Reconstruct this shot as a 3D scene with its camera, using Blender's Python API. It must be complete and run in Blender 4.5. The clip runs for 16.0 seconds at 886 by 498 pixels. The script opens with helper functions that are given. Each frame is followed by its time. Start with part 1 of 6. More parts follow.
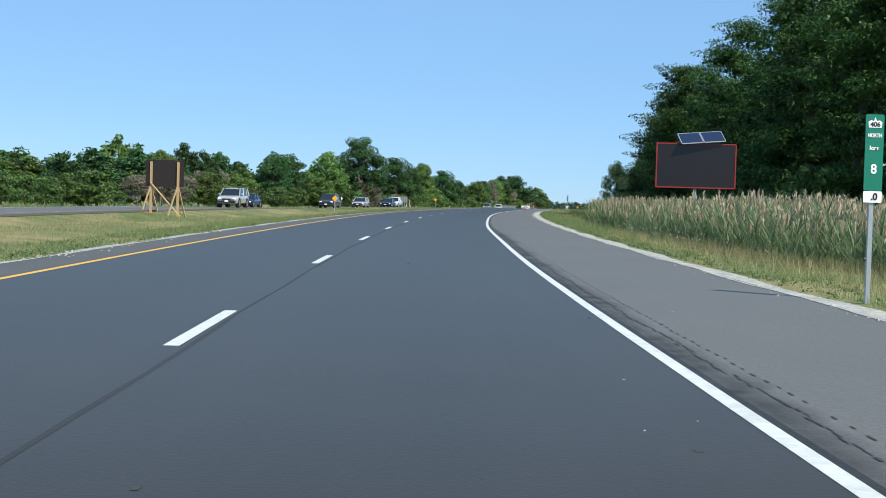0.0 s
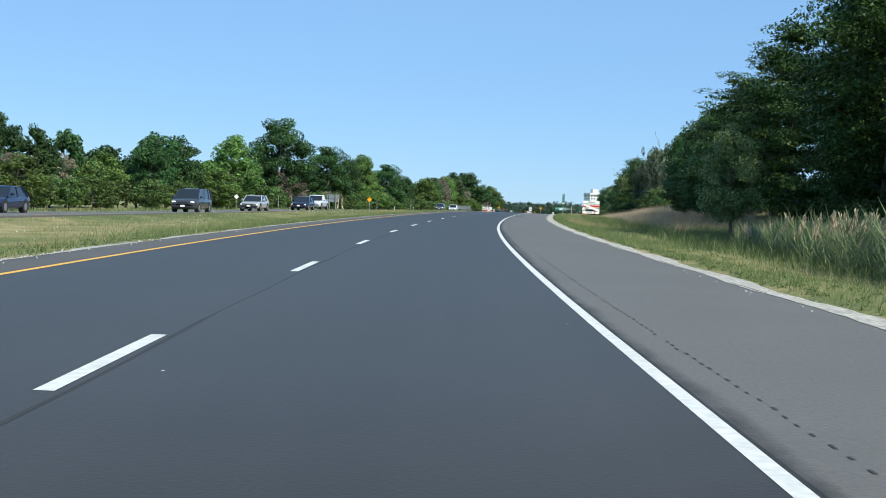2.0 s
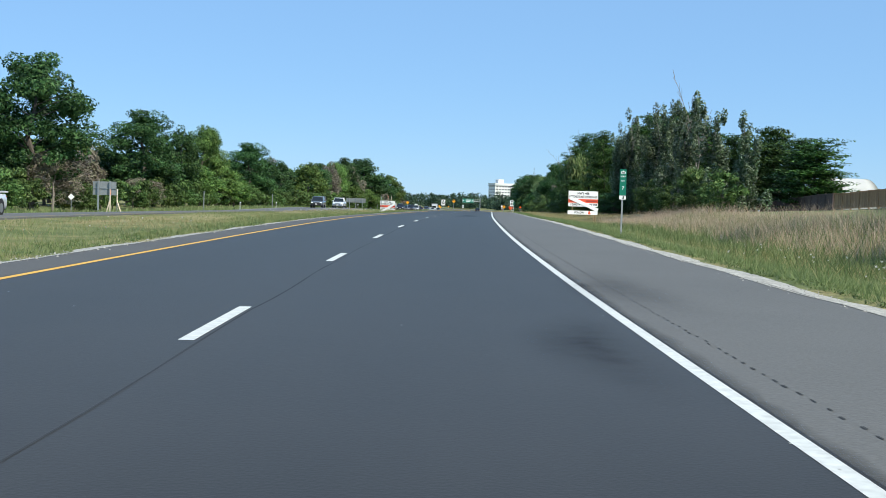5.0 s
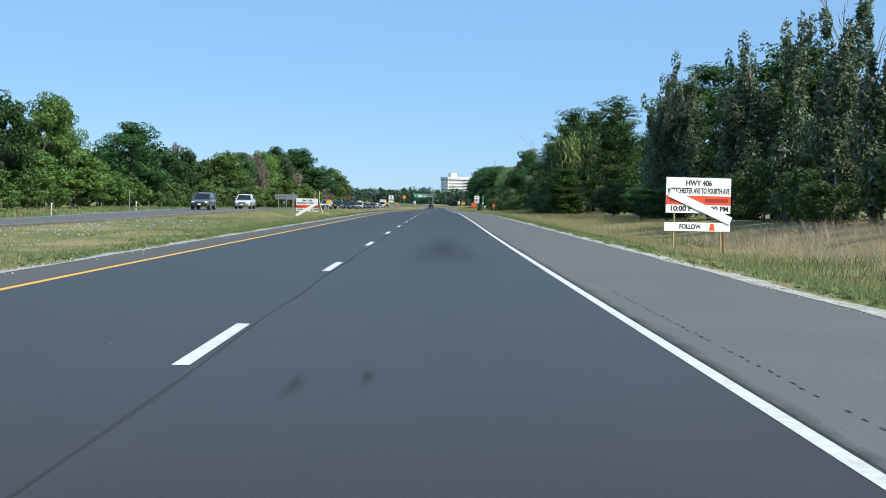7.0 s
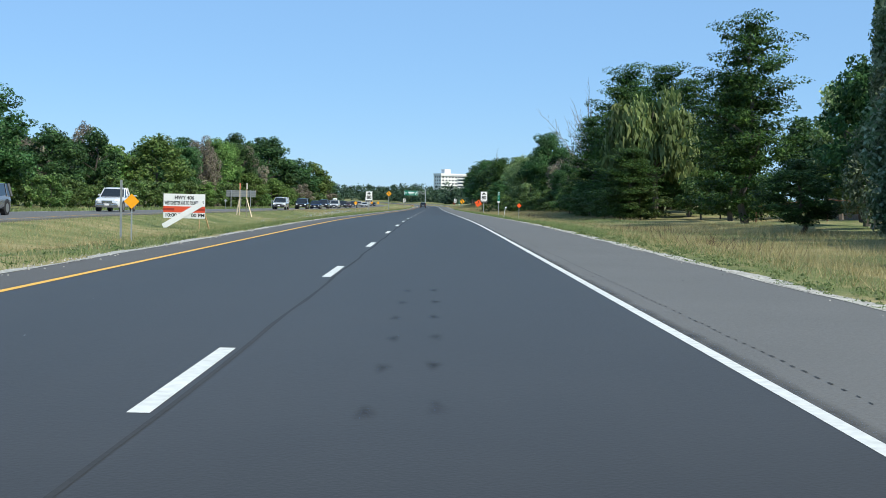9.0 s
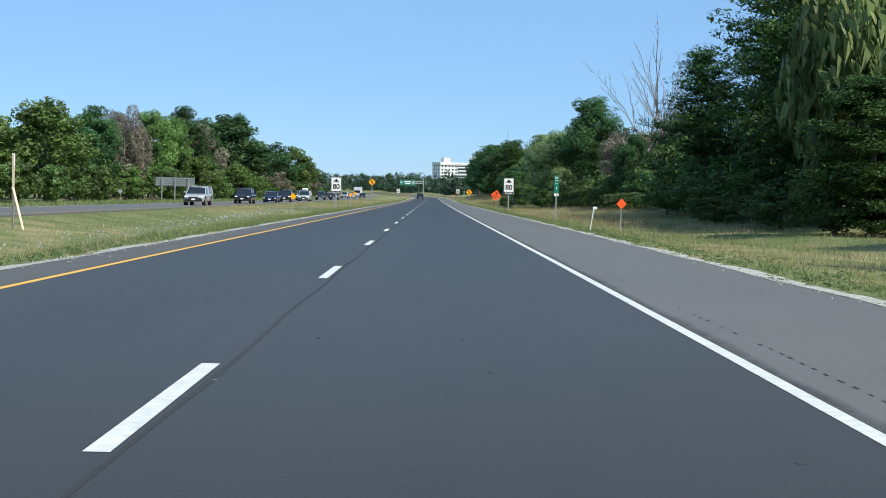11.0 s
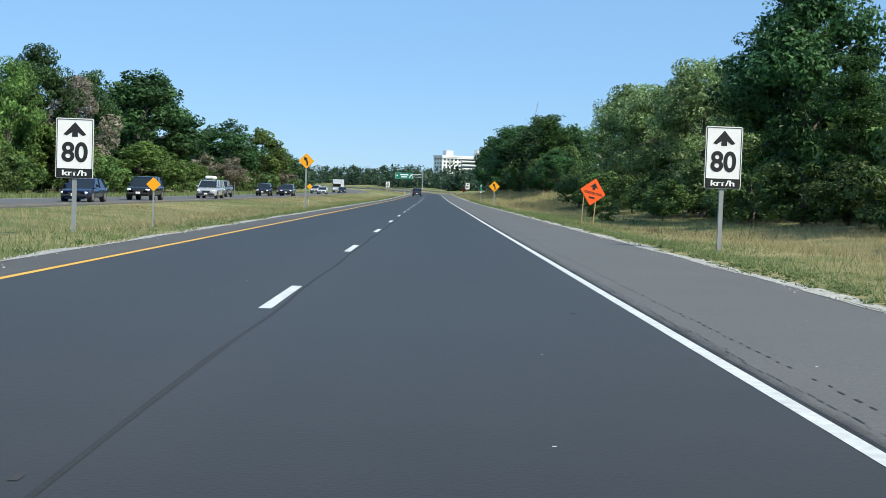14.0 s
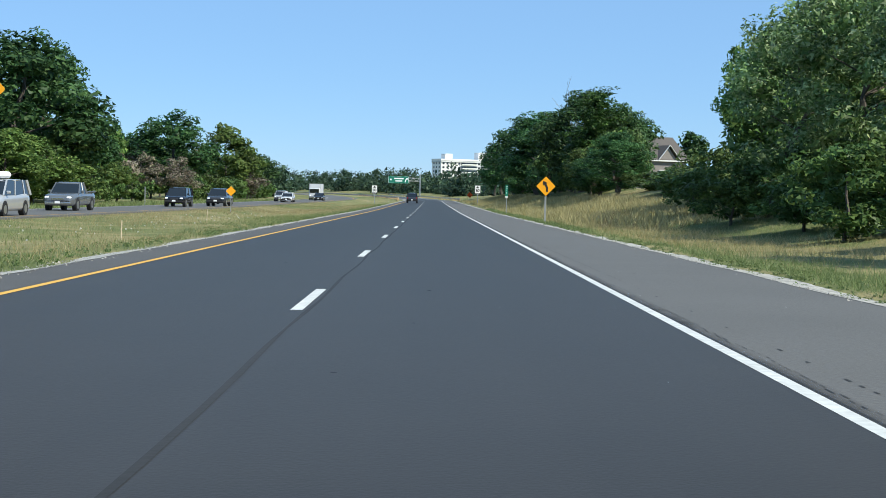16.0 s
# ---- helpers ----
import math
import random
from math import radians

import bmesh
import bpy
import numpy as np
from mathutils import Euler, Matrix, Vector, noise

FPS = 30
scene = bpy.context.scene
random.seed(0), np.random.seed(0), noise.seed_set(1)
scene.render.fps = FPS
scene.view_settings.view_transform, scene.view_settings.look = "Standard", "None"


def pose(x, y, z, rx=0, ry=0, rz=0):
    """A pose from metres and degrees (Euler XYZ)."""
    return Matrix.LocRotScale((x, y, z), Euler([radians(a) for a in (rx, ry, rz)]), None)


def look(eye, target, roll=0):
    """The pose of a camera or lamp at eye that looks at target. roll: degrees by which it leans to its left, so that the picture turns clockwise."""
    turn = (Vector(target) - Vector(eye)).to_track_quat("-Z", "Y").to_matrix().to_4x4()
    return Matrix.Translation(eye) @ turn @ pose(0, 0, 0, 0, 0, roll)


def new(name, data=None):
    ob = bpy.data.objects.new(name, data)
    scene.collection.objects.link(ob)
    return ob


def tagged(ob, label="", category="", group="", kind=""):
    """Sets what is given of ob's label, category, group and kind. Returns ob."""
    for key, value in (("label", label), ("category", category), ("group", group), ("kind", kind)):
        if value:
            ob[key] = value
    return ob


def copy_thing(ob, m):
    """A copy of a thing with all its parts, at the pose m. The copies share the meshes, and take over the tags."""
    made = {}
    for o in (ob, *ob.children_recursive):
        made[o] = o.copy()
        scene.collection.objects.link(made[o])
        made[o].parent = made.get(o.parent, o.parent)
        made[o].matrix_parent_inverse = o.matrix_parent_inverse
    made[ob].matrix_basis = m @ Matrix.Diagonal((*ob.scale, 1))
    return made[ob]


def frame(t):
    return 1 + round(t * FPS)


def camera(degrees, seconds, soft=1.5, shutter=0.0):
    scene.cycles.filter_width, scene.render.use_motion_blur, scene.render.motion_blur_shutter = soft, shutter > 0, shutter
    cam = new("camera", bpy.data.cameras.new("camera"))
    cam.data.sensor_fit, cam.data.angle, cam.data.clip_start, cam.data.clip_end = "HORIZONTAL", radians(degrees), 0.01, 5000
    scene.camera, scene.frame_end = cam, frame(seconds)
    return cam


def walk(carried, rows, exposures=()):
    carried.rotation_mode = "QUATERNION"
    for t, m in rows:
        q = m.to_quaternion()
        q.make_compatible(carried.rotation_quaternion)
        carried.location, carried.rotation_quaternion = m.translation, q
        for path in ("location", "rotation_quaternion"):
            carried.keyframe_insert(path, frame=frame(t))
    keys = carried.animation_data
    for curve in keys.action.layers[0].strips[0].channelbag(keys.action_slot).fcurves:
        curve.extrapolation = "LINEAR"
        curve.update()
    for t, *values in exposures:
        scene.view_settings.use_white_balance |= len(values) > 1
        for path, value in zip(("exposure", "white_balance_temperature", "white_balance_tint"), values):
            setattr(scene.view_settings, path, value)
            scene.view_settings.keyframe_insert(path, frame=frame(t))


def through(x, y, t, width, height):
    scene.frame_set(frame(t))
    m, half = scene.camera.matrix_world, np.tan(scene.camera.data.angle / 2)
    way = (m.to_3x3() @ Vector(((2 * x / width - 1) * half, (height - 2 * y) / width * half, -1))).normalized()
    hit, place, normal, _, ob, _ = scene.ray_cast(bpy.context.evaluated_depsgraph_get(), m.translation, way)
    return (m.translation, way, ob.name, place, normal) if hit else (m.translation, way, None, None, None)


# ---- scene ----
cam = camera(37.94, 16.0, 0.75)
# seconds, eye, degrees up, degrees of lean to the left, degrees to the right of +y
PATH = [
    (0, 1.871, 0.569, 1.457, -1.929, 1.568, 1.410),
    (0.5, 2.119, 16.285, 1.559, -2.193, 1.887, 1.933),
    (1, 2.560, 32.198, 1.663, -1.954, 1.497, 2.486),
    (1.5, 3.208, 48.115, 1.767, -1.910, 1.605, 3.086),
    (2, 3.994, 63.854, 1.870, -1.908, 1.967, 3.797),
    (2.5, 4.974, 79.713, 1.974, -1.992, 1.739, 4.473),
    (3, 6.130, 95.288, 2.062, -2.087, 1.883, 5.209),
    (3.5, 7.509, 111.096, 2.126, -2.083, 1.775, 6.006),
    (4, 9.096, 126.855, 2.190, -2.127, 2.130, 6.825),
    (4.5, 10.956, 142.611, 2.255, -2.104, 1.780, 7.603),
    (5, 12.957, 158.184, 2.318, -2.149, 1.682, 8.329),
    (5.5, 15.105, 173.516, 2.381, -2.194, 1.584, 8.990),
    (6, 17.396, 188.737, 2.443, -2.240, 1.486, 9.577),
    (6.5, 19.829, 203.975, 2.506, -2.285, 1.387, 10.092),
    (7, 22.404, 219.362, 2.562, -2.330, 1.289, 10.509),
    (7.5, 25.074, 234.552, 2.504, -2.678, 0.682, 10.662),
    (8, 27.888, 250.343, 2.445, -2.259, 0.884, 10.642),
    (8.5, 30.662, 265.990, 2.386, -2.683, 1.112, 10.718),
    (9, 33.454, 281.539, 2.327, -2.422, 1.274, 10.841),
    (9.5, 36.278, 297.043, 2.268, -2.530, 1.287, 10.868),
    (10, 39.068, 312.387, 2.211, -2.637, 1.301, 10.884),
    (10.5, 41.828, 327.593, 2.153, -2.745, 1.314, 10.895),
    (11, 44.562, 342.682, 2.096, -2.853, 1.327, 10.915),
    (11.5, 47.277, 357.674, 1.975, -2.960, 1.341, 10.945),
    (12, 50.099, 372.704, 1.832, -2.936, 1.156, 11.016),
    (12.5, 52.834, 387.547, 1.691, -2.928, 0.951, 11.007),
    (13, 55.641, 402.819, 1.546, -2.820, 1.050, 10.954),
    (13.5, 58.301, 417.243, 1.409, -2.901, 1.119, 11.017),
    (14, 60.979, 431.973, 1.269, -3.024, 1.976, 10.903),
    (14.5, 63.684, 446.962, 1.127, -2.550, 1.773, 10.750),
    (15, 66.258, 461.702, 0.987, -2.854, 1.262, 10.731),
    (15.5, 68.895, 476.532, 0.847, -2.858, 1.071, 10.884),
    (16, 71.590, 491.287, 0.712, -2.769, 1.253, 10.945),
]
walk(cam, [(t, pose(x, y, z, 90 + up, 0, -right) @ pose(0, 0, 0, 0, 0, lean)) for t, x, y, z, up, lean, right in PATH], [(0, 0.2, 6350, 5), (16, 0.2, 6350, 5)])
# the road's reference line (its dashed lane line): curvature every 40 m and height every 130 m along it
CURVE = [6.73, 7.80, 8.87, 9.14, 8.58, 7.44, 5.38, 2.23, 0.05, -0.27, 0.01, -0.00, 0.07, 0.07, -0.02]
HEIGHT = [-0.001, 0.846, 1.372, 0.889, -0.325, -1.500, -2.337, -3.052]

# ---- light ----
SUN_AZIMUTH, SUN_HEIGHT = 135.0, 46.0      # degrees right of +y, degrees up
world = bpy.data.worlds.new("sky")
scene.world = world
world.use_nodes = True
sky = world.node_tree.nodes.new("ShaderNodeTexSky")
sky.sky_type = "NISHITA"
sky.sun_disc = False
sky.sun_elevation, sky.sun_rotation = radians(SUN_HEIGHT), radians(SUN_AZIMUTH)
sky.air_density, sky.dust_density, sky.ozone_density = 0.8, 0.0, 4.0
background = world.node_tree.nodes["Background"]
background.inputs["Strength"].default_value = 0.100
deep = world.node_tree.nodes.new("ShaderNodeHueSaturation")
deep.inputs["Saturation"].default_value = 1.1
tint = world.node_tree.nodes.new("ShaderNodeMix")
tint.data_type, tint.blend_type = "RGBA", "MULTIPLY"
tint.inputs["Factor"].default_value = 1.0
tint.inputs[7].default_value = (0.82, 0.95, 1.14, 1)      # the clear, dry blue of the day
world.node_tree.links.new(sky.outputs[0], deep.inputs["Color"])
world.node_tree.links.new(deep.outputs[0], tint.inputs[6])
even = world.node_tree.nodes.new("ShaderNodeMix")
even.data_type = "RGBA"
even.inputs["Factor"].default_value = 0.60
even.inputs[7].default_value = (3.3, 5.5, 8.6, 1)         # a fine even veil over the whole sky
world.node_tree.links.new(tint.outputs[2], even.inputs[6])
world.node_tree.links.new(even.outputs[2], background.inputs[0])
sun = new("sun", bpy.data.lights.new("sun", "SUN"))
sun.data.energy, sun.data.angle, sun.data.color = 5.0, radians(0.53), (1.0, 0.92, 0.78)
sun_from = Vector((math.sin(radians(SUN_AZIMUTH)) * math.cos(radians(SUN_HEIGHT)), math.cos(radians(SUN_AZIMUTH)) * math.cos(radians(SUN_HEIGHT)), math.sin(radians(SUN_HEIGHT))))
sun.matrix_world = look(sun_from * 300, (0, 0, 0))
scene.view_settings.exposure = 0.0

# ---- the road's line ----
STEP = 2.0
_s = np.arange(-400, 3000.1, STEP)
_k = np.interp(_s, np.arange(-40, 40 * len(CURVE) - 41, 40.0), CURVE) * 1e-4
_k[_s < -40] = CURVE[0] * 1e-4
_k[_s > 700] = 0
_k[_s > 800] = -14e-4
_k[_s > 1250] = 0
_h = np.cumsum(_k) * STEP
_h -= np.interp(0, _s, _h)
_x, _y = np.cumsum(np.sin(_h)) * STEP, np.cumsum(np.cos(_h)) * STEP
_x -= np.interp(0, _s, _x)
_y -= np.interp(0, _s, _y)
_zk = np.arange(-40, 130 * len(HEIGHT) - 41, 130.0)
_z = np.convolve(np.pad(np.interp(_s, _zk, HEIGHT), 15, mode="edge"), np.hanning(33)[1:-1] / np.hanning(33).sum(), "valid")


def heading(s):
    """Radians to the right of +y along the road."""
    return float(np.interp(s, _s, _h))


def road_z(s):
    return np.interp(s, _s, _z)


def lay(s, u):
    """Plan x, y of points s metres along the road and u metres to the right of its lane line."""
    h = np.interp(s, _s, _h)
    return np.interp(s, _s, _x) + u * np.cos(h), np.interp(s, _s, _y) - u * np.sin(h)


def far_z(s, u):
    """How far the land across the median lies over the road's height."""
    lower = np.interp(s, [60, 110, 160, 300, 360], [0.2, 0.4, 1, 1, 0.25])
    return lower * np.interp(u, [-60, -41, -30, -14, -9], [-1.2, -0.95, -0.65, -0.2, 0]) + np.interp(u, [-60, -41, -28], [-0.3, -0.2, 0])


def terrain(s, u):
    """Height of the open ground over the road's height."""
    s, u = np.asarray(s, float), np.asarray(u, float)
    right = np.interp(u, [6.8, 7.6, 9.5, 13, 17, 30, 200], [-0.06, -0.02, -0.12, -0.35, -0.2, 0.1, 0.4])
    bank = np.interp(s, [515, 610, 800, 900], [0, 1, 1, 0.3]) * np.interp(u, [8.5, 13, 22, 60], [0, 0.5, 2.4, 3.0])
    left = np.interp(u, [-200, -48, -34, -26.6, -26.0, -17.0, -16.3, -14, -10.5, -7, -5.2, -4.6], [0.3, 0.1, -0.3, -0.05, -0.10, -0.10, -0.05, -0.12, -0.3, -0.15, -0.03, -0.06])
    under = np.full_like(u, -0.12)
    knoll = np.interp(s, [110, 150, 250, 320, 400, 430, 480, 520], [0, 1, 1, 0.3, 0.2, 0.7, 0.7, 0.2]) * np.interp(u, [9, 20, 40, 50, 90], [0, 0.85, 1.6, 1.3, 0.1])
    out = np.where(u > 6.8, right + bank + knoll, np.where(u < -4.6, left + far_z(s, u), under))
    out = out + np.interp(s, [305, 335, 400, 450], [0, 1, 1, 0]) * np.interp(u, [-16, -13.5, -9.5, -6], [0, -0.4, -0.5, 0])      # the hollow of the median
    out = out + np.interp(s, [120, 160, 290, 312], [0, 0.7, 1, 0]) * np.interp(u, [8.3, 11.5, 16, 20], [0, -0.55, -0.55, 0])      # the ditch of the verge
    out = out + np.interp(s, [20, 50, 100, 130], [0, 1, 1, 0]) * np.interp(u, [-16.8, -15.2, -11, -7], [0, -0.35, -0.35, 0])
    bumps = 0.05 * (np.sin(s * 0.31 + u * 0.7) + np.sin(s * 0.13 - u * 0.41 + 1.3) + np.sin(s * 0.071 + u * 1.13))
    clear = np.clip((u - 7.4) / 3, 0, 1) + np.clip((-5.4 - u) / 3, 0, 1) * np.clip((u + 16) / 1, 0, 1) + np.clip((-27 - u) / 3, 0, 1)
    return out + bumps * clear


def at(s, u, dz=0.0, face=0.0):
    """A pose on the ground; +y along the road, turned by face degrees to the left."""
    x, y = lay(s, u)
    return pose(float(x), float(y), float(road_z(s) + terrain(s, u)) + dz, 0, 0, face - math.degrees(heading(s)))


# ---- materials ----
def material(name, colour, rough=0.7, metal=0.0, grain=0.12, size=8.0, wide=0.0, wide_size=0.3, bump=0.15, each=0.0, spec=0.5, light=0.0, sheen=0.0):
    """A painted, stony or woody surface: grain (fine) and wide (coarse) change its brightness; each: by piece."""
    m = bpy.data.materials.new(name)
    m.use_nodes = True
    nt = m.node_tree
    bsdf = nt.nodes["Principled BSDF"]
    bsdf.inputs["Roughness"].default_value, bsdf.inputs["Metallic"].default_value = rough, metal
    bsdf.inputs["Specular IOR Level"].default_value = spec
    # a pale sheen that makes the surface brighter at grazing view angles
    bsdf.inputs["Sheen Weight"].default_value, bsdf.inputs["Sheen Roughness"].default_value = sheen, 0.32
    bsdf.inputs["Sheen Tint"].default_value = (1.0, 0.91, 0.80, 1)
    coord = nt.nodes.new("ShaderNodeNewGeometry")

    def noise_at(scale, detail):
        n = nt.nodes.new("ShaderNodeTexNoise")
        n.inputs["Scale"].default_value, n.inputs["Detail"].default_value = scale, detail
        nt.links.new(coord.outputs["Position"], n.inputs["Vector"])
        return n

    fine = noise_at(size, 4)
    value = nt.nodes.new("ShaderNodeMath")
    value.operation = "MULTIPLY_ADD"
    value.inputs[1].default_value, value.inputs[2].default_value = 2 * grain, 1 - grain
    nt.links.new(fine.outputs["Fac"], value.inputs[0])
    last = value
    if wide:
        coarse = noise_at(wide_size, 3)
        w = nt.nodes.new("ShaderNodeMath")
        w.operation = "MULTIPLY_ADD"
        w.inputs[1].default_value, w.inputs[2].default_value = 2 * wide, 1 - wide
        nt.links.new(coarse.outputs["Fac"], w.inputs[0])
        both = nt.nodes.new("ShaderNodeMath")
        both.operation = "MULTIPLY"
        nt.links.new(last.outputs[0], both.inputs[0])
        nt.links.new(w.outputs[0], both.inputs[1])
        last = both
    if each:
        info = nt.nodes.new("ShaderNodeObjectInfo")
        w = nt.nodes.new("ShaderNodeMath")
        w.operation = "MULTIPLY_ADD"
        w.inputs[1].default_value, w.inputs[2].default_value = 2 * each, 1 - each
        nt.links.new(info.outputs["Random"], w.inputs[0])
        both = nt.nodes.new("ShaderNodeMath")
        both.operation = "MULTIPLY"
        nt.links.new(last.outputs[0], both.inputs[0])
        nt.links.new(w.outputs[0], both.inputs[1])
        last = both
    mix = nt.nodes.new("ShaderNodeMix")
    mix.data_type, mix.blend_type = "RGBA", "MULTIPLY"
    mix.inputs["Factor"].default_value = 1.0
    mix.inputs[6].default_value = (*colour, 1)
    nt.links.new(last.outputs[0], mix.inputs[7])
    nt.links.new(mix.outputs[2], bsdf.inputs["Base Color"])
    if bump:
        b = nt.nodes.new("ShaderNodeBump")
        b.inputs["Strength"].default_value, b.inputs["Distance"].default_value = bump, 0.02
        nt.links.new(fine.outputs["Fac"], b.inputs["Height"])
        nt.links.new(b.outputs["Normal"], bsdf.inputs["Normal"])
    if light:
        bsdf.inputs["Emission Color"].default_value = (*colour, 1)
        bsdf.inputs["Emission Strength"].default_value = light
    return m


def foliage(name, colours, through=0.36, rough=0.46, sprays=False, each=0.25):
    """Leaves: colour by leaf (island) between the given ones, by tree a little, with light shining through."""
    m = bpy.data.materials.new(name)
    m.use_nodes = True
    nt = m.node_tree
    bsdf, out = nt.nodes["Principled BSDF"], nt.nodes["Material Output"]
    geo, info = nt.nodes.new("ShaderNodeNewGeometry"), nt.nodes.new("ShaderNodeObjectInfo")
    ramp = nt.nodes.new("ShaderNodeValToRGB")
    while len(ramp.color_ramp.elements) < len(colours):
        ramp.color_ramp.elements.new(0.5)
    for n, (e, c) in enumerate(zip(ramp.color_ramp.elements, colours)):
        e.position, e.color = n / max(1, len(colours) - 1), (*c, 1)
    nt.links.new(geo.outputs["Random Per Island"], ramp.inputs["Fac"])
    hsv = nt.nodes.new("ShaderNodeHueSaturation")
    span = nt.nodes.new("ShaderNodeMapRange")
    span.inputs["To Min"].default_value, span.inputs["To Max"].default_value = 1 - each, 1 + each
    hue = nt.nodes.new("ShaderNodeMapRange")
    hue.inputs["To Min"].default_value, hue.inputs["To Max"].default_value = 0.485, 0.515
    nt.links.new(info.outputs["Random"], span.inputs["Value"])
    nt.links.new(info.outputs["Random"], hue.inputs["Value"])
    nt.links.new(span.outputs[0], hsv.inputs["Value"])
    nt.links.new(hue.outputs[0], hsv.inputs["Hue"])
    colour_out = ramp.outputs["Color"]
    if sprays:
        spray, tone, dim = nt.nodes.new("ShaderNodeAttribute"), nt.nodes.new("ShaderNodeMapRange"), nt.nodes.new("ShaderNodeMix")
        spray.attribute_name = "spray"
        tone.inputs["To Min"].default_value, tone.inputs["To Max"].default_value = 0.66, 1.46
        dim.data_type, dim.blend_type = "RGBA", "MULTIPLY"
        dim.inputs["Factor"].default_value = 1.0
        nt.links.new(spray.outputs["Fac"], tone.inputs["Value"])
        nt.links.new(colour_out, dim.inputs[6])
        nt.links.new(tone.outputs[0], dim.inputs[7])
        colour_out = dim.outputs[2]
    nt.links.new(colour_out, hsv.inputs["Color"])
    nt.links.new(hsv.outputs["Color"], bsdf.inputs["Base Color"])
    bsdf.inputs["Roughness"].default_value = rough
    bsdf.inputs["Specular IOR Level"].default_value = 0.18
    glow = nt.nodes.new("ShaderNodeBsdfTranslucent")
    nt.links.new(hsv.outputs["Color"], glow.inputs["Color"])
    mix = nt.nodes.new("ShaderNodeMixShader")
    mix.inputs["Fac"].default_value = through
    nt.links.new(bsdf.outputs[0], mix.inputs[1])
    nt.links.new(glow.outputs[0], mix.inputs[2])
    nt.links.new(mix.outputs[0], out.inputs["Surface"])
    return m


SEAM = material("sealed_seam", (0.017, 0.0168, 0.0165), 0.8, grain=0.35, size=12, wide=0.35, wide_size=1.2, bump=0.2, sheen=0.10)
ASPHALT = material("asphalt", (0.0205, 0.0189, 0.0176), 0.60, grain=0.40, size=34, wide=0.24, wide_size=0.7, bump=0.09, spec=0.27, sheen=0.25)


def wear(m):
    """Wheel paths and oil: long streaks along the lanes, and a darker band down the middle of each."""
    nt = m.node_tree
    bsdf = nt.nodes["Principled BSDF"]
    before = bsdf.inputs["Base Color"].links[0].from_socket
    uv = nt.nodes.new("ShaderNodeUVMap")
    uv.uv_map = "lane"
    stretch = nt.nodes.new("ShaderNodeMapping")
    stretch.inputs["Scale"].default_value = (2.2, 0.035, 1)
    streak = nt.nodes.new("ShaderNodeTexNoise")
    streak.inputs["Scale"].default_value, streak.inputs["Detail"].default_value = 1.0, 4
    nt.links.new(uv.outputs[0], stretch.inputs[0])
    nt.links.new(stretch.outputs[0], streak.inputs["Vector"])
    across = nt.nodes.new("ShaderNodeSeparateXYZ")
    nt.links.new(uv.outputs[0], across.inputs[0])
    band = nt.nodes.new("ShaderNodeMath")             # a wave as wide as a lane, lowest in its middle
    band.operation = "MULTIPLY"
    band.inputs[1].default_value = 2 * math.pi / 3.66
    nt.links.new(across.outputs[0], band.inputs[0])
    wave = nt.nodes.new("ShaderNodeMath")
    wave.operation = "COSINE"
    nt.links.new(band.outputs[0], wave.inputs[0])
    tone = nt.nodes.new("ShaderNodeMath")
    tone.operation = "MULTIPLY_ADD"
    tone.inputs[1].default_value, tone.inputs[2].default_value = 0.07, 0.80
    nt.links.new(wave.outputs[0], tone.inputs[0])
    total = nt.nodes.new("ShaderNodeMath")
    total.operation = "MULTIPLY_ADD"
    total.inputs[1].default_value = 0.42
    nt.links.new(streak.outputs["Fac"], total.inputs[0])
    nt.links.new(tone.outputs[0], total.inputs[2])
    mix = nt.nodes.new("ShaderNodeMix")
    mix.data_type, mix.blend_type = "RGBA", "MULTIPLY"
    mix.inputs["Factor"].default_value = 1.0
    nt.links.new(before, mix.inputs[6])
    nt.links.new(total.outputs[0], mix.inputs[7])
    nt.links.new(mix.outputs[2], bsdf.inputs["Base Color"])


wear(ASPHALT)
SHOULDER = material("shoulder_asphalt", (0.114, 0.112, 0.107), 0.80, grain=0.32, size=30, wide=0.14, wide_size=0.4, bump=0.3, spec=0.4, sheen=0.10)
LEFT_SHOULDER = material("dusty_shoulder_asphalt", (0.080, 0.078, 0.075), 0.85, grain=0.3, size=26, wide=0.2, wide_size=0.6, bump=0.2, sheen=0.05)
TAR = material("tar", (0.03, 0.03, 0.033), 0.7, grain=0.2, size=20)
LINE_WHITE = material("white_line_paint", (0.60, 0.61, 0.585), 0.6, grain=0.34, size=11, wide=0.14, wide_size=1.5)
LINE_YELLOW = material("yellow_line_paint", (0.72, 0.40, 0.05), 0.6, grain=0.14, size=14, wide=0.08, wide_size=1.5)
GRAVEL = material("gravel", (0.36, 0.35, 0.32), 0.95, grain=0.95, size=11, wide=0.35, wide_size=1.6, bump=1.0)
GREEN_SIGN = material("green_sign", (0.005, 0.17, 0.11), 0.45, grain=0.05, wide=0.08, wide_size=3, bump=0)
WHITE_SIGN = material("white_sign", (0.86, 0.86, 0.86), 0.45, grain=0.04, wide=0.06, wide_size=4, bump=0)
BLACK_SIGN = material("black_sign", (0.015, 0.015, 0.017), 0.5, grain=0.1, bump=0)
ORANGE = material("orange_sign", (0.88, 0.105, 0.012), 0.5, grain=0.05, wide=0.06, wide_size=3, bump=0)
YELLOW = material("yellow_sign", (0.88, 0.37, 0.004), 0.5, grain=0.05, wide=0.06, wide_size=3, bump=0)
RED = material("red_band", (0.75, 0.09, 0.035), 0.5, grain=0.08, wide=0.1, wide_size=3, bump=0)
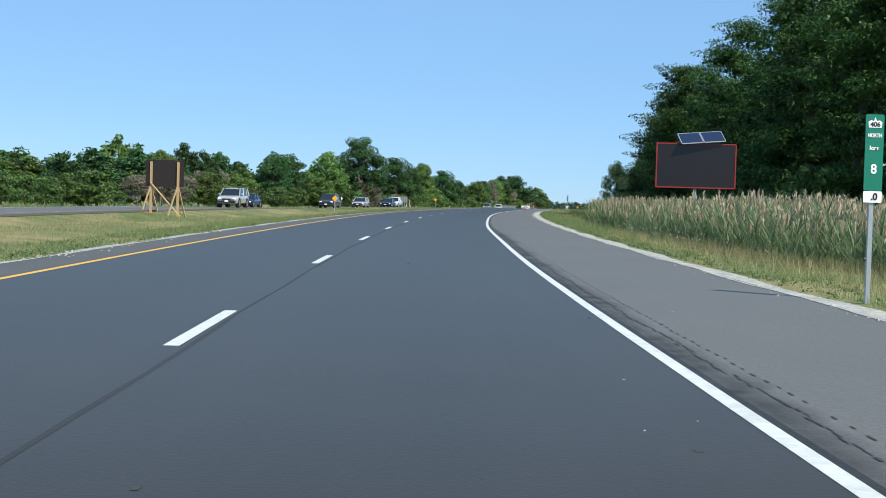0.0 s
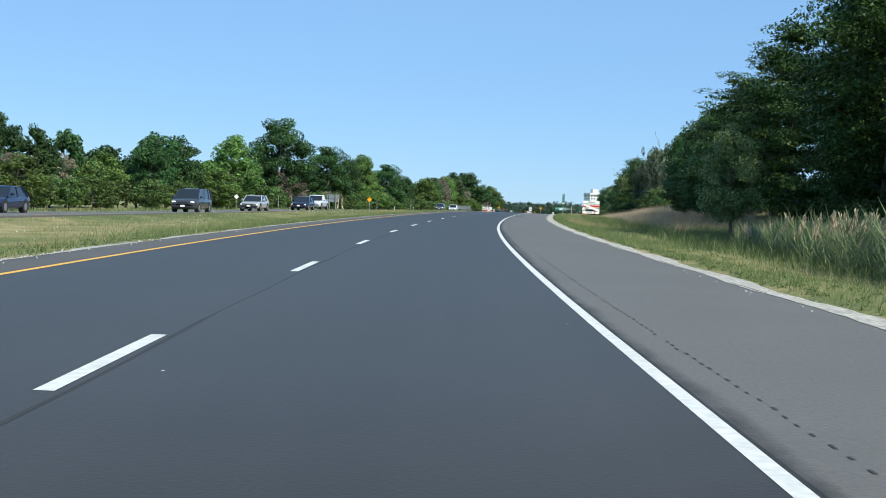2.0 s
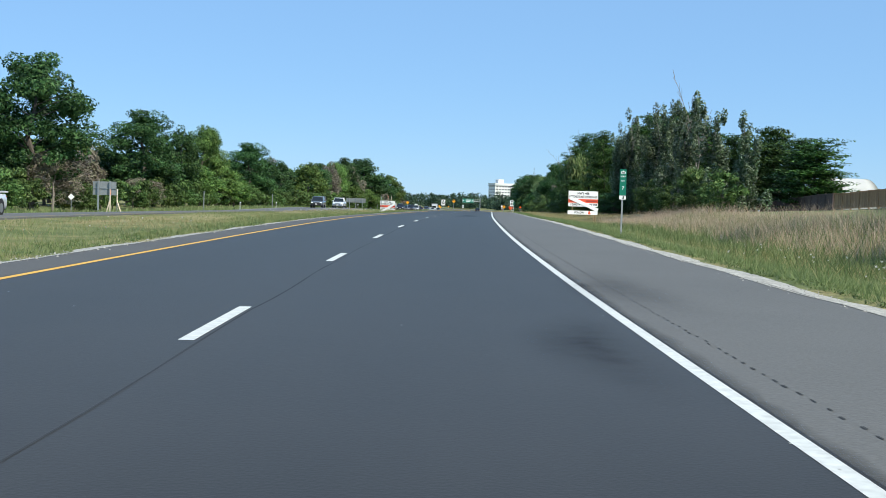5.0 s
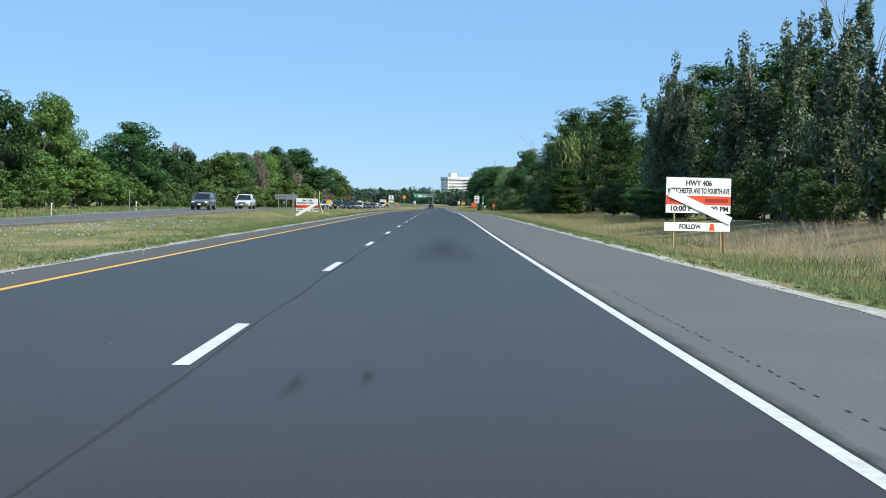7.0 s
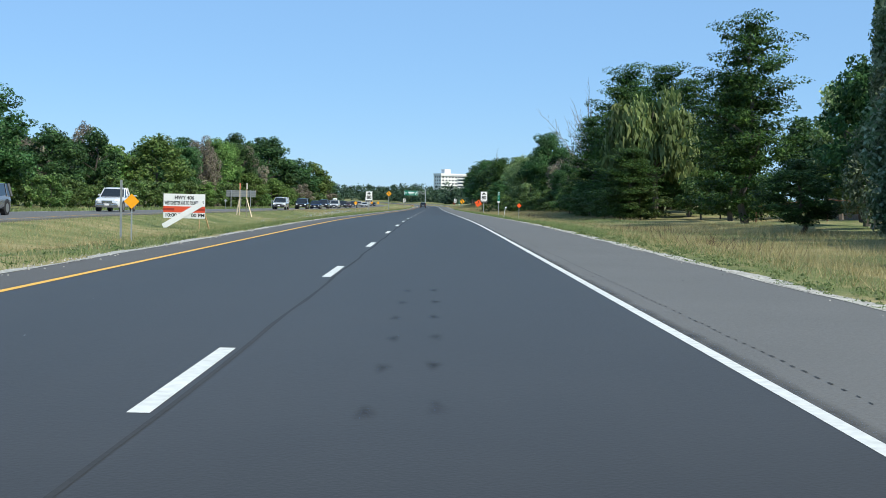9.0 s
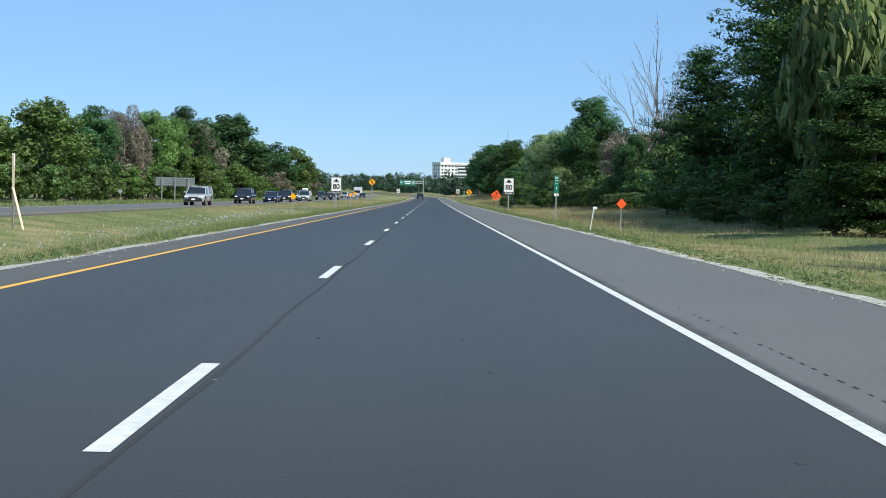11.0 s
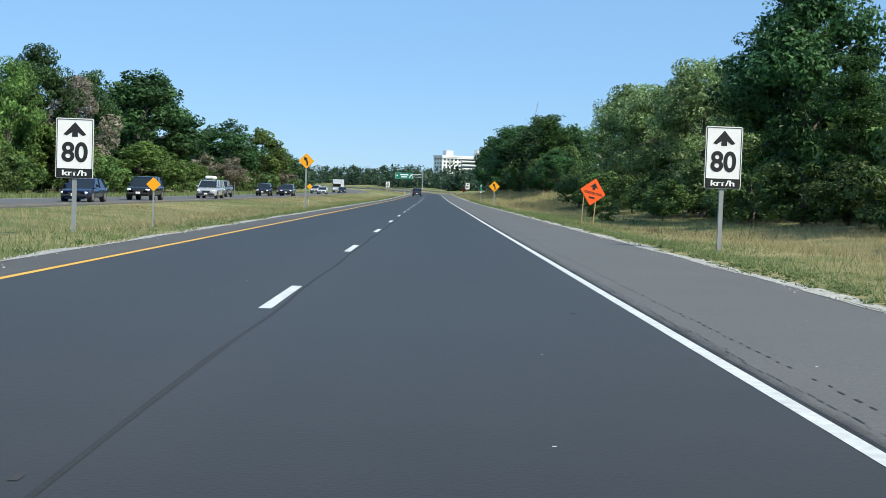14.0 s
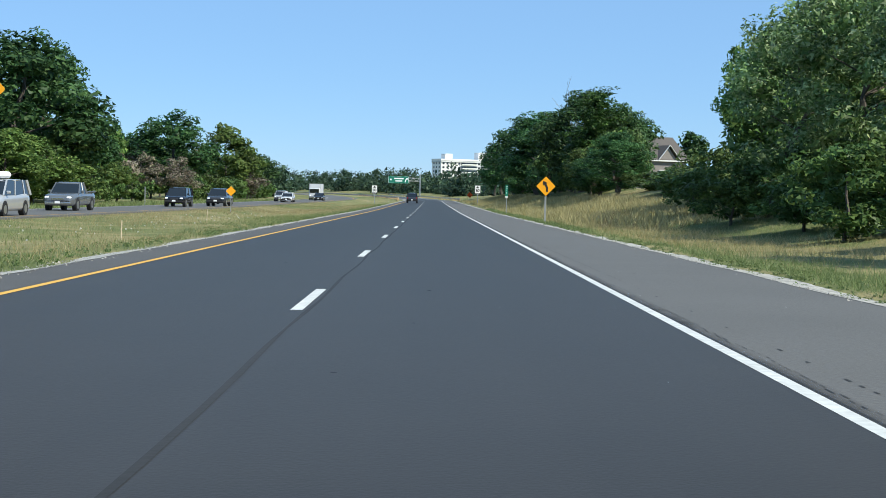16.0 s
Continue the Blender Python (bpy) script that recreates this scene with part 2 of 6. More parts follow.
DARK_RED = material("dark_red_lettering", (0.36, 0.035, 0.02), 0.5, grain=0.08, bump=0)
STEEL = material("galvanised_steel", (0.42, 0.44, 0.46), 0.45, 0.6, grain=0.15, size=12, bump=0.05)
DULL_STEEL = material("dull_aluminium", (0.30, 0.32, 0.33), 0.6, 0.3, grain=0.15, size=6, wide=0.1, wide_size=1.5, bump=0.05)
PALE_LUMBER = material("weathered_pale_lumber", (0.66, 0.54, 0.40), 0.75, grain=0.2, size=18, bump=0.2, each=0.1)
LUMBER = material("fresh_lumber", (0.50, 0.34, 0.18), 0.75, grain=0.2, size=18, bump=0.2, each=0.15)
PLYWOOD_DARK = material("dark_plywood", (0.018, 0.012, 0.012), 0.8, grain=0.25, size=6, bump=0.1)


# ---- making things ----
def linked(name, bm, mat, smooth=False):
    me = bpy.data.meshes.new(name)
    bm.to_mesh(me)
    bm.free()
    if smooth:
        for p in me.polygons:
            p.use_smooth = True
    me.materials.append(mat)
    return new(name, me)


def part(name, bm, mat, parent, label="", smooth=False):
    ob = linked(name, bm, mat, smooth)
    ob.parent = parent
    if label:
        ob["label"] = label
    return ob


def thing(name, label, category, group="", m=None):
    ob = tagged(new(name), label, category, group)
    ob.empty_display_size = 0.2
    if m is not None:
        ob.matrix_world = m
    return ob


def box(bm, size, centre, m=None, bevel=0.0):
    """Adds a box to bm; m: an extra pose after centring."""
    t = Matrix.Translation(centre) @ Matrix.Diagonal((*size, 1))
    if m is not None:
        t = m @ t
    made = bmesh.ops.create_cube(bm, size=1, matrix=t)
    if bevel:
        edges = list({e for v in made["verts"] for e in v.link_edges})
        bmesh.ops.bevel(bm, geom=edges, offset=bevel, segments=1, affect="EDGES", profile=0.5)
    return bm


def boxes(*items, bevel=0.0):
    bm = bmesh.new()
    for it in items:
        box(bm, it[0], it[1], it[2] if len(it) > 2 else None, bevel)
    return bm


def rod(bm, a, b, r0, r1=None, sides=8):
    """A tapered round bar from a to b."""
    a, b = Vector(a), Vector(b)
    d = b - a
    m = Matrix.Translation((a + b) / 2) @ d.to_track_quat("Z", "Y").to_matrix().to_4x4()
    bmesh.ops.create_cone(bm, cap_ends=True, segments=sides, radius1=r0, radius2=r0 if r1 is None else r1, depth=d.length, matrix=m)
    return bm


def beam(bm, a, b, w, t):
    """A square bar from a to b, w across x and t across the other way."""
    a, b = Vector(a), Vector(b)
    d = b - a
    m = Matrix.Translation((a + b) / 2) @ d.to_track_quat("Z", "Y").to_matrix().to_4x4()
    bmesh.ops.create_cube(bm, size=1, matrix=m @ Matrix.Diagonal((w, t, d.length, 1)))
    return bm


def plate(points, depth, y=0.0):
    """A flat plate facing -y from x, z points, its front at y."""
    bm = bmesh.new()
    front = [bm.verts.new((x, y, z)) for x, z in points]
    f = bm.faces.new(front)
    f.normal_update()
    if f.normal.y > 0:
        f.normal_flip()
    back = bmesh.ops.extrude_face_region(bm, geom=[f])
    bmesh.ops.translate(bm, vec=(0, depth, 0), verts=[v for v in back["geom"] if isinstance(v, bmesh.types.BMVert)])
    bmesh.ops.recalc_face_normals(bm, faces=bm.faces)
    return bm


def rounded(w, h, r, cx=0.0, cz=0.0, n=4):
    pts = []
    for qx, qz, a0 in ((1, 1, 0), (-1, 1, 90), (-1, -1, 180), (1, -1, 270)):
        for i in range(n + 1):
            a = radians(a0 + 90 * i / n)
            pts.append((cx + qx * (w / 2 - r) + r * math.cos(a), cz + qz * (h / 2 - r) + r * math.sin(a)))
    return pts


def diamond(half, r=0.06, cx=0.0, cz=0.0):
    side = half * math.sqrt(2)
    c = math.sqrt(0.5)
    return [(cx + (x - z) * c, cz + (x + z) * c) for x, z in rounded(side, side, r)]


def words(text, height, mat, parent, x, y, z, name="lettering", width=None, align="CENTER"):
    """Raised lettering that faces -y, its middle at x, z."""
    cu = bpy.data.curves.new(name, "FONT")
    cu.body, cu.size, cu.align_x, cu.align_y, cu.extrude = text, height * 1.38, align, "CENTER", 0.003
    cu.offset = height * 0.035
    tmp = bpy.data.objects.new(name, cu)
    scene.collection.objects.link(tmp)
    bpy.context.view_layer.update()
    me = bpy.data.meshes.new_from_object(tmp.evaluated_get(bpy.context.evaluated_depsgraph_get()))
    bpy.data.objects.remove(tmp)
    bpy.data.curves.remove(cu)
    xs = [v.co.x for v in me.vertices]
    squeeze = width / (max(xs) - min(xs)) if width else 1.0
    me.transform(Matrix.Diagonal((squeeze, 1, 1, 1)))
    me.transform(pose(x, y, z, 90, 0, 0))
    me.name = name
    me.materials.clear()
    me.materials.append(mat)
    ob = new(name, me)
    ob.parent = parent
    return ob


def strip(name, mat, s0, s1, u0, u1, dz, step=4.0, thick=0.0, wander=0.0, seed=0, drop=0.0, drift=None):
    """A strip along the road between offsets u0 and u1, dz over the road; wander roughens its edges, drift moves it aside."""
    rng = np.random.default_rng(seed)
    n = max(2, int(math.ceil((s1 - s0) / step)) + 1)
    s = np.linspace(s0, s1, n)
    us = np.linspace(u0, u1, max(2, int(abs(u1 - u0) / 1) + 2)) if thick else np.array([u0, u1])
    rows = []
    for j, u in enumerate(us):
        uu = np.full(n, u) + (drift(s) if drift else 0.0)
        if wander:
            uu = uu + (wander * (rng.random(n) - 0.5) + wander * np.sin(s * 0.8 + u)) * (0.3 if drop and j == 0 else 1.0)
        x, y = lay(s, uu)
        rows.append(np.stack([x, y, road_z(s) + dz - drop * j + (far_z(s, uu) if u < -12 else 0)], 1))
    grid = np.stack(rows, 1)
    k = len(us)
    verts = [tuple(v) for v in grid.reshape(-1, 3)]
    faces = [(i * k + j, i * k + j + 1, (i + 1) * k + j + 1, (i + 1) * k + j) for i in range(n - 1) for j in range(k - 1)]
    if thick:
        base = len(verts)
        for j in (0, k - 1):
            verts += [(v[0], v[1], v[2] - thick) for v in grid[:, j]]
        for i in range(n - 1):
            faces.append((i * k, (i + 1) * k, base + i + 1, base + i))
            faces.append(((i + 1) * k + k - 1, i * k + k - 1, base + n + i, base + n + i + 1))
    me = bpy.data.meshes.new(name)
    me.from_pydata(verts, [], faces)
    me.materials.append(mat)
    uv = me.uv_layers.new(name="lane")                # across and along, in metres
    flat = [(float(us[k % len(us)]), float(s[k // len(us)])) for k in range(n * len(us))]
    flat += [(float(us[0]), float(v)) for v in s] + [(float(us[-1]), float(v)) for v in s]
    for loop in me.loops:
        uv.data[loop.index].uv = flat[loop.vertex_index]
    return new(name, me)


# ---- ground and roads ----
def ground_material():
    """Dry and green grass over soil in patches."""
    m = bpy.data.materials.new("meadow")
    m.use_nodes = True
    nt = m.node_tree
    bsdf = nt.nodes["Principled BSDF"]
    bsdf.inputs["Roughness"].default_value, bsdf.inputs["Specular IOR Level"].default_value = 0.95, 0.2
    geo = nt.nodes.new("ShaderNodeNewGeometry")
    fields = []
    for scale, detail in ((0.06, 3), (0.5, 4), (9.0, 4)):
        n = nt.nodes.new("ShaderNodeTexNoise")
        n.inputs["Scale"].default_value, n.inputs["Detail"].default_value = scale, detail
        nt.links.new(geo.outputs["Position"], n.inputs["Vector"])
        fields.append(n)
    add = nt.nodes.new("ShaderNodeMath")
    add.operation = "ADD"
    nt.links.new(fields[0].outputs["Fac"], add.inputs[0])
    nt.links.new(fields[1].outputs["Fac"], add.inputs[1])
    ramp = nt.nodes.new("ShaderNodeValToRGB")
    for _ in range(2):
        ramp.color_ramp.elements.new(0.5)
    for e, p, c in zip(ramp.color_ramp.elements, (0.38, 0.47, 0.55, 0.66), ((0.11, 0.14, 0.05), (0.16, 0.18, 0.07), (0.25, 0.225, 0.105), (0.34, 0.295, 0.155))):
        e.position, e.color = p, (*c, 1)
    half = nt.nodes.new("ShaderNodeMath")
    half.operation = "MULTIPLY"
    half.inputs[1].default_value = 0.5
    nt.links.new(add.outputs[0], half.inputs[0])
    nt.links.new(half.outputs[0], ramp.inputs["Fac"])
    tone = nt.nodes.new("ShaderNodeMath")
    tone.operation = "MULTIPLY_ADD"
    tone.inputs[1].default_value, tone.inputs[2].default_value = 0.8, 0.6
    nt.links.new(fields[2].outputs["Fac"], tone.inputs[0])
    mix = nt.nodes.new("ShaderNodeMix")
    mix.data_type, mix.blend_type = "RGBA", "MULTIPLY"
    mix.inputs["Factor"].default_value = 1.0
    nt.links.new(ramp.outputs["Color"], mix.inputs[6])
    nt.links.new(tone.outputs[0], mix.inputs[7])
    nt.links.new(mix.outputs[2], bsdf.inputs["Base Color"])
    b = nt.nodes.new("ShaderNodeBump")
    b.inputs["Strength"].default_value, b.inputs["Distance"].default_value = 0.9, 0.12
    nt.links.new(fields[2].outputs["Fac"], b.inputs["Height"])
    nt.links.new(b.outputs["Normal"], bsdf.inputs["Normal"])
    return m


MEADOW = ground_material()


def build_ground():
    s = np.r_[np.arange(-400, -40, 20.0), np.arange(-40, 800, 2.5), np.arange(800, 3000.1, 20)]
    u = np.r_[-900, -500, -300, -200, -140, -100, -80, np.arange(-66, -4.9, 1.5), -4.6, -4.3, 0, 3, 6.4, 6.8, 7.2, 7.6, np.arange(8.5, 40, 1.5), 45, 55, 70, 100, 150, 220, 300, 500, 900]
    S, U = np.meshgrid(s, u, indexing="ij")
    x, y = lay(S, U)
    z = road_z(S) + terrain(S, U)
    verts = np.stack([x, y, z], -1).reshape(-1, 3)
    k = len(u)
    i, j = np.meshgrid(np.arange(len(s) - 1), np.arange(k - 1), indexing="ij")
    a = (i * k + j).ravel()
    faces = np.stack([a, a + 1, a + k + 1, a + k], 1)
    me = bpy.data.meshes.new("ground")
    me.from_pydata(verts.tolist(), [], faces.tolist())
    me.materials.append(MEADOW)
    for p in me.polygons:
        p.use_smooth = True
    return tagged(new("ground", me), "rough grassy ground with dry and green patches beside the highway", "ground", kind="structure")


build_ground()
EDGE_RIGHT, EDGE_LEFT = 3.81, -3.487


def edge_drift(s):
    """How the painted right edge line strays from its mean."""
    return np.interp(s, [8, 23, 38, 54, 71, 86, 102, 118, 134, 150, 230, 260, 276, 292, 369, 425, 490, 510], [-0.025, -0.025, 0.03, -0.05, 0.01, -0.01, -0.035, -0.045, -0.015, 0.01, 0, -0.01, 0, 0.03, 0.03, -0.01, -0.02, 0])


tagged(strip("road", ASPHALT, -300, 1600, EDGE_LEFT - 0.12, EDGE_RIGHT + 0.10, 0, thick=0.1), "dark grey asphalt carriageway of a two-lane highway", "road", kind="structure")
tagged(strip("left_shoulder", LEFT_SHOULDER, -300, 1600, EDGE_LEFT - 1.05, EDGE_LEFT - 0.12, 0, thick=0.1), "dusty brownish grey paved strip beside the median", "road", kind="structure")
tagged(strip("road_shoulder", SHOULDER, -300, 1600, EDGE_RIGHT + 0.10, 6.9, 0, thick=0.1), "lighter grey paved shoulder of the highway", "road", kind="structure")
tagged(strip("far_carriageway", SHOULDER, -300, 1600, -26.0, -17.0, 0.0, thick=0.1), "grey asphalt carriageway across the grassy median", "road", kind="structure")
tagged(strip("gravel_edge_right", GRAVEL, -60, 900, 6.83, 7.66, 0.006, step=0.6, wander=0.16, seed=3, drop=0.06), "pale gravel strip along the paved shoulder", "gravel", kind="structure")
tagged(strip("gravel_edge_left", GRAVEL, -60, 900, EDGE_LEFT - 1.0, -5.0, 0.006, step=0.6, wander=0.12, seed=4, drop=0.06), "pale gravel strip along the median side of the road", "gravel", kind="structure")
tagged(strip("edge_line_white", LINE_WHITE, -100, 1500, EDGE_RIGHT - 0.058, EDGE_RIGHT + 0.058, 0.003, drift=edge_drift), "solid white painted edge line", "road marking", kind="structure")
tagged(strip("edge_line_yellow", LINE_YELLOW, -100, 1500, EDGE_LEFT - 0.06, EDGE_LEFT + 0.06, 0.003), "solid yellow painted edge line", "road marking", kind="structure")
for k in range(-4, 110):
    s_far = 13.496 + 12.2 * k
    dash = strip("lane_dash", LINE_WHITE, s_far - 3.05, s_far, -0.064, 0.064, 0.003, step=1.0)
    tagged(dash, "white painted lane dash on the asphalt", "road marking", "lane dashes")
for name, s0, s1, half, label in (("lane_seam", -100, 76, 0.021, "dark tar seam beside the lane dashes"), ("thin_lane_seam", 76, 236, 0.010, "thin dark seam beside the lane dashes"), ("lane_seam", 236, 1200, 0.021, "dark tar seam beside the lane dashes")):
    tagged(strip(name, SEAM, s0, s1, 0.12 - half, 0.12 + half, 0.002, step=1.5, wander=0.018, seed=5), label, "road marking", kind="structure")


# ---- plants ----
BARK = material("bark", (0.10, 0.085, 0.07), 0.9, grain=0.3, size=9, bump=0.6, each=0.2)
GREY_BARK = material("dead_bark", (0.20, 0.178, 0.158), 0.9, grain=0.25, size=9, bump=0.4, each=0.15)
LEAVES = {
    "maple": foliage("maple_leaves", [(0.023, 0.059, 0.021), (0.042, 0.096, 0.031), (0.088, 0.160, 0.053)], 0.26, sprays=True),
    "shade": foliage("shade_tree_leaves", [(0.026, 0.066, 0.018), (0.050, 0.112, 0.026), (0.105, 0.195, 0.045)], 0.26, sprays=True),
    "light": foliage("light_leaves", [(0.066, 0.124, 0.034), (0.112, 0.192, 0.048), (0.185, 0.262, 0.075)], 0.3, sprays=True),
    "silver": foliage("silver_maple_leaves", [(0.074, 0.128, 0.042), (0.165, 0.245, 0.082), (0.370, 0.430, 0.235)], 0.34, sprays=True),
    "locust": foliage("locust_leaves", [(0.022, 0.054, 0.016), (0.044, 0.094, 0.023), (0.092, 0.158, 0.038)], 0.22, sprays=True),
    "poplar": foliage("poplar_leaves", [(0.055, 0.090, 0.038), (0.100, 0.142, 0.070), (0.280, 0.325, 0.240)], 0.28, sprays=True),
    "willow": foliage("willow_leaves", [(0.100, 0.155, 0.045), (0.170, 0.235, 0.080), (0.250, 0.305, 0.125)], 0.3, sprays=True),
    "bush": foliage("shrub_leaves", [(0.046, 0.088, 0.026), (0.080, 0.138, 0.040), (0.145, 0.205, 0.064)], 0.28, sprays=True),
    "spruce": foliage("spruce_needles", [(0.048, 0.078, 0.036), (0.072, 0.105, 0.049), (0.122, 0.123, 0.071)], 0.15, sprays=True),
    "dry": foliage("dry_twigs", [(0.144, 0.126, 0.102), (0.231, 0.193, 0.158), (0.144, 0.164, 0.083)], 0.2, sprays=True),
}


def mesh_from(name, verts, size, mat, tones=None):
    """A mesh of loose faces with size corners each, from an array of corners."""
    n = len(verts)
    me = bpy.data.meshes.new(name)
    me.vertices.add(n)
    me.vertices.foreach_set("co", np.ascontiguousarray(verts, dtype=np.float32).ravel())
    me.loops.add(n)
    me.loops.foreach_set("vertex_index", np.arange(n, dtype=np.int32))
    me.polygons.add(n // size)
    me.polygons.foreach_set("loop_start", np.arange(0, n, size, dtype=np.int32))
    me.update(calc_edges=True)
    if tones is not None:                              # each spray of leaves a little lighter or darker
        me.attributes.new("spray", "FLOAT", "FACE").data.foreach_set("value", np.ascontiguousarray(tones, dtype=np.float32))
    me.materials.append(mat)
    return me


def unit(v):
    return v / np.maximum(np.linalg.norm(v, axis=-1, keepdims=True), 1e-9)


def leaf_cloud(rng, centres, radii, count, leaf, droop=0.0, stretch=1.0, inner=0.62, tones=None, level=0.35):
    """Corners of count leaves set round the clumps, mostly at their skins."""
    area = (radii[:, 0] * radii[:, 2]) + 0.05
    pick = rng.choice(len(centres), count, p=area / area.sum())
    if tones is not None:
        tones.append(rng.random(len(centres))[pick])
    way = unit(rng.normal(size=(count, 3)))
    depth = inner + (1.08 - inner) * rng.random((count, 1)) ** 0.6
    where = centres[pick] + radii[pick] * way * depth
    facing = unit(way * (1.0 if level < 1 else 0.4) + 0.6 * rng.normal(size=(count, 3)) + np.array([0, 0, level]))
    along = unit(np.cross(facing, rng.normal(size=(count, 3))))
    if droop:
        along = unit(along * (1 - droop) + np.array([0, 0, -1.0]) * droop)
    side = unit(np.cross(facing, along))
    big = leaf * (0.55 + 0.9 * rng.random((count, 1)))
    a, b = along * big * stretch, side * big * 0.55
    return np.stack([where - a * 0.45 - b * 0.6, where - a * 0.2 + b * 0.65, where + a * 0.6], 1).reshape(-1, 3)


def limbs(rng, height, clear, ends, thick, lean=0.02, sides=6):
    """A trunk in bent lengths with limbs to the given ends."""
    bm = bmesh.new()
    knots = [Vector((0, 0, -0.25))]
    for f in (0.12, 0.3, 0.5, 0.7, 0.88):
        knots.append(Vector((rng.normal() * lean * height, rng.normal() * lean * height, f * height)))
    radius = [thick * r for r in (1.25, 0.95, 0.8, 0.58, 0.36, 0.16)]
    for a, b, r0, r1 in zip(knots, knots[1:], radius, radius[1:]):
        rod(bm, a, b, r0, r1, sides)
    for end in ends:
        end = Vector(end)
        rise = max(clear, min(0.8 * height, end.z - 0.45 * math.hypot(end.x, end.y)))
        n = max(i for i, k in enumerate(knots) if k.z <= rise or i == 0)
        n = min(n, len(knots) - 2)
        f = min(1.0, max(0.0, (rise - knots[n].z) / max(0.01, knots[n + 1].z - knots[n].z)))
        start = knots[n].lerp(knots[n + 1], f)
        r = 0.5 * (radius[n] * (1 - f) + radius[n + 1] * f)
        mid = start.lerp(end, 0.5) + Vector((rng.normal() * 0.15, rng.normal() * 0.15, 0.06 * (end - start).length))
        rod(bm, start, mid, r, r * 0.6, 5)
        rod(bm, mid, end, r * 0.6, r * 0.2, 4)
    return bm


def crown(kind, rng, h, w):
    """Clump centres and radii of a crown of height h and width w, and how low it hangs."""
    if kind in ("maple", "light", "bush", "shade", "silver"):
        low = {"maple": 0.05, "shade": 0.27, "light": 0.02, "silver": 0.04, "bush": -0.05}[kind] * h
        n = {"maple": 84, "shade": 84, "light": 74, "silver": 96, "bush": 40}[kind]
        way = unit(rng.normal(size=(n, 3)))
        reach = 0.45 + 0.5 * rng.random((n, 1)) ** 0.5
        half = np.array([w / 2, w / 2, (h - low) / 2])
        narrow = 1 - 0.35 * np.clip(way[:, 2:3], 0, 1)
        c = way * reach * half * np.concatenate([narrow, narrow, np.ones((n, 1))], 1) * 0.86
        c[:, 2] += (h + low) / 2
        if kind == "bush":
            c[:, 2] = np.clip(c[:, 2], 0.12 * h, None)
        r = w * (0.06 + 0.07 * rng.random((n, 1))) * np.array([1, 1, 0.72])
        return c, r, max(low, 0.1)
    if kind == "locust":                               # level plates of foliage at the ends of spreading limbs
        low, c, r = 0.06 * h, [], []
        for k in range(11):
            f = (k + 0.5) / 11
            full = 0.5 * w * math.sin(math.pi * min(1.0, 0.24 + 0.70 * f)) ** 0.75
            a0, limbs_here = rng.random() * 6.283, 5 if f < 0.8 else 3
            for j in range(limbs_here):
                a, reach = a0 + 6.283 * (j + 0.5 * rng.random()) / limbs_here, full * (0.55 + 0.5 * rng.random())
                z = low + (h - low) * min(0.98, f + 0.032 * rng.normal())
                for g in (1.0, 0.70, 0.42, 0.2):
                    if g > 0.3 or j < 2:
                        size = w * (0.085 + 0.06 * rng.random()) * (1.0 if g == 1.0 else 0.85)
                        c.append((math.cos(a) * reach * g + 0.04 * w * rng.normal(), math.sin(a) * reach * g + 0.04 * w * rng.normal(), z + 0.02 * h * (g - 0.6) + 0.012 * h * rng.normal()))
                        r.append((size * 1.15, size * 1.15, h * (0.016 + 0.012 * rng.random())))
        return np.array(c), np.array(r), low
    if kind == "poplar":
        low, n = 0.06 * h, 44
        stems = rng.normal(size=(5, 2)) * 0.16 * w
        top = h * (0.72 + 0.28 * rng.random(5))
        top[0] = h
        k = rng.integers(0, 5, n)
        f = rng.random(n)
        z = low + (top[k] * 0.95 - low) * f
        spread = 0.17 * w * (1.05 - f)[:, None] * rng.normal(size=(n, 2))
        c = np.stack([stems[k, 0] * (0.6 + 0.6 * f) + spread[:, 0], stems[k, 1] * (0.6 + 0.6 * f) + spread[:, 1], z], 1)
        r = (0.10 * w * (1.25 - 0.7 * f)[:, None] + 0.12) * np.array([1, 1, 2.1])
        return c, r, low
    if kind == "willow":
        n = 40
        way = unit(rng.normal(size=(n, 3)))
        way[:, 2] = np.abs(way[:, 2]) * 1.2 - 0.3
        c = way * (0.5 + 0.4 * rng.random((n, 1))) * np.array([w / 2, w / 2, h * 0.42])
        c[:, 2] += h * 0.5
        return c, w * (0.09 + 0.05 * rng.random((n, 1))) * np.array([1, 1, 1.9]), 0.1 * h
    if kind == "spruce":
        n = 40
        f = rng.random(n) ** 0.8
        a = rng.random(n) * 2 * np.pi
        q = (1 - f) * 0.4 * w
        c = np.stack([np.cos(a) * q, np.sin(a) * q, h * (0.05 + 0.9 * f)], 1)
        return c, (w * 0.16 * (1.1 - f)[:, None] + 0.1) * np.array([1, 1, 0.55]), 0.05 * h
    # dry: a thin, half-bare crown
    n = 34
    c = unit(rng.normal(size=(n, 3))) * (0.4 + 0.5 * rng.random((n, 1))) * np.array([w / 2, w / 2, h * 0.44])
    c[:, 2] += h * 0.54
    return c, w * 0.11 * np.ones((n, 1)) * np.ones(3), 0.08 * h


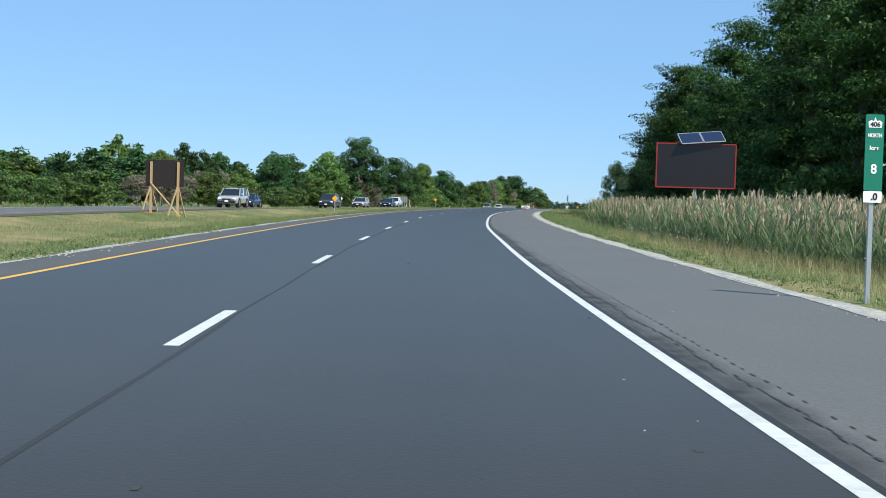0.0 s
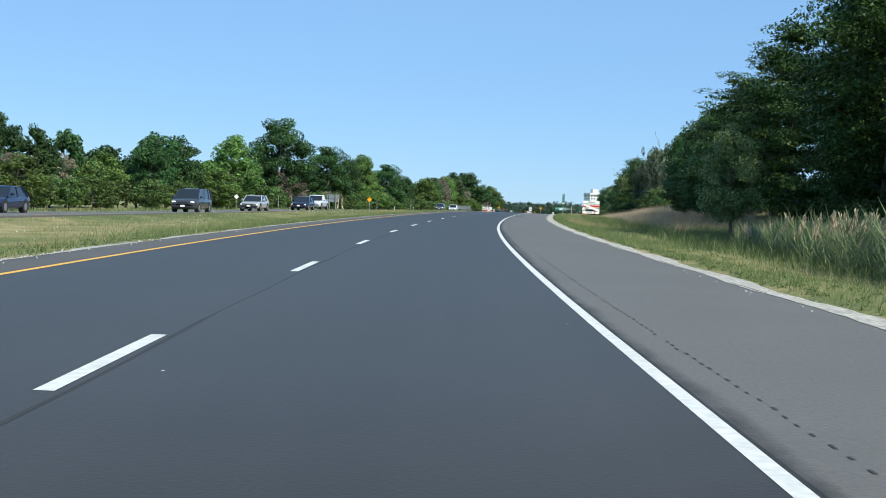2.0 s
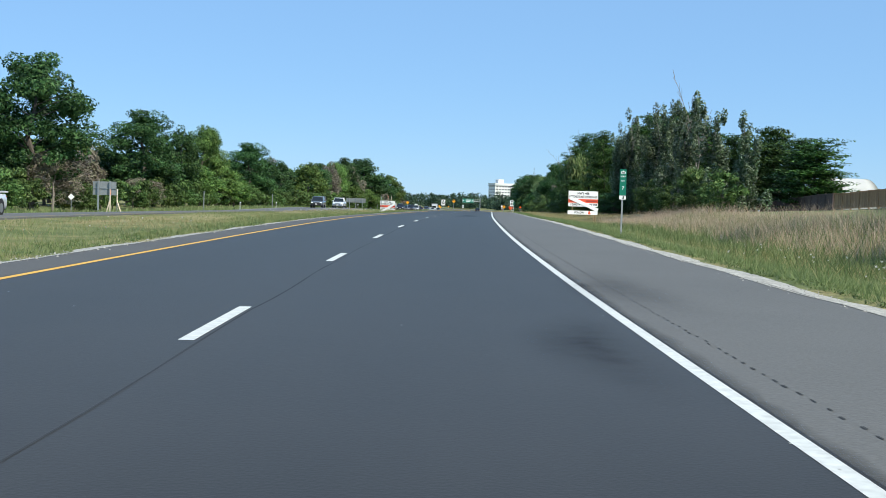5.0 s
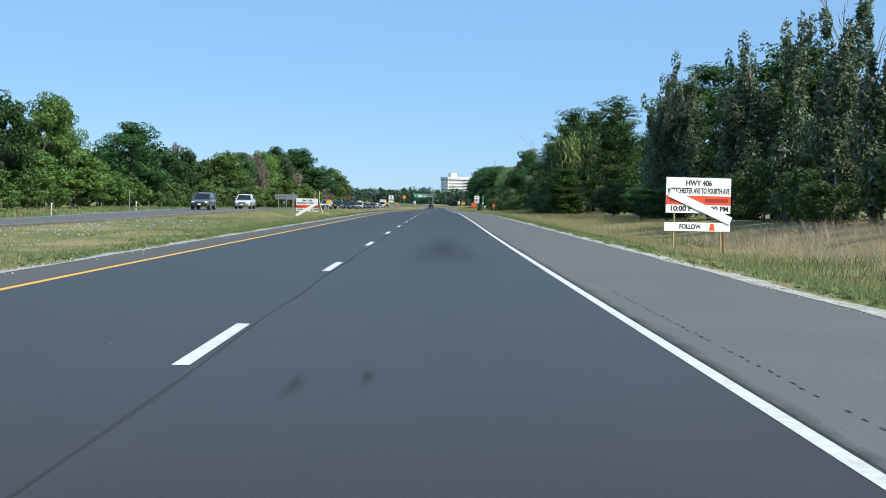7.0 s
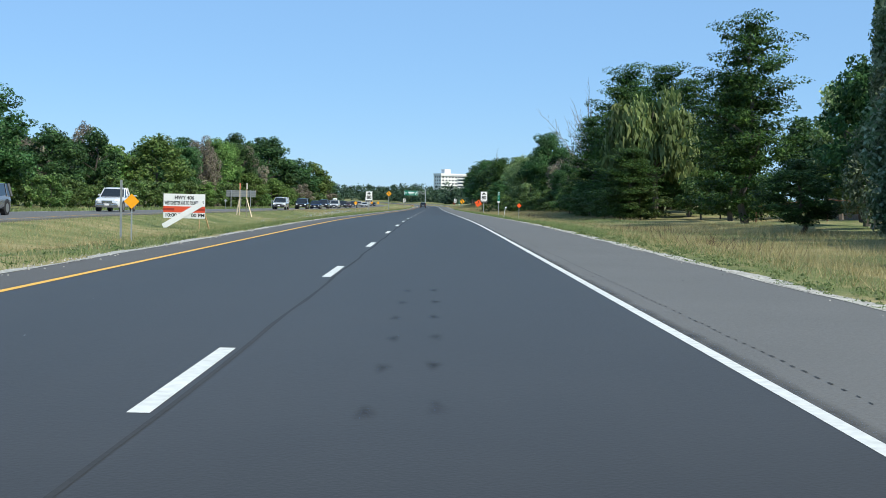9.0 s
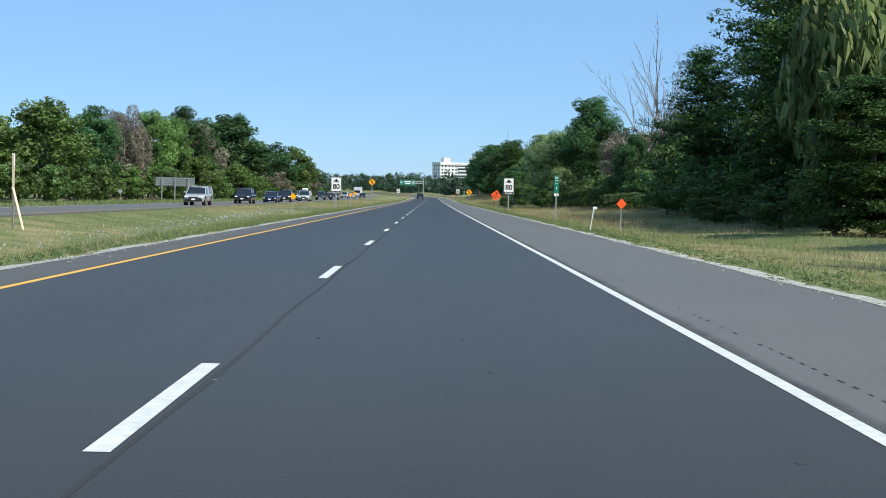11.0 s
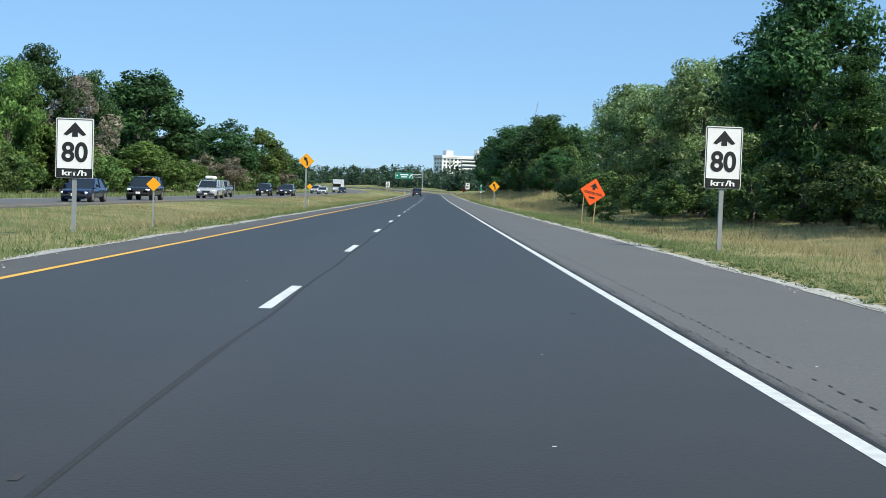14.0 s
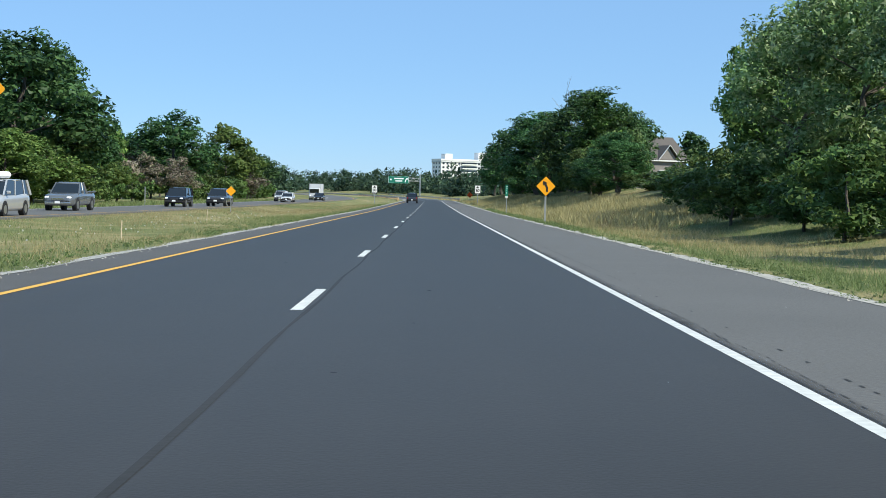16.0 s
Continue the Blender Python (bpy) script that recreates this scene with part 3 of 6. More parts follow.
SPECIES = {  # height, width, leaves, leaf size, droop, stretch, trunk, label
    "maple": (12.0, 9.0, 6400, 0.34, 0.0, 1.0, 0.26, "dense green maple tree with a broad rounded crown"),
    "shade": (12.0, 9.0, 6400, 0.34, 0.0, 1.0, 0.22, "dense dark green maple tree on a clear trunk"),
    "light": (10.0, 8.0, 5400, 0.32, 0.0, 1.0, 0.20, "light green leafy tree with an uneven crown"),
    "silver": (12.0, 9.0, 6000, 0.30, 0.0, 1.1, 0.22, "silvery green maple tree with an open, ragged crown"),
    "locust": (13.0, 11.0, 8600, 0.26, 0.0, 1.1, 0.26, "dark green locust tree with layered feathery foliage"),
    "poplar": (15.0, 5.5, 5200, 0.30, 0.0, 1.0, 0.22, "tall narrow poplar tree with grey-green leaves"),
    "willow": (11.0, 9.0, 4600, 0.42, 0.72, 1.9, 0.26, "pale green willow tree with hanging branches"),
    "bush": (4.0, 5.0, 1350, 0.28, 0.0, 1.0, 0.07, "rounded green roadside shrub"),
    "spruce": (6.0, 3.6, 1700, 0.26, 0.3, 1.5, 0.10, "small dull green spruce tree"),
    "dry": (8.0, 6.5, 4200, 0.17, 0.15, 2.4, 0.14, "half-bare brownish grey tree with thin twigs"),
}
MADE = {}
GRADES = [(2.6, 0.66), (1.15, 0.96), (0.75, 1.17), (0.3, 1.9)]   # leaves and their size by distance from the road


def grade(s, u, h):
    """0 for plants that the road passes closely, up to 3 for the back rows."""
    g = 0 if 0 < u < 21.5 else 1 if 0 < u < 30 or -47.5 < u < 0 else 2 if u > -51 else 3
    return max(0, min(3, g + (s > 640) + (s > 760) - (h > 13)))


def plant(kind, s, u, h, w, turn=None, variants=3, category="tree"):
    """A tree or shrub of a kind, h high and w wide, at s, u along the road."""
    h0, w0, count, leaf, droop, stretch, thick, label = SPECIES[kind]
    n = len(MADE.setdefault(kind, {}))
    g = grade(s, u, h)
    pick = (g, int(abs(s * 7.3 + u * 3.1)) % variants)
    count, leaf = int(count * GRADES[g][0]), leaf * GRADES[g][1]
    spin = (s * 37.7 + u * 11.3) % 360 if turn is None else turn
    m = at(s, u, -0.05, spin) @ Matrix.Diagonal((w / w0, w / w0, h / h0, 1))
    if pick in MADE[kind]:
        made = copy_thing(MADE[kind][pick], m)
        made.matrix_basis = m
        return made
    rng = np.random.default_rng(100 * n + len(kind) * 7 + pick[1])
    c, r, low = crown(kind, rng, h0, w0)
    c[:, 2] *= h0 / np.max(c[:, 2] + r[:, 2])          # to its full height and width
    out = np.percentile(np.hypot(c[:, 0], c[:, 1]) + r[:, 0], 96)
    c[:, :2] *= 0.5 * w0 / out
    r = r * np.array([0.5 * w0 / out, 0.5 * w0 / out, 1.0])
    root = thing("shrub" if kind == "bush" else f"{kind}_tree" if kind not in ("light", "dry", "shade", "silver") else "tree", label, "shrub" if kind == "bush" else "tree", f"{kind} plants by the highway")
    ends = c[np.argsort(rng.random(len(c)))[: 16 if kind != "bush" else 8]]
    part("trunk", limbs(rng, h0 * 0.92, max(low, 0.12 * h0), ends.tolist(), thick), GREY_BARK if kind in ("dry", "poplar") else BARK, root)
    tones = []
    level = 1.3 if kind == "locust" else 0.35
    leaves = leaf_cloud(rng, c, r, count, leaf, droop, stretch, tones=tones, level=level)
    if kind != "dry":                                   # the dense inside of the crown
        leaves = np.concatenate([leaves, leaf_cloud(rng, c * np.array([0.8, 0.8, 0.95]), r * 0.7, count // (3 if kind == "locust" else 5), leaf * 1.8, droop, stretch, 0.0, tones, level)])
    ob = new("crown", mesh_from("crown", leaves, 3, LEAVES[kind], np.concatenate(tones)))
    ob.parent = root
    root.matrix_world = m
    MADE[kind][pick] = root
    return root


def bare_tree(s, u, h, w, seed):
    """A dead tree: forks again and again, with no leaves."""
    rng = np.random.default_rng(seed)
    bm = bmesh.new()

    def grow(a, way, length, r, depth):
        mid = a + way * length * 0.5 + Vector((rng.normal(), rng.normal(), 0)) * length * 0.03
        b = a + way * length + Vector((rng.normal(), rng.normal(), 0)) * length * 0.04
        rod(bm, a, mid, r, r * 0.86, 6 if depth < 2 else 3)
        rod(bm, mid, b, r * 0.86, r * 0.72, 6 if depth < 2 else 3)
        if depth >= 6:
            return
        grow(b, (way + Vector((rng.normal(), rng.normal(), 0.3)) * 0.12).normalized(), length * (0.74 + 0.1 * rng.random()), max(0.022, r * 0.70), depth + 1)
        for start in (mid, b) if depth else (b, b):
            a1, out = rng.random() * 6.283, (0.45 + 0.35 * rng.random()) * min(1.2, 2.2 * w / h)
            side = (way + Vector((math.cos(a1) * out, math.sin(a1) * out, 0.1 * rng.normal()))).normalized()
            grow(start, side, length * (0.50 + 0.2 * rng.random()), max(0.022, r * 0.48), depth + 1 + (depth > 0))

    grow(Vector((0, 0, -0.2)), Vector((0.02, 0.02, 1)).normalized(), h * 0.27, h * 0.0105, 0)
    root = thing("dead_tree", "leafless dead tree with pale bare branches", "tree", "dead trees", at(s, u))
    part("trunk", bm, GREY_BARK, root)
    return root


# ---- trees: kind, along, aside, height, width ----
plant("bush", 125.7, -43, 3.4, 5.4)
plant("light", 137.9, -50, 6.0, 7.4)
plant("bush", 138.7, -43, 4.5, 7.2)
plant("maple", 149.4, -50, 7.0, 7.2)
plant("maple", 162.7, -52, 8.0, 7.9)
plant("light", 175.3, -47, 8.3, 6.9)
plant("maple", 180.3, -52, 9.4, 7.8)
plant("dry", 182.5, -44, 5.7, 4.8)
plant("light", 186.2, -58, 11.2, 7.0)
plant("maple", 193.5, -50, 10.1, 6.3)
plant("maple", 202.0, -50, 9.4, 6.7)
plant("maple", 215.4, -52, 9.7, 5.4)
plant("maple", 231.7, -47, 10.1, 6.6)
plant("maple", 237.7, -48, 10.7, 9.2)
plant("maple", 243.3, -47, 10.7, 8.0)
plant("light", 266.8, -46, 12.4, 11.1)
plant("maple", 294.4, -45, 17.2, 15.0)
plant("maple", 341.8, -46, 13.9, 14.0)
plant("maple", 359.9, -45, 12.8, 6.8)
plant("light", 370.4, -44, 13.6, 9.0)
plant("light", 379.4, -46, 13.8, 9.5)
plant("maple", 417.8, -45, 13.3, 13.4)
plant("maple", 445.0, -46, 10.7, 9.6)
plant("maple", 473.4, -48, 11.9, 8.2)
plant("dry", 481.2, -52, 13.1, 6.4)
plant("light", 501.8, -45, 12.8, 13.0)
plant("maple", 520.8, -46, 10.8, 7.8)
plant("maple", 526.7, -46, 13.4, 9.2)
plant("dry", 536.9, -44, 12.2, 7.6)
plant("dry", 541.7, -45, 14.6, 9.7)
plant("light", 564.7, -46, 15.3, 11.0)
plant("light", 582.1, -46, 15.4, 8.8)
plant("maple", 591.6, -46, 17.7, 11.6)
plant("dry", 605.6, -46, 15.5, 14.5)
plant("maple", 618.7, -47, 17.3, 10.0)
plant("maple", 641.5, -44, 19.7, 20.2)
plant("maple", 661.2, -47, 20.4, 17.8)
plant("maple", 734.5, -46, 16.7, 17.9)
plant("light", 794.2, -46, 17.4, 17.5)
plant("light", 824.4, -45, 12.5, 12.4)
plant("maple", 894.0, -46, 13.8, 17.4)
plant("maple", 915.0, -46, 13.5, 18.1)
plant("locust", 74.0, 24.5, 15.5, 9)
plant("locust", 82.0, 23.5, 16.5, 10)
plant("locust", 91.0, 24.0, 16.5, 10)
plant("locust", 100.0, 22.5, 15.5, 10.5)
plant("locust", 110.0, 22, 14.5, 9)
plant("locust", 117.5, 19.5, 13.8, 9)
plant("locust", 128.0, 20.8, 12.2, 8)
plant("silver", 124.8, 14.5, 5.6, 3.4)
plant("locust", 122.0, 21.0, 14.0, 9.5)
plant("locust", 138.7, 20.2, 11.6, 8.6)
plant("locust", 146.0, 20.8, 10.8, 8.2)
plant("locust", 153.8, 20.0, 10.0, 8.6)
plant("locust", 163.0, 21.0, 9.8, 8.0)
plant("maple", 148.0, 17.5, 5.0, 5.5)
plant("maple", 157.0, 18.0, 4.5, 5.5)
plant("maple", 167.8, 23, 8.0, 7.0)
plant("maple", 176.0, 21.5, 8.0, 6.0)
plant("maple", 195.0, 24.5, 9.0, 7.5)
plant("maple", 203.5, 25.0, 8.6, 7.0)
plant("shade", 189.6, 21.6, 9.8, 6.4)
plant("maple", 180.0, 22.0, 9.8, 7.0)
plant("maple", 184.0, 19.8, 6.4, 6.0)
plant("bush", 178.0, 18.8, 3.4, 5.0)
plant("locust", 173.0, 20.5, 9.0, 6.5)
plant("shade", 211.3, 21.6, 9.2, 5.0)
plant("poplar", 264.6, 24, 8.4, 3.6)
plant("poplar", 277.1, 24, 10.2, 4.5)
plant("poplar", 280.9, 22, 10.8, 3.6)
plant("poplar", 286.8, 22, 10.5, 3.6)
plant("poplar", 290.3, 23, 12.5, 5.0)
plant("poplar", 295.5, 22, 12.3, 3.6)
plant("locust", 297.7, 24, 11.0, 5.0)
plant("poplar", 309.4, 23, 13.2, 5.6)
plant("poplar", 310.3, 23, 12.5, 3.6)
plant("locust", 317.8, 27, 12.3, 11.0)
plant("poplar", 328.5, 22, 12.3, 3.6)
plant("poplar", 329.1, 22, 14.3, 5.2)
plant("poplar", 329.9, 21, 12.4, 3.6)
plant("locust", 337.2, 26, 13.9, 12.0)
plant("light", 339.0, 40, 8.6, 6.4)
plant("poplar", 341.1, 22, 11.9, 4.2)
plant("poplar", 343.1, 25, 14.8, 4.1)
plant("poplar", 349.4, 24, 14.6, 4.3)
plant("maple", 353.3, 25, 9.5, 6.3)
plant("locust", 366.0, 21.5, 13.4, 9.6)
plant("locust", 381.0, 24, 11.5, 8)
plant("silver", 394.0, 36.5, 12.0, 8.5)
plant("light", 402.0, 42, 9.5, 9)
plant("light", 388.0, 44, 8.5, 8)
plant("maple", 398.3, 34, 9.2, 5.6)
plant("willow", 404.0, 22, 12.2, 10.0)
plant("locust", 397.0, 18.8, 6.5, 7.5)
plant("locust", 378.0, 36, 8.0, 8)
plant("light", 372.0, 31, 6.0, 8)
plant("light", 380.0, 35, 7.0, 8)
# dark rounded shrubs below the poplars, made from the maple at shrub size
plant("maple", 341.0, 17.8, 3.4, 4.4)
plant("maple", 326.0, 18.4, 3.0, 4.6)
plant("maple", 316.0, 18.6, 2.8, 4.2)
plant("locust", 312.0, 26, 12.5, 9)
plant("locust", 323.0, 25.5, 12.0, 9)
plant("locust", 412.0, 20.5, 13.0, 9)
plant("locust", 424.0, 22.5, 16.4, 11)
plant("locust", 416.0, 25, 15.5, 10)
plant("locust", 431.0, 25, 14.5, 10)
plant("locust", 441.0, 22.5, 10.0, 8)
plant("locust", 407.0, 26, 13.5, 9)
plant("locust", 435.0, 20.0, 11.6, 9.0)
plant("maple", 463.8, 20, 6.9, 4.8)
plant("locust", 470.2, 26, 8.5, 14.9)
plant("dry", 480.5, 22, 8.5, 8.4)
plant("dry", 487.3, 22, 8.5, 5.2)
plant("locust", 493.9, 20, 7.7, 4.8)
plant("maple", 504.3, 21, 13.6, 10.2)
plant("locust", 509.6, 22, 14.2, 8.8)
plant("silver", 523.0, 19.5, 10.8, 8.5)
plant("silver", 541.0, 20.0, 10.4, 8.4)
plant("silver", 552.9, 20.0, 11.0, 9.2)
plant("silver", 563.0, 20.2, 10.8, 9.0)
plant("bush", 575.5, 18, 3.9, 5.8)
plant("bush", 556.5, 15.2, 3.2, 5.2)
plant("bush", 547.0, 15.8, 3.0, 5.0)
plant("bush", 539.5, 15.0, 3.4, 5.4)
plant("bush", 532.5, 16.4, 3.0, 4.8)
plant("bush", 526.0, 17.0, 3.4, 5.0)
plant("bush", 518.5, 16.2, 2.8, 4.4)
plant("bush", 507.0, 10.9, 1.7, 2.2)
plant("bush", 569.0, 16.0, 2.8, 4.6)
plant("light", 577.9, 22, 10.4, 8.0)
plant("locust", 643.1, 20, 12.2, 12.6)
plant("maple", 665.0, 21, 13.4, 13.8)
plant("locust", 698.1, 22, 13.5, 14.6)
plant("light", 707.6, 34, 8.3, 8.0)
plant("maple", 718.1, 20, 14.4, 17.9)
plant("maple", 751.0, 52, 12.1, 11.0)
plant("locust", 760.2, 21, 15.5, 18.3)
plant("maple", 795.0, 22, 16.7, 16.6)
plant("maple", 814.0, 19, 13.2, 12.0)
plant("maple", 844.1, 20, 14.4, 10.6)


# ---- the woods behind and the shrubs in front ----
def in_gap(s, u):
    """The open gap in the wood where the brown-roofed house shows."""
    return 8.8 < math.degrees(math.atan2(u - 1.9, s - 496)) < 13.6 and s > 520


rng = np.random.default_rng(41)
for s in np.arange(60, 960, 8.5):                      # back row across the far carriageway
    tall = float(np.interp(s, [60, 150, 260, 420, 600, 700, 900], [5.5, 7, 9, 10, 13, 13, 11]))
    plant(["maple", "light", "maple"][int(rng.integers(3))], round(s + rng.random() * 5, 1), round(-55 - rng.random() * 7, 1), round(tall * (0.85 + 0.25 * rng.random()), 1), round(7 + 3 * rng.random(), 1))
for s in np.arange(120, 800, 6.3):                     # the middle row
    tall = float(np.interp(s, [120, 200, 300, 450, 600, 800], [4.5, 6.0, 7.5, 8.5, 10, 10]))
    plant(["maple", "light", "maple", "dry"][int(rng.integers(4))], round(s + rng.random() * 4, 1), round(-49.5 - rng.random() * 4, 1), round(tall * (0.8 + 0.35 * rng.random()), 1), round(6 + 2.5 * rng.random(), 1))
for s in np.arange(70, 900, 5.2):                      # shrubs and low growth in front of it
    big = float(np.interp(s, [70, 300, 600, 900], [2.8, 3.6, 4.6, 4.0]))
    kind = "bush" if rng.random() < 0.8 else "dry" if rng.random() < 0.3 else "light"
    h = big * (0.7 + 0.6 * rng.random()) * (1.0 if kind == "bush" else 1.5)
    if 680 < s < 715:
        continue
    plant(kind, round(s + rng.random() * 3, 1), round(-41 - rng.random() * 3.5, 1), round(h, 1), round(h * (1.1 + 0.4 * rng.random()), 1))
for s in np.arange(60, 150, 5.5):                      # the dark wood beside the reeds
    plant("locust" if rng.random() < 0.6 else "maple", round(s + rng.random() * 3, 1), round(25 + rng.random() * 6, 1), round((15.5 if s < 105 else 12) + 2 * rng.random(), 1), round(7.5 + 3 * rng.random(), 1))
for s in np.arange(72, 165, 4.2):
    plant("bush", round(s + rng.random() * 2, 1), round(21.5 + rng.random() * 2.5, 1), round(2.2 + 2.0 * rng.random(), 1), round(3.5 + 1.5 * rng.random(), 1))
for s in np.arange(268, 300, 5.0):                     # behind the poplars
    plant("locust", round(s + rng.random() * 3, 1), round(29 + rng.random() * 5, 1), round((6 if s < 285 else 8) + 1.5 * rng.random(), 1), round(7 + 2 * rng.random(), 1))
for s in np.arange(300, 318, 6.0):
    plant("locust", round(s + rng.random() * 3, 1), round(27 + rng.random() * 6, 1), round(8.5 + 2.5 * rng.random(), 1), round(7 + 2 * rng.random(), 1))
for s in np.arange(384, 402, 4.6):                     # low growth round the locusts
    plant("bush", round(s + rng.random() * 3, 1), round(24.5 + rng.random() * 3, 1) if s > 380 else round(29 + rng.random() * 4, 1), round(2.6 + 1.8 * rng.random(), 1), round(4.2 + 2 * rng.random(), 1))
for s in np.arange(262, 318, 5.0):
    plant("bush", round(s + rng.random() * 3, 1), round(20.5 + rng.random() * 3, 1), round(2.2 + 2.2 * rng.random(), 1), round(3.6 + 1.8 * rng.random(), 1))
for s in np.arange(412, 610, 6.0):                     # the wood on the right up to the bank
    kind, s1, u1, h1, w1 = ["locust", "maple", "maple"][int(rng.integers(3))], s + rng.random() * 4, 26 + rng.random() * 8, 9.5 + 3 * rng.random(), 7 + 3 * rng.random()
    if 445 < s1 < 492:
        h1 = 6.5
    if not in_gap(s1, u1):
        plant(kind, round(s1, 1), round(u1, 1), round(h1, 1), round(w1, 1))
for s in np.arange(395, 606, 4.4):
    s1, u1, h1 = s + rng.random() * 3, 17.2 + rng.random() * 4, 1.5 + 2.2 * rng.random()
    plant("bush", round(s1, 1), round(u1 + (1.5 if s1 > 565 else 0), 1), round(min(h1, 1.9) if in_gap(s1, u1) else h1, 1), round(4.2 + 2.2 * rng.random(), 1))
for s in np.arange(415, 606, 5.0):
    s1, u1, h1 = s + rng.random() * 3, 22 + rng.random() * 3, 4.0 + 2.5 * rng.random()
    plant("bush", round(s1, 1), round(u1, 1), round(min(h1, 1.9) if in_gap(s1, u1) else h1, 1), round(6 + 2 * rng.random(), 1))
for s in np.arange(612, 790, 6.0):
    s1, u1, h1 = s + rng.random() * 3, 17.5 + rng.random() * 4, 4.5 + 3 * rng.random()
    plant("bush" if rng.random() < 0.6 or in_gap(s1, u1) else "maple", round(s1, 1), round(u1, 1), round(min(h1, 1.9) if in_gap(s1, u1) else h1, 1), round(6 + 2 * rng.random(), 1))
for s in np.arange(620, 800, 9.0):
    s1, u1 = s + rng.random() * 4, 24 + rng.random() * 6
    if not in_gap(s1, u1):
        plant("maple", round(s1, 1), round(u1, 1), round(10 + 3 * rng.random(), 1), round(9 + 3 * rng.random(), 1))
bare_tree(488, 25, 20.0, 8, 5)
bare_tree(480, 26, 17.5, 7, 8)
bare_tree(468, 25, 15.0, 7, 11)
bare_tree(475, 23, 14.5, 6, 12)
bare_tree(291, 24.5, 14.2, 2.6, 14)
bare_tree(690, 22, 16.5, 5, 17)


FAR_LEAVES = foliage("far_leaves", [(0.024, 0.050, 0.030), (0.042, 0.078, 0.044), (0.070, 0.110, 0.062)], 0.2, sprays=True)


def far_woods():
    """The tree line at the end of the view, of thousands of leaf clumps."""
    rng = np.random.default_rng(77)
    n = 1100
    s = 900 + 420 * rng.random(n)
    u = np.where(rng.random(n) < 0.5, -36 - 260 * rng.random(n) ** 1.4, 20 + 200 * rng.random(n) ** 1.4)
    u = np.where(s > 1130, -220 + 420 * rng.random(n), u)
    x, y = lay(s, u)
    h = 7.5 + 5.0 * rng.random(n) + np.where(u < 0, 1.0, 0.0)
    centres, radii = [], []
    for k in range(9):
        f = rng.random(n) if k > 2 else 0.25 * rng.random(n)
        q, a = 4.0 * rng.random(n), rng.random(n) * 6.28
        centres.append(np.stack([x + q * np.cos(a), y + q * np.sin(a), road_z(s) + h * (0.05 + 0.85 * f)], 1))
        radii.append(np.stack([3.3 - f, 3.3 - f, 2.3 - 0.5 * f], 1))
    tones = []
    middle, reach = np.concatenate(centres), np.concatenate(radii)
    leaves = np.concatenate([leaf_cloud(rng, middle, reach, 210000, 0.70, inner=0.4, tones=tones), leaf_cloud(rng, middle, reach * 0.75, 90000, 1.6, inner=0.0, tones=tones)])
    ob = new("far_woods", mesh_from("far_woods", leaves, 3, FAR_LEAVES, np.concatenate(tones)))
    return tagged(ob, "distant line of green woods beyond the bend", "woods", kind="stuff")


far_woods()


# ---- grass, reeds and flowers ----
GRASS_GREEN = foliage("green_grass", [(0.145, 0.20, 0.07), (0.21, 0.265, 0.105), (0.29, 0.335, 0.15)], 0.4, each=0.0)
GRASS_DRY = foliage("dry_grass", [(0.30, 0.255, 0.12), (0.40, 0.345, 0.17), (0.52, 0.45, 0.25)], 0.4, each=0.0)
REED_LEAF = foliage("reed_leaves", [(0.12, 0.17, 0.085), (0.18, 0.235, 0.12), (0.26, 0.30, 0.16)], 0.4, each=0.0)
PLUME = foliage("reed_plumes", [(0.40, 0.29, 0.19), (0.52, 0.41, 0.29), (0.64, 0.54, 0.40)], 0.3, each=0.0)
FLOWER_WHITE = foliage("white_petals", [(0.6, 0.6, 0.55), (0.75, 0.75, 0.7)], 0.3, each=0.0)
FLOWER_BLUE = foliage("blue_petals", [(0.42, 0.44, 0.60), (0.55, 0.56, 0.68)], 0.3, each=0.0)
WEED_GREEN = foliage("weed_leaves", [(0.085, 0.130, 0.045), (0.140, 0.195, 0.070), (0.215, 0.265, 0.110)], 0.3, each=0.0)
WEED_BROWN = foliage("brown_weeds", [(0.09, 0.06, 0.045), (0.14, 0.10, 0.07)], 0.2, each=0.0)


def patches(s, u, seed):
    """0 to 1 over the ground in soft patches."""
    return 0.5 + 0.25 * (np.sin(s * 0.11 + u * 0.35 + seed) + np.sin(s * 0.047 - u * 0.21 + 2.1 * seed)) * 0.8 + 0.12 * np.sin(s * 0.6 + u + seed)


def blades(rng, s, u, height, width, lean=0.5):
    """Corners of one thin triangle a blade."""
    n = len(s)
    x, y = lay(s, u)
    base = np.stack([x, y, road_z(s) + terrain(s, u) - 0.03], 1)
    a = rng.random(n) * 6.283
    side = np.stack([np.cos(a), np.sin(a), np.zeros(n)], 1) * (width / 2)[:, None]
    tip = base + np.stack([rng.normal(size=n) * lean * height, rng.normal(size=n) * lean * height, height], 1)
    return np.stack([base - side, base + side, tip], 1).reshape(-1, 3)


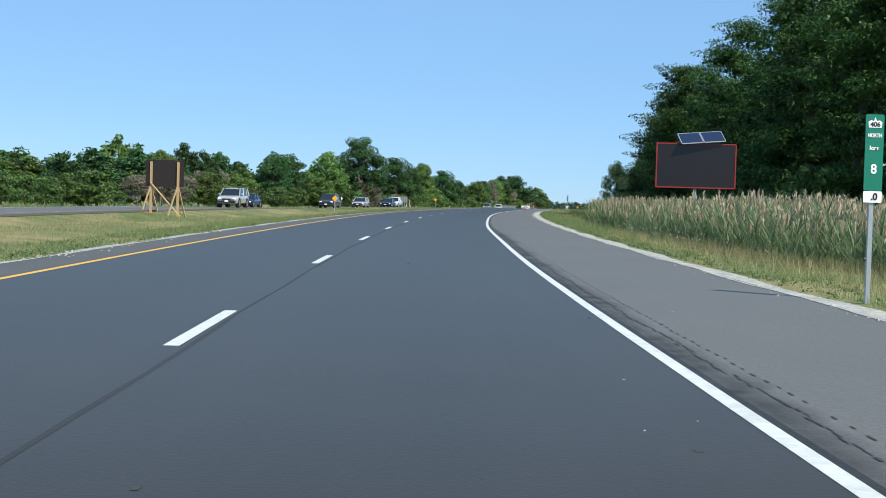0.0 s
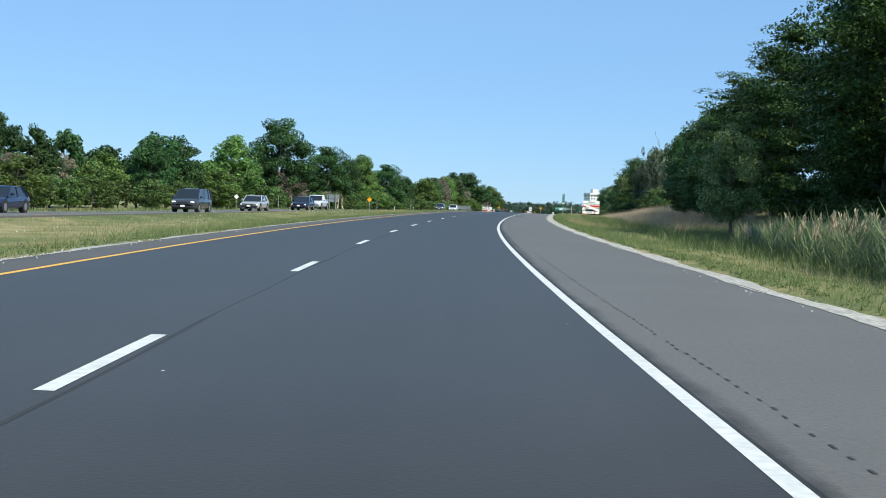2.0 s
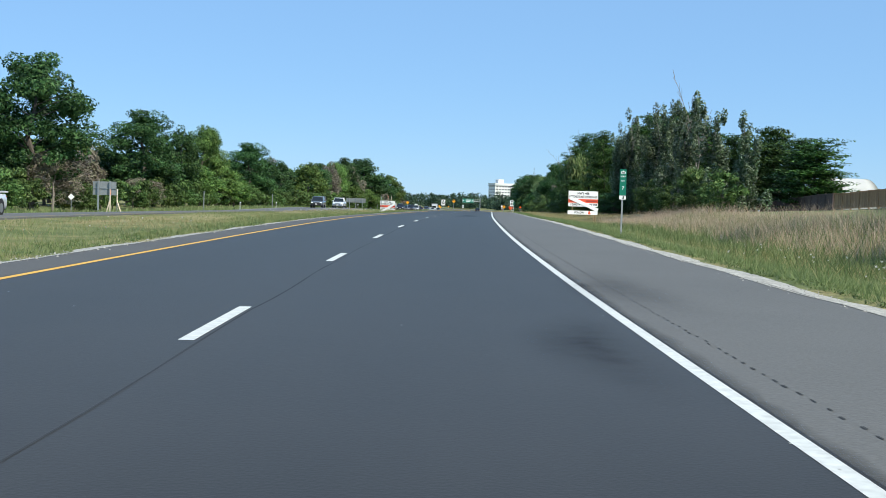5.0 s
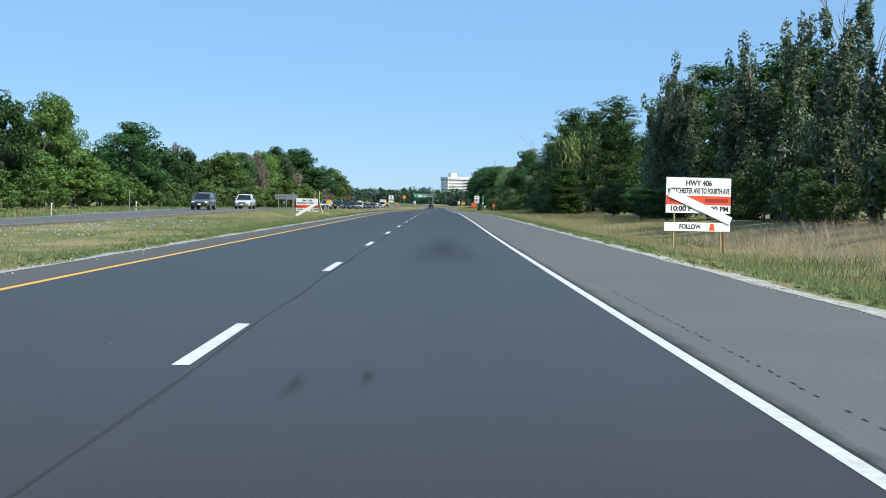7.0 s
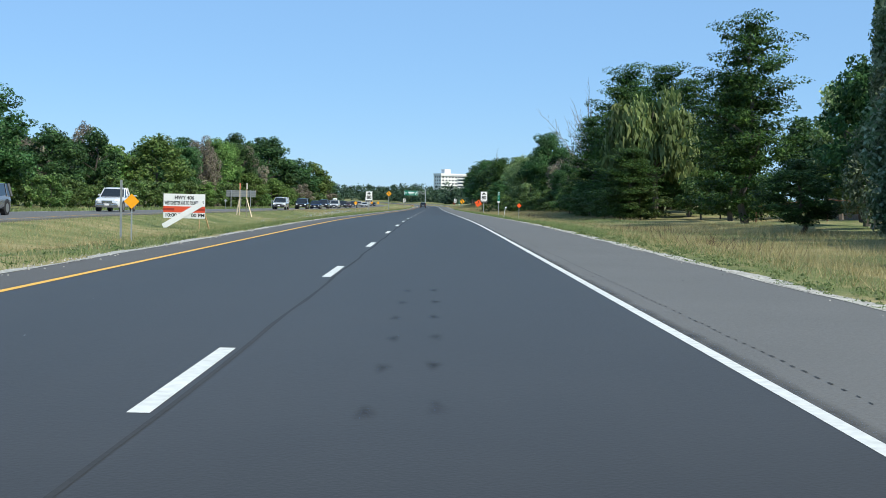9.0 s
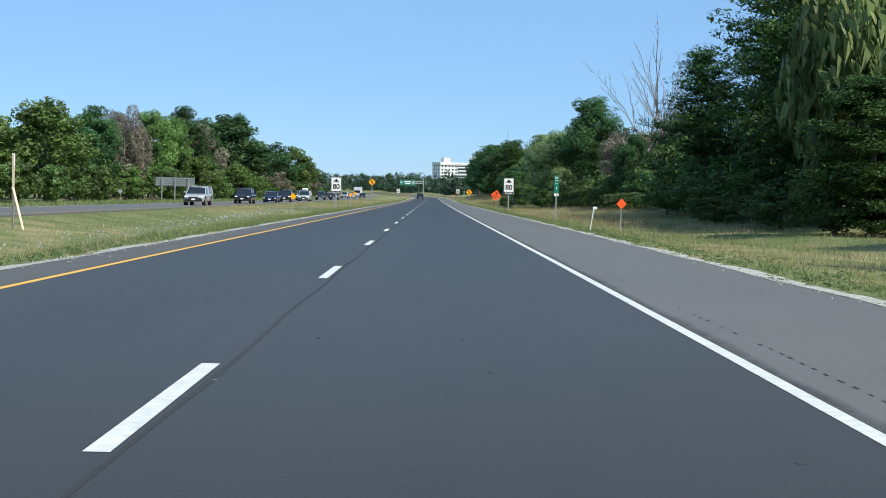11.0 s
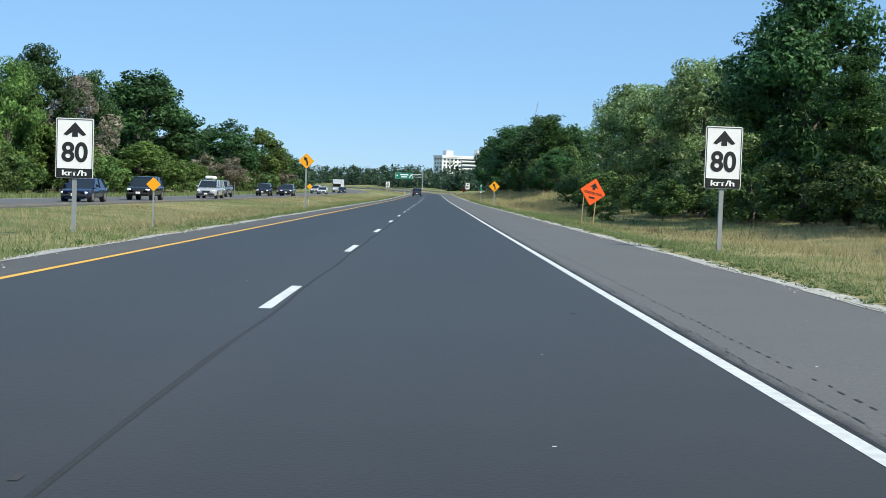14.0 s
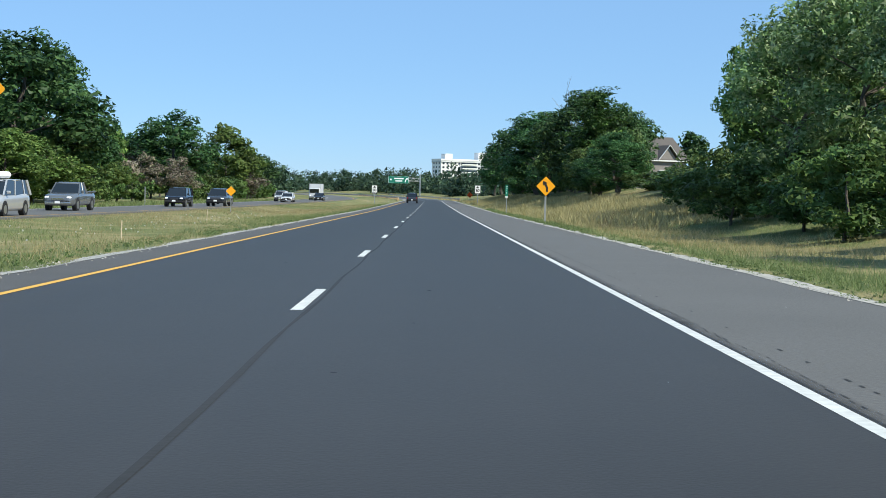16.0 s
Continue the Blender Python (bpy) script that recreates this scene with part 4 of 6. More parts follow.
def sward(name, label, mat, seed, count, s0, s1, u0, u1, tall, wide, want, near=0.0):
    """Grass blades between offsets u0 and u1; want: 1 where patches are high, -1 where low, 0 all over."""
    rng = np.random.default_rng(seed)
    s, u = s0 + (s1 - s0) * rng.random(count), u0 + (u1 - u0) * (rng.random(count) ** (1.5 if near else 1.0))
    p = patches(s, u, 1.0) - (np.interp(s, [110, 160, 215, 245], [0.1, 0.22, 0.22, -0.1]) if u0 > 0 else np.interp(s, [60, 110, 230, 310, 375, 430, 480], [0.12, 0.36, 0.30, -0.02, 0.28, 0.26, -0.05]))
    if want == 2:
        p = np.where(patches(s * 1.7, u, 7.0) > 0.78, 1.0, 0.0) * np.where(rng.random(count) < 0.9, 1.0, 0.0)
    keep = rng.random(count) < (np.clip((p - 0.35) * 2.5, 0.06, 1) if want == 1 else p > 0.5 if want == 2 else np.clip((0.65 - p) * 2.5, 0.06, 1) if want < 0 else 1.0)
    s, u = s[keep], u[keep]
    h = tall * (0.45 + 0.8 * rng.random(len(s))) * (0.7 + 0.6 * patches(s, u, 4.0))
    ob = new(name, mesh_from(name, blades(rng, s, u, h, wide * (0.6 + 0.8 * rng.random(len(s)))), 3, mat))
    return tagged(ob, label, "grass", kind="stuff")


sward("verge_grass", "green grass on the roadside verge", GRASS_GREEN, 1, 300000, 8, 640, 7.55, 17, 0.22, 0.014, -1, 1)
sward("dry_verge_grass", "dry yellow grass on the roadside verge", GRASS_DRY, 2, 260000, 8, 640, 8.2, 19, 0.36, 0.013, 1)
sward("edge_grass", "short grass along the gravel edge", GRASS_GREEN, 18, 70000, 10, 640, 7.45, 9.6, 0.13, 0.011, 0)
sward("median_edge_grass", "short grass along the gravel edge of the median", GRASS_GREEN, 19, 50000, 15, 690, -5.0, -7.0, 0.13, 0.011, 0)
sward("tall_weeds", "tall rank weeds in the ditch", WEED_GREEN, 16, 44000, 84, 262, 10.2, 19, 0.5, 0.022, 0)
sward("seeding_grass", "tall brown seeding grass in the ditch", PLUME, 17, 26000, 135, 285, 13.5, 20, 0.8, 0.014, 0)
sward("median_grass", "green grass in the median", GRASS_GREEN, 4, 220000, 15, 690, -5.15, -16.4, 0.17, 0.018, -1, 1)
sward("dry_median_grass", "dry yellow grass in the median", GRASS_DRY, 5, 240000, 15, 690, -5.6, -16.4, 0.20, 0.017, 1)
sward("brown_weeds", "patches of dark brown dead weeds in the verge", WEED_BROWN, 15, 14000, 250, 640, 9.4, 14, 0.5, 0.03, 2)
sward("far_verge_grass", "grass on the verge beyond the far carriageway", GRASS_GREEN, 7, 30000, 60, 760, -27, -41, 0.45, 0.09, 0)
sward("bank_grass", "dry grass on the rising bank", GRASS_DRY, 8, 30000, 560, 800, 8.5, 18, 0.45, 0.07, 0)


def weeds(name, label, seed, clumps, leaves, s0, s1, u0, u1, big):
    """Low leafy weeds in clumps between offsets u0 and u1."""
    rng = np.random.default_rng(seed)
    s = s0 + (s1 - s0) * rng.random(clumps)
    s = s[np.clip(0.25 + 1.1 * patches(s, 0 * s, seed * 0.7), 0, 1) > rng.random(clumps)]
    u = u0 + (u1 - u0) * rng.random(len(s)) ** 1.6
    x, y = lay(s, u)
    r = big * (0.5 + 0.9 * rng.random(len(s)) ** 2)
    flat = np.stack([1.3 * r, 1.3 * r, 0.5 * r], 1)
    centre = np.stack([x, y, road_z(s) + terrain(s, u) + 0.25 * r], 1)
    ob = new(name, mesh_from(name, leaf_cloud(rng, centre, flat, leaves, 0.042, inner=0.2, level=0.8), 3, WEED_GREEN))
    return tagged(ob, label, "weeds", kind="stuff")


weeds("edge_weeds", "low leafy weeds along the gravel edge", 3, 7000, 150000, 10, 640, 7.45, 9.8, 0.12)
weeds("creeping_weeds", "weeds creeping over the gravel edge", 13, 2000, 40000, 240, 640, 6.95, 7.5, 0.09)
weeds("median_weeds", "low weeds along the gravel edge of the median", 6, 3600, 80000, 15, 690, -5.05, -7.5, 0.12)


def reeds():
    rng = np.random.default_rng(9)
    n = 8000
    s, u = 22 + 92 * rng.random(n), 9.8 + 7.2 * rng.random(n) ** 0.9
    u = np.where(s < 30, u + (30 - s) * 0.12, u) + np.interp(s, [80, 100, 114], [0, 1.6, 3.0])
    x, y = lay(s, u)
    base = np.stack([x, y, road_z(s) + terrain(s, u)], 1)
    h = (0.95 + 0.75 * rng.random(n) ** 1.3) * np.clip(0.62 + (u - 9.4) * 0.25, 0.62, 1) * np.interp(s, [22, 30, 78, 100, 114], [0.8, 1, 1, 0.72, 0.55])
    bend = np.stack([rng.normal(size=n) * 0.10 * h, rng.normal(size=n) * 0.10 * h, h], 1)
    a = rng.random(n) * 6.283
    side = np.stack([np.cos(a), np.sin(a), 0 * a], 1)
    stems = np.stack([base - side * 0.012, base + side * 0.012, base + bend], 1).reshape(-1, 3)
    leaves = []
    for k in range(6):
        f = 0.12 + 0.7 * rng.random(n)
        root = base + bend * f[:, None]
        b = rng.random(n) * 6.283
        out = np.stack([np.cos(b), np.sin(b), 0.9 + 0.5 * rng.random(n)], 1) * (0.38 + 0.2 * rng.random(n))[:, None]
        edge = np.stack([-np.sin(b), np.cos(b), 0 * b], 1) * 0.022
        leaves.append(np.stack([root - edge, root + edge, root + out], 1).reshape(-1, 3))
    ob = new("reed_bed", mesh_from("reed_bed", np.concatenate([stems] + leaves), 3, REED_LEAF))
    tagged(ob, "bed of tall green reeds beside the shoulder", "reeds", kind="stuff")
    pick = rng.random(n) < 0.55
    tip = (base + bend)[pick]
    plumes = leaf_cloud(rng, tip + np.array([0, 0, -0.05]), np.tile([0.035, 0.035, 0.17], (len(tip), 1)), 13 * len(tip), 0.075, 0.75, 2.6, 0.1)
    ob = new("reed_plumes", mesh_from("reed_plumes", plumes, 3, PLUME))
    tagged(ob, "tan feathery plumes on the reeds", "reeds", kind="stuff")


reeds()


def flowers(name, label, mat, seed, count, spots, size, tall):
    """Small blossoms on thin stalks, thick at the spots (s, u, spread along, spread across)."""
    rng = np.random.default_rng(seed)
    k = rng.integers(0, len(spots), count)
    spot = np.array(spots)[k]
    s, u = spot[:, 0] + rng.normal(size=count) * spot[:, 2], spot[:, 1] + rng.normal(size=count) * spot[:, 3]
    u = np.where(u > 0, np.maximum(u, 7.7), np.clip(u, -16, -5.5))
    x, y = lay(s, u)
    top = np.stack([x, y, road_z(s) + terrain(s, u) + tall * (0.6 + 0.5 * rng.random(count))], 1)
    heads = leaf_cloud(rng, top, np.full((count, 3), size * 0.5), count * 3, size, 0, 1.2, 0.3)
    ob = new(name, mesh_from(name, heads, 3, mat))
    return tagged(ob, label, "flowers", kind="stuff")


flowers("white_wildflowers", "small white wildflowers in the grass", FLOWER_WHITE, 21, 900, [(130, -10, 25, 2.5), (45, 9, 12, 0.6), (170, -9, 25, 2), (260, -9, 8, 1.5), (385, -8, 12, 1.5), (180, 10, 20, 1.5), (420, -8, 10, 1.5), (545, -8, 15, 1.5), (400, -9, 18, 2), (150, -10, 25, 2.5)], 0.035, 0.4)
flowers("blue_wildflowers", "pale blue chicory flowers in the grass", FLOWER_BLUE, 22, 900, [(390, -8, 14, 1.6), (262, -8.5, 8, 1.2), (425, -8.5, 12, 1.5)], 0.035, 0.45)


# ---- marks on the road ----
def scatter_quads(name, mat, label, quads, category):
    """Thin marks lying on the road: s, u, length, width, height over it."""
    q = np.array(quads)
    corners = []
    for ds, du in ((-0.5, -0.5), (-0.5, 0.5), (0.5, 0.5), (0.5, -0.5)):
        s, u = q[:, 0] + ds * q[:, 2], q[:, 1] + du * q[:, 3]
        x, y = lay(s, u)
        corners.append(np.stack([x, y, road_z(s) + q[:, 4]], 1))
    me = mesh_from(name, np.stack(corners, 1).reshape(-1, 3), 4, mat)
    return tagged(new(name, me), label, category, kind="stuff")


DENT = material("dented_asphalt", (0.040, 0.041, 0.042), 0.9, grain=0.3, size=20, bump=0.2)
rng = np.random.default_rng(52)
s = np.arange(-6, 760, 0.30)
s = s[np.interp(np.sin(s * 0.045) + 0.5 * np.sin(s * 0.17), [-1.3, -0.5], [0.35, 0.97]) > rng.random(len(s))]
n = len(s)
scatter_quads("rumble_marks", DENT, "row of small dark rumble dents along the shoulder", np.stack([s + 0.02 * rng.normal(size=n), EDGE_RIGHT + 0.47 + edge_drift(s) * 0.5 + 0.008 * rng.normal(size=n), 0.08 + 0.06 * rng.random(n), 0.012 + 0.014 * rng.random(n), np.full(n, 0.004)], 1), "rumble strip")
s = np.r_[np.arange(-6, 50, 0.16), np.arange(90, 110, 0.3), np.arange(405, 520, 0.22)]
n = len(s)
out = EDGE_RIGHT + np.interp(s, [0, 20, 40, 60, 360], [0.34, 0.24, 0.30, 0.2, 0.2])
scatter_quads("shoulder_crack", TAR, "ragged dark crack between lane and shoulder", np.stack([s, out + 0.02 * np.sin(s * 1.7) + 0.012 * rng.normal(size=n), 0.10 + 0.12 * rng.random(n), (0.006 + 0.018 * rng.random(n)) * np.interp(s, [60, 400], [1.0, 0.5]), np.full(n, 0.0045)], 1), "crack")
s, n = 5 + 640 * rng.random(420), 420
scatter_quads("asphalt_specks", LINE_WHITE, "scattered pale chips and grit on the asphalt", np.stack([s, -3.3 + 10 * rng.random(n), 0.015 + 0.025 * rng.random(n), 0.01 + 0.015 * rng.random(n), np.full(n, 0.003)], 1), "grit")
s, n = 5 + 640 * rng.random(160), 160
scatter_quads("asphalt_spots", DENT, "scattered small dark spots on the asphalt", np.stack([s, -3.3 + 10 * rng.random(n), 0.04 + 0.10 * rng.random(n), 0.02 + 0.04 * rng.random(n), np.full(n, 0.003)], 1), "stain")


def dark_patch_material():
    """A dark layer over the asphalt, fading to its edge."""
    m = bpy.data.materials.new("dark_patch")
    m.use_nodes = True
    nt = m.node_tree
    bsdf, out = nt.nodes["Principled BSDF"], nt.nodes["Material Output"]
    bsdf.inputs["Base Color"].default_value, bsdf.inputs["Roughness"].default_value = (0.022, 0.022, 0.024, 1), 0.7
    darkness = nt.nodes.new("ShaderNodeAttribute")
    darkness.attribute_name = "darkness"
    geo, grain = nt.nodes.new("ShaderNodeNewGeometry"), nt.nodes.new("ShaderNodeTexNoise")
    grain.inputs["Scale"].default_value, grain.inputs["Detail"].default_value = 3.0, 4
    nt.links.new(geo.outputs["Position"], grain.inputs["Vector"])
    times = nt.nodes.new("ShaderNodeMath")
    times.operation = "MULTIPLY"
    nt.links.new(darkness.outputs["Fac"], times.inputs[0])
    nt.links.new(grain.outputs["Fac"], times.inputs[1])
    clear, mix = nt.nodes.new("ShaderNodeBsdfTransparent"), nt.nodes.new("ShaderNodeMixShader")
    nt.links.new(times.outputs[0], mix.inputs["Fac"])
    nt.links.new(clear.outputs[0], mix.inputs[1])
    nt.links.new(bsdf.outputs[0], mix.inputs[2])
    nt.links.new(mix.outputs[0], out.inputs["Surface"])
    return m


DARK_FADE = dark_patch_material()


def joint_band():
    """The worn, tarred joint along the edge line: darkest beside the line, fading out into the shoulder."""
    rng = np.random.default_rng(53)
    s = np.arange(-20, 760, 0.4)
    wide = np.interp(s, [-20, 45, 58, 82, 100, 108, 125, 760], [0.36, 0.40, 0.20, 0.17, 0.28, 0.30, 0.17, 0.18]) * (1 + 0.12 * np.sin(s * 0.9) + 0.1 * rng.normal(size=len(s)))
    deep = np.interp(s, [-20, 45, 60, 760], [0.85, 0.85, 0.65, 0.6]) * (1 + 0.15 * rng.normal(size=len(s)))
    verts, weight = [], []
    for f, g in ((0.0, 0.55), (0.3, 1.0), (0.6, 0.6), (1.0, 0.0)):
        u = EDGE_RIGHT + 0.05 + edge_drift(s) + f * wide
        x, y = lay(s, u)
        verts.append(np.stack([x, y, road_z(s) + 0.0022], 1))
        weight.append(g * deep)
    n = len(s)
    faces = [(k * n + i, (k + 1) * n + i, (k + 1) * n + i + 1, k * n + i + 1) for k in range(3) for i in range(n - 1)]
    me = bpy.data.meshes.new("edge_joint")
    me.from_pydata(np.concatenate(verts).tolist(), [], faces)
    me.attributes.new("darkness", "FLOAT", "POINT").data.foreach_set("value", np.concatenate(weight).astype(np.float32))
    me.materials.append(DARK_FADE)
    return tagged(new("edge_joint", me), "dark worn joint between lane and shoulder", "road marking", kind="structure")


joint_band()


def stain(s0, u0, ds, du, strength):
    """A soft oval dark patch, ds long and du wide each way from its middle."""
    rings, spokes = 6, 20
    verts, weight, faces = [], [], []
    for i in range(rings + 1):
        for j in range(spokes):
            a, r = 2 * math.pi * j / spokes, i / rings * (1 + 0.15 * math.sin(3 * 2 * math.pi * j / spokes + s0))
            s, u = s0 + ds * r * math.cos(a), u0 + du * r * math.sin(a)
            x, y = lay(s, u)
            verts.append((float(x), float(y), float(road_z(s)) + 0.0035))
            weight.append(strength * (1 - i / rings) ** 1.5)
    for i in range(rings):
        for j in range(spokes):
            faces.append((i * spokes + j, i * spokes + (j + 1) % spokes, (i + 1) * spokes + (j + 1) % spokes, (i + 1) * spokes + j))
    me = bpy.data.meshes.new("dark_patch")
    me.from_pydata(verts, [], faces)
    me.attributes.new("darkness", "FLOAT", "POINT").data.foreach_set("value", weight)
    me.materials.append(DARK_FADE)
    return tagged(new("dark_patch", me), "dark soft-edged patch on the asphalt", "stain", "road stains")


# broad dark patches over the lane and the shoulder's edge
stain(169.5, 3.2, 3.0, 0.55, 0.8)
stain(176.5, 4.4, 4.5, 0.9, 0.6)
stain(253, 2.0, 13, 1.0, 0.75)
# two rows of small dark spots along the lane
for k in range(6):
    stain(291.2 + 1.9 * k, 1.22 + 0.02 * (k % 3), 0.34, 0.08, 0.8)
    stain(291.4 + 1.9 * k, 1.62 - 0.02 * (k % 2), 0.34, 0.08, 0.8)
stain(229.2, 0.9, 0.8, 0.08, 0.8)
stain(229.6, 1.35, 0.6, 0.07, 0.9)

tagged(strip("far_edge_line_white", LINE_WHITE, -60, 1200, -25.0, -24.85, 0.008), "white edge line of the far carriageway", "road marking", kind="structure")
tagged(strip("far_edge_line_yellow", LINE_YELLOW, -60, 1200, -18.0, -17.87, 0.008), "yellow edge line of the far carriageway", "road marking", kind="structure")


def loose_stones(name, seed, count, s0, s1, u0, u1):
    """Crushed stones spilled along the edge of the pavement, each a small three-sided lump."""
    rng = np.random.default_rng(seed)
    s, u = s0 + (s1 - s0) * rng.random(count), u0 + (u1 - u0) * (0.5 + 0.22 * rng.normal(size=count))
    x, y = lay(s, u)
    edge = 6.9 if u0 > 0 else EDGE_LEFT - 1.05
    z = road_z(s) + np.where(np.abs(u) < abs(edge), 0.0, -0.02 - 0.06 * np.clip(np.abs(u) - abs(edge), 0, 0.8))
    foot = np.stack([x, y, z], 1)
    r, a = 0.009 + 0.020 * rng.random(count) ** 2, rng.random(count) * 6.283
    ring = [foot + np.stack([np.cos(a + k * 2.09) * r, np.sin(a + k * 2.09) * r, 0 * r], 1) for k in range(3)]
    top = foot + np.stack([0.3 * r * rng.normal(size=count), 0.3 * r * rng.normal(size=count), r * (0.7 + 0.5 * rng.random(count))], 1)
    faces = np.stack([np.stack([ring[k], ring[(k + 1) % 3], top], 1) for k in range(3)], 1)
    ob = new(name, mesh_from(name, faces.reshape(-1, 3), 3, STONES))
    return tagged(ob, "loose pale crushed stones along the pavement edge", "gravel", kind="stuff")


STONES = foliage("crushed_stone", [(0.26, 0.25, 0.23), (0.36, 0.35, 0.32), (0.46, 0.45, 0.42)], 0.0, 0.9, each=0.0)
loose_stones("loose_gravel", 61, 42000, 8, 560, 6.72, 7.95)
loose_stones("median_gravel", 62, 15000, 20, 600, -4.3, -5.25)


# ---- signs ----
def post(bm_w, h, parent, mat=STEEL, x=0.0, y=0.03, name="post", lean=0.0):
    bm = bmesh.new()
    beam(bm, (x, y, -0.3), (x + lean, y, h), bm_w, bm_w * 0.6)
    return part(name, bm, mat, parent)


def bars(parent, mat, rows, y, name="text_bar"):
    """Plain bars in place of writing that cannot be read: x, z, width, height."""
    for x, z, w, h in rows:
        part(name, boxes(((w, 0.004, h), (x, y, z))), mat, parent)


def km_marker(s, u, big, small, top=2.42):
    """A green kilometre sign with its white number plate below."""
    t = thing("kilometre_marker", "green and white kilometre marker on a thin steel post", "road sign", "kilometre markers", at(s, u, 0, 8))
    post(0.06, top - 0.05, t)
    part("panel", plate(rounded(0.25, 0.97, 0.02, 0, top - 0.485), 0.006, -0.012), GREEN_SIGN, t, "green panel")
    part("number_plate", plate(rounded(0.25, 0.145, 0.015, 0, top - 1.05), 0.006, -0.012), WHITE_SIGN, t, "white number plate")
    part("shield", plate([(-0.085, top - 0.17), (0.085, top - 0.17), (0.095, top - 0.10), (0.06, top - 0.075), (0.02, top - 0.085), (0, top - 0.035), (-0.02, top - 0.085), (-0.06, top - 0.075), (-0.095, top - 0.10)], 0.004, -0.018), WHITE_SIGN, t, "white route shield")
    words("406", 0.062, BLACK_SIGN, t, 0, -0.021, top - 0.13, width=0.135)
    words("NORTH", 0.05, WHITE_SIGN, t, 0, -0.016, top - 0.27, width=0.19)
    words("km", 0.055, WHITE_SIGN, t, 0, -0.016, top - 0.43, width=0.13)
    words(big, 0.12, WHITE_SIGN, t, 0, -0.016, top - 0.70)
    words(small, 0.09, BLACK_SIGN, t, 0.02, -0.016, top - 1.05)
    return t


km_marker(17.0, 7.6, "8", ".0")
km_marker(207.0, 8.2, "7", ".8")
km_marker(416.5, 8.3, "7", ".6", 2.5)
km_marker(614.0, 8.2, "7", ".4", 2.5)


def limit_sign(s, u, top=3.05, scale=1.0):
    """White speed sign: an arrow over 80, with a black km/h tab."""
    t = thing("speed_limit_sign", "white speed limit sign with black arrow and km/h tab", "road sign", "speed limit signs", at(s, u, 0, 7))
    w, h = 0.95 * scale, 1.55 * scale
    post(0.11, top - 0.1, t, DULL_STEEL, y=0.05)
    part("panel", plate(rounded(w, h, 0.04, 0, top - h / 2), 0.006, -0.012), WHITE_SIGN, t)
    edge = bmesh.new()
    for a, b in (((-w / 2 + 0.03, top - 0.03), (w / 2 - 0.03, top - 0.03)), ((-w / 2 + 0.03, top - 0.03), (-w / 2 + 0.03, top - h + 0.03)), ((w / 2 - 0.03, top - 0.03), (w / 2 - 0.03, top - h + 0.03))):
        beam(edge, (a[0], -0.015, a[1]), (b[0], -0.015, b[1]), 0.014, 0.014)
    part("border", edge, BLACK_SIGN, t)
    part("tab", plate(rounded(w * 0.96, 0.24 * scale, 0.02, 0, top - h + 0.13 * scale), 0.004, -0.018), BLACK_SIGN, t, "black km/h tab")
    k = scale
    part("arrow", plate([(0, top - 0.10 * k), (0.29 * k, top - 0.42 * k), (0.20 * k, top - 0.45 * k), (0.07 * k, top - 0.36 * k), (0.075 * k, top - 0.48 * k), (-0.075 * k, top - 0.48 * k), (-0.07 * k, top - 0.36 * k), (-0.20 * k, top - 0.45 * k), (-0.29 * k, top - 0.42 * k)], 0.004, -0.018), BLACK_SIGN, t, "black arrow")
    words("80", 0.50 * k, BLACK_SIGN, t, 0, -0.017, top - 0.90 * k, width=0.66 * k)
    words("km/h", 0.14 * k, WHITE_SIGN, t, 0, -0.021, top - h + 0.13 * k, width=0.62 * k)
    return t


limit_sign(469.3, 8.85, 3.15)
limit_sign(470.6, -7.7, 2.95)
limit_sign(698, 8.6, 3.1, 0.9)
limit_sign(711, -8.0, 3.0, 0.9)


def curve_sign(s, u, top, half, lean=0.0):
    """Yellow diamond with a black arrow that bends to the left."""
    t = thing("curve_warning_sign", "yellow diamond sign with a black left-bend arrow", "road sign", "curve warning signs", at(s, u, 0, 8))
    post(0.10, top - 0.08, t, DULL_STEEL, y=0.05, lean=lean)
    z = top - half
    part("panel", plate(diamond(half, 0.05, 0, z), 0.006, -0.012), YELLOW, t)
    k = half / 0.6
    part("arrow", plate([(0.13 * k, z - 0.34 * k), (0.13 * k, z - 0.06 * k), (0.02 * k, z + 0.15 * k), (0.10 * k, z + 0.20 * k), (-0.17 * k, z + 0.32 * k), (-0.19 * k, z + 0.03 * k), (-0.10 * k, z + 0.08 * k), (0.01 * k, z - 0.10 * k), (0.01 * k, z - 0.34 * k)], 0.004, -0.018), BLACK_SIGN, t, "black bent arrow")
    return t


curve_sign(572.5, 8.05, 2.65, 0.58)
curve_sign(519.8, -6.55, 3.56, 0.50)


def marker_diamond(s, u, top, half, mat=YELLOW, colour="yellow"):
    t = thing("marker_diamond", f"small blank {colour} diamond marker on a thin post", "road sign", "diamond markers", at(s, u, 0, 10))
    post(0.04, top - 0.05, t)
    part("panel", plate(diamond(half, 0.02, 0, top - half), 0.005, -0.012), mat, t)
    return t


for s, u, top in ((88.0, -6.8, 1.3), (168.5, -7.6, 1.38), (319.5, -6.7, 1.3), (423.7, -6.8, 1.38), (474.8, -6.55, 1.48)):
    marker_diamond(s, u, top, 0.21)
marker_diamond(590, -13, 1.9, 0.36)
marker_diamond(398.4, 9.2, 1.4, 0.22, ORANGE, "orange")
marker_diamond(205, -28.0, 1.75, 0.28, WHITE_SIGN, "white")
marker_diamond(256, -28.2, 1.5, 0.25, WHITE_SIGN, "white")
marker_diamond(470, -28.3, 1.5, 0.25, DULL_STEEL, "grey")


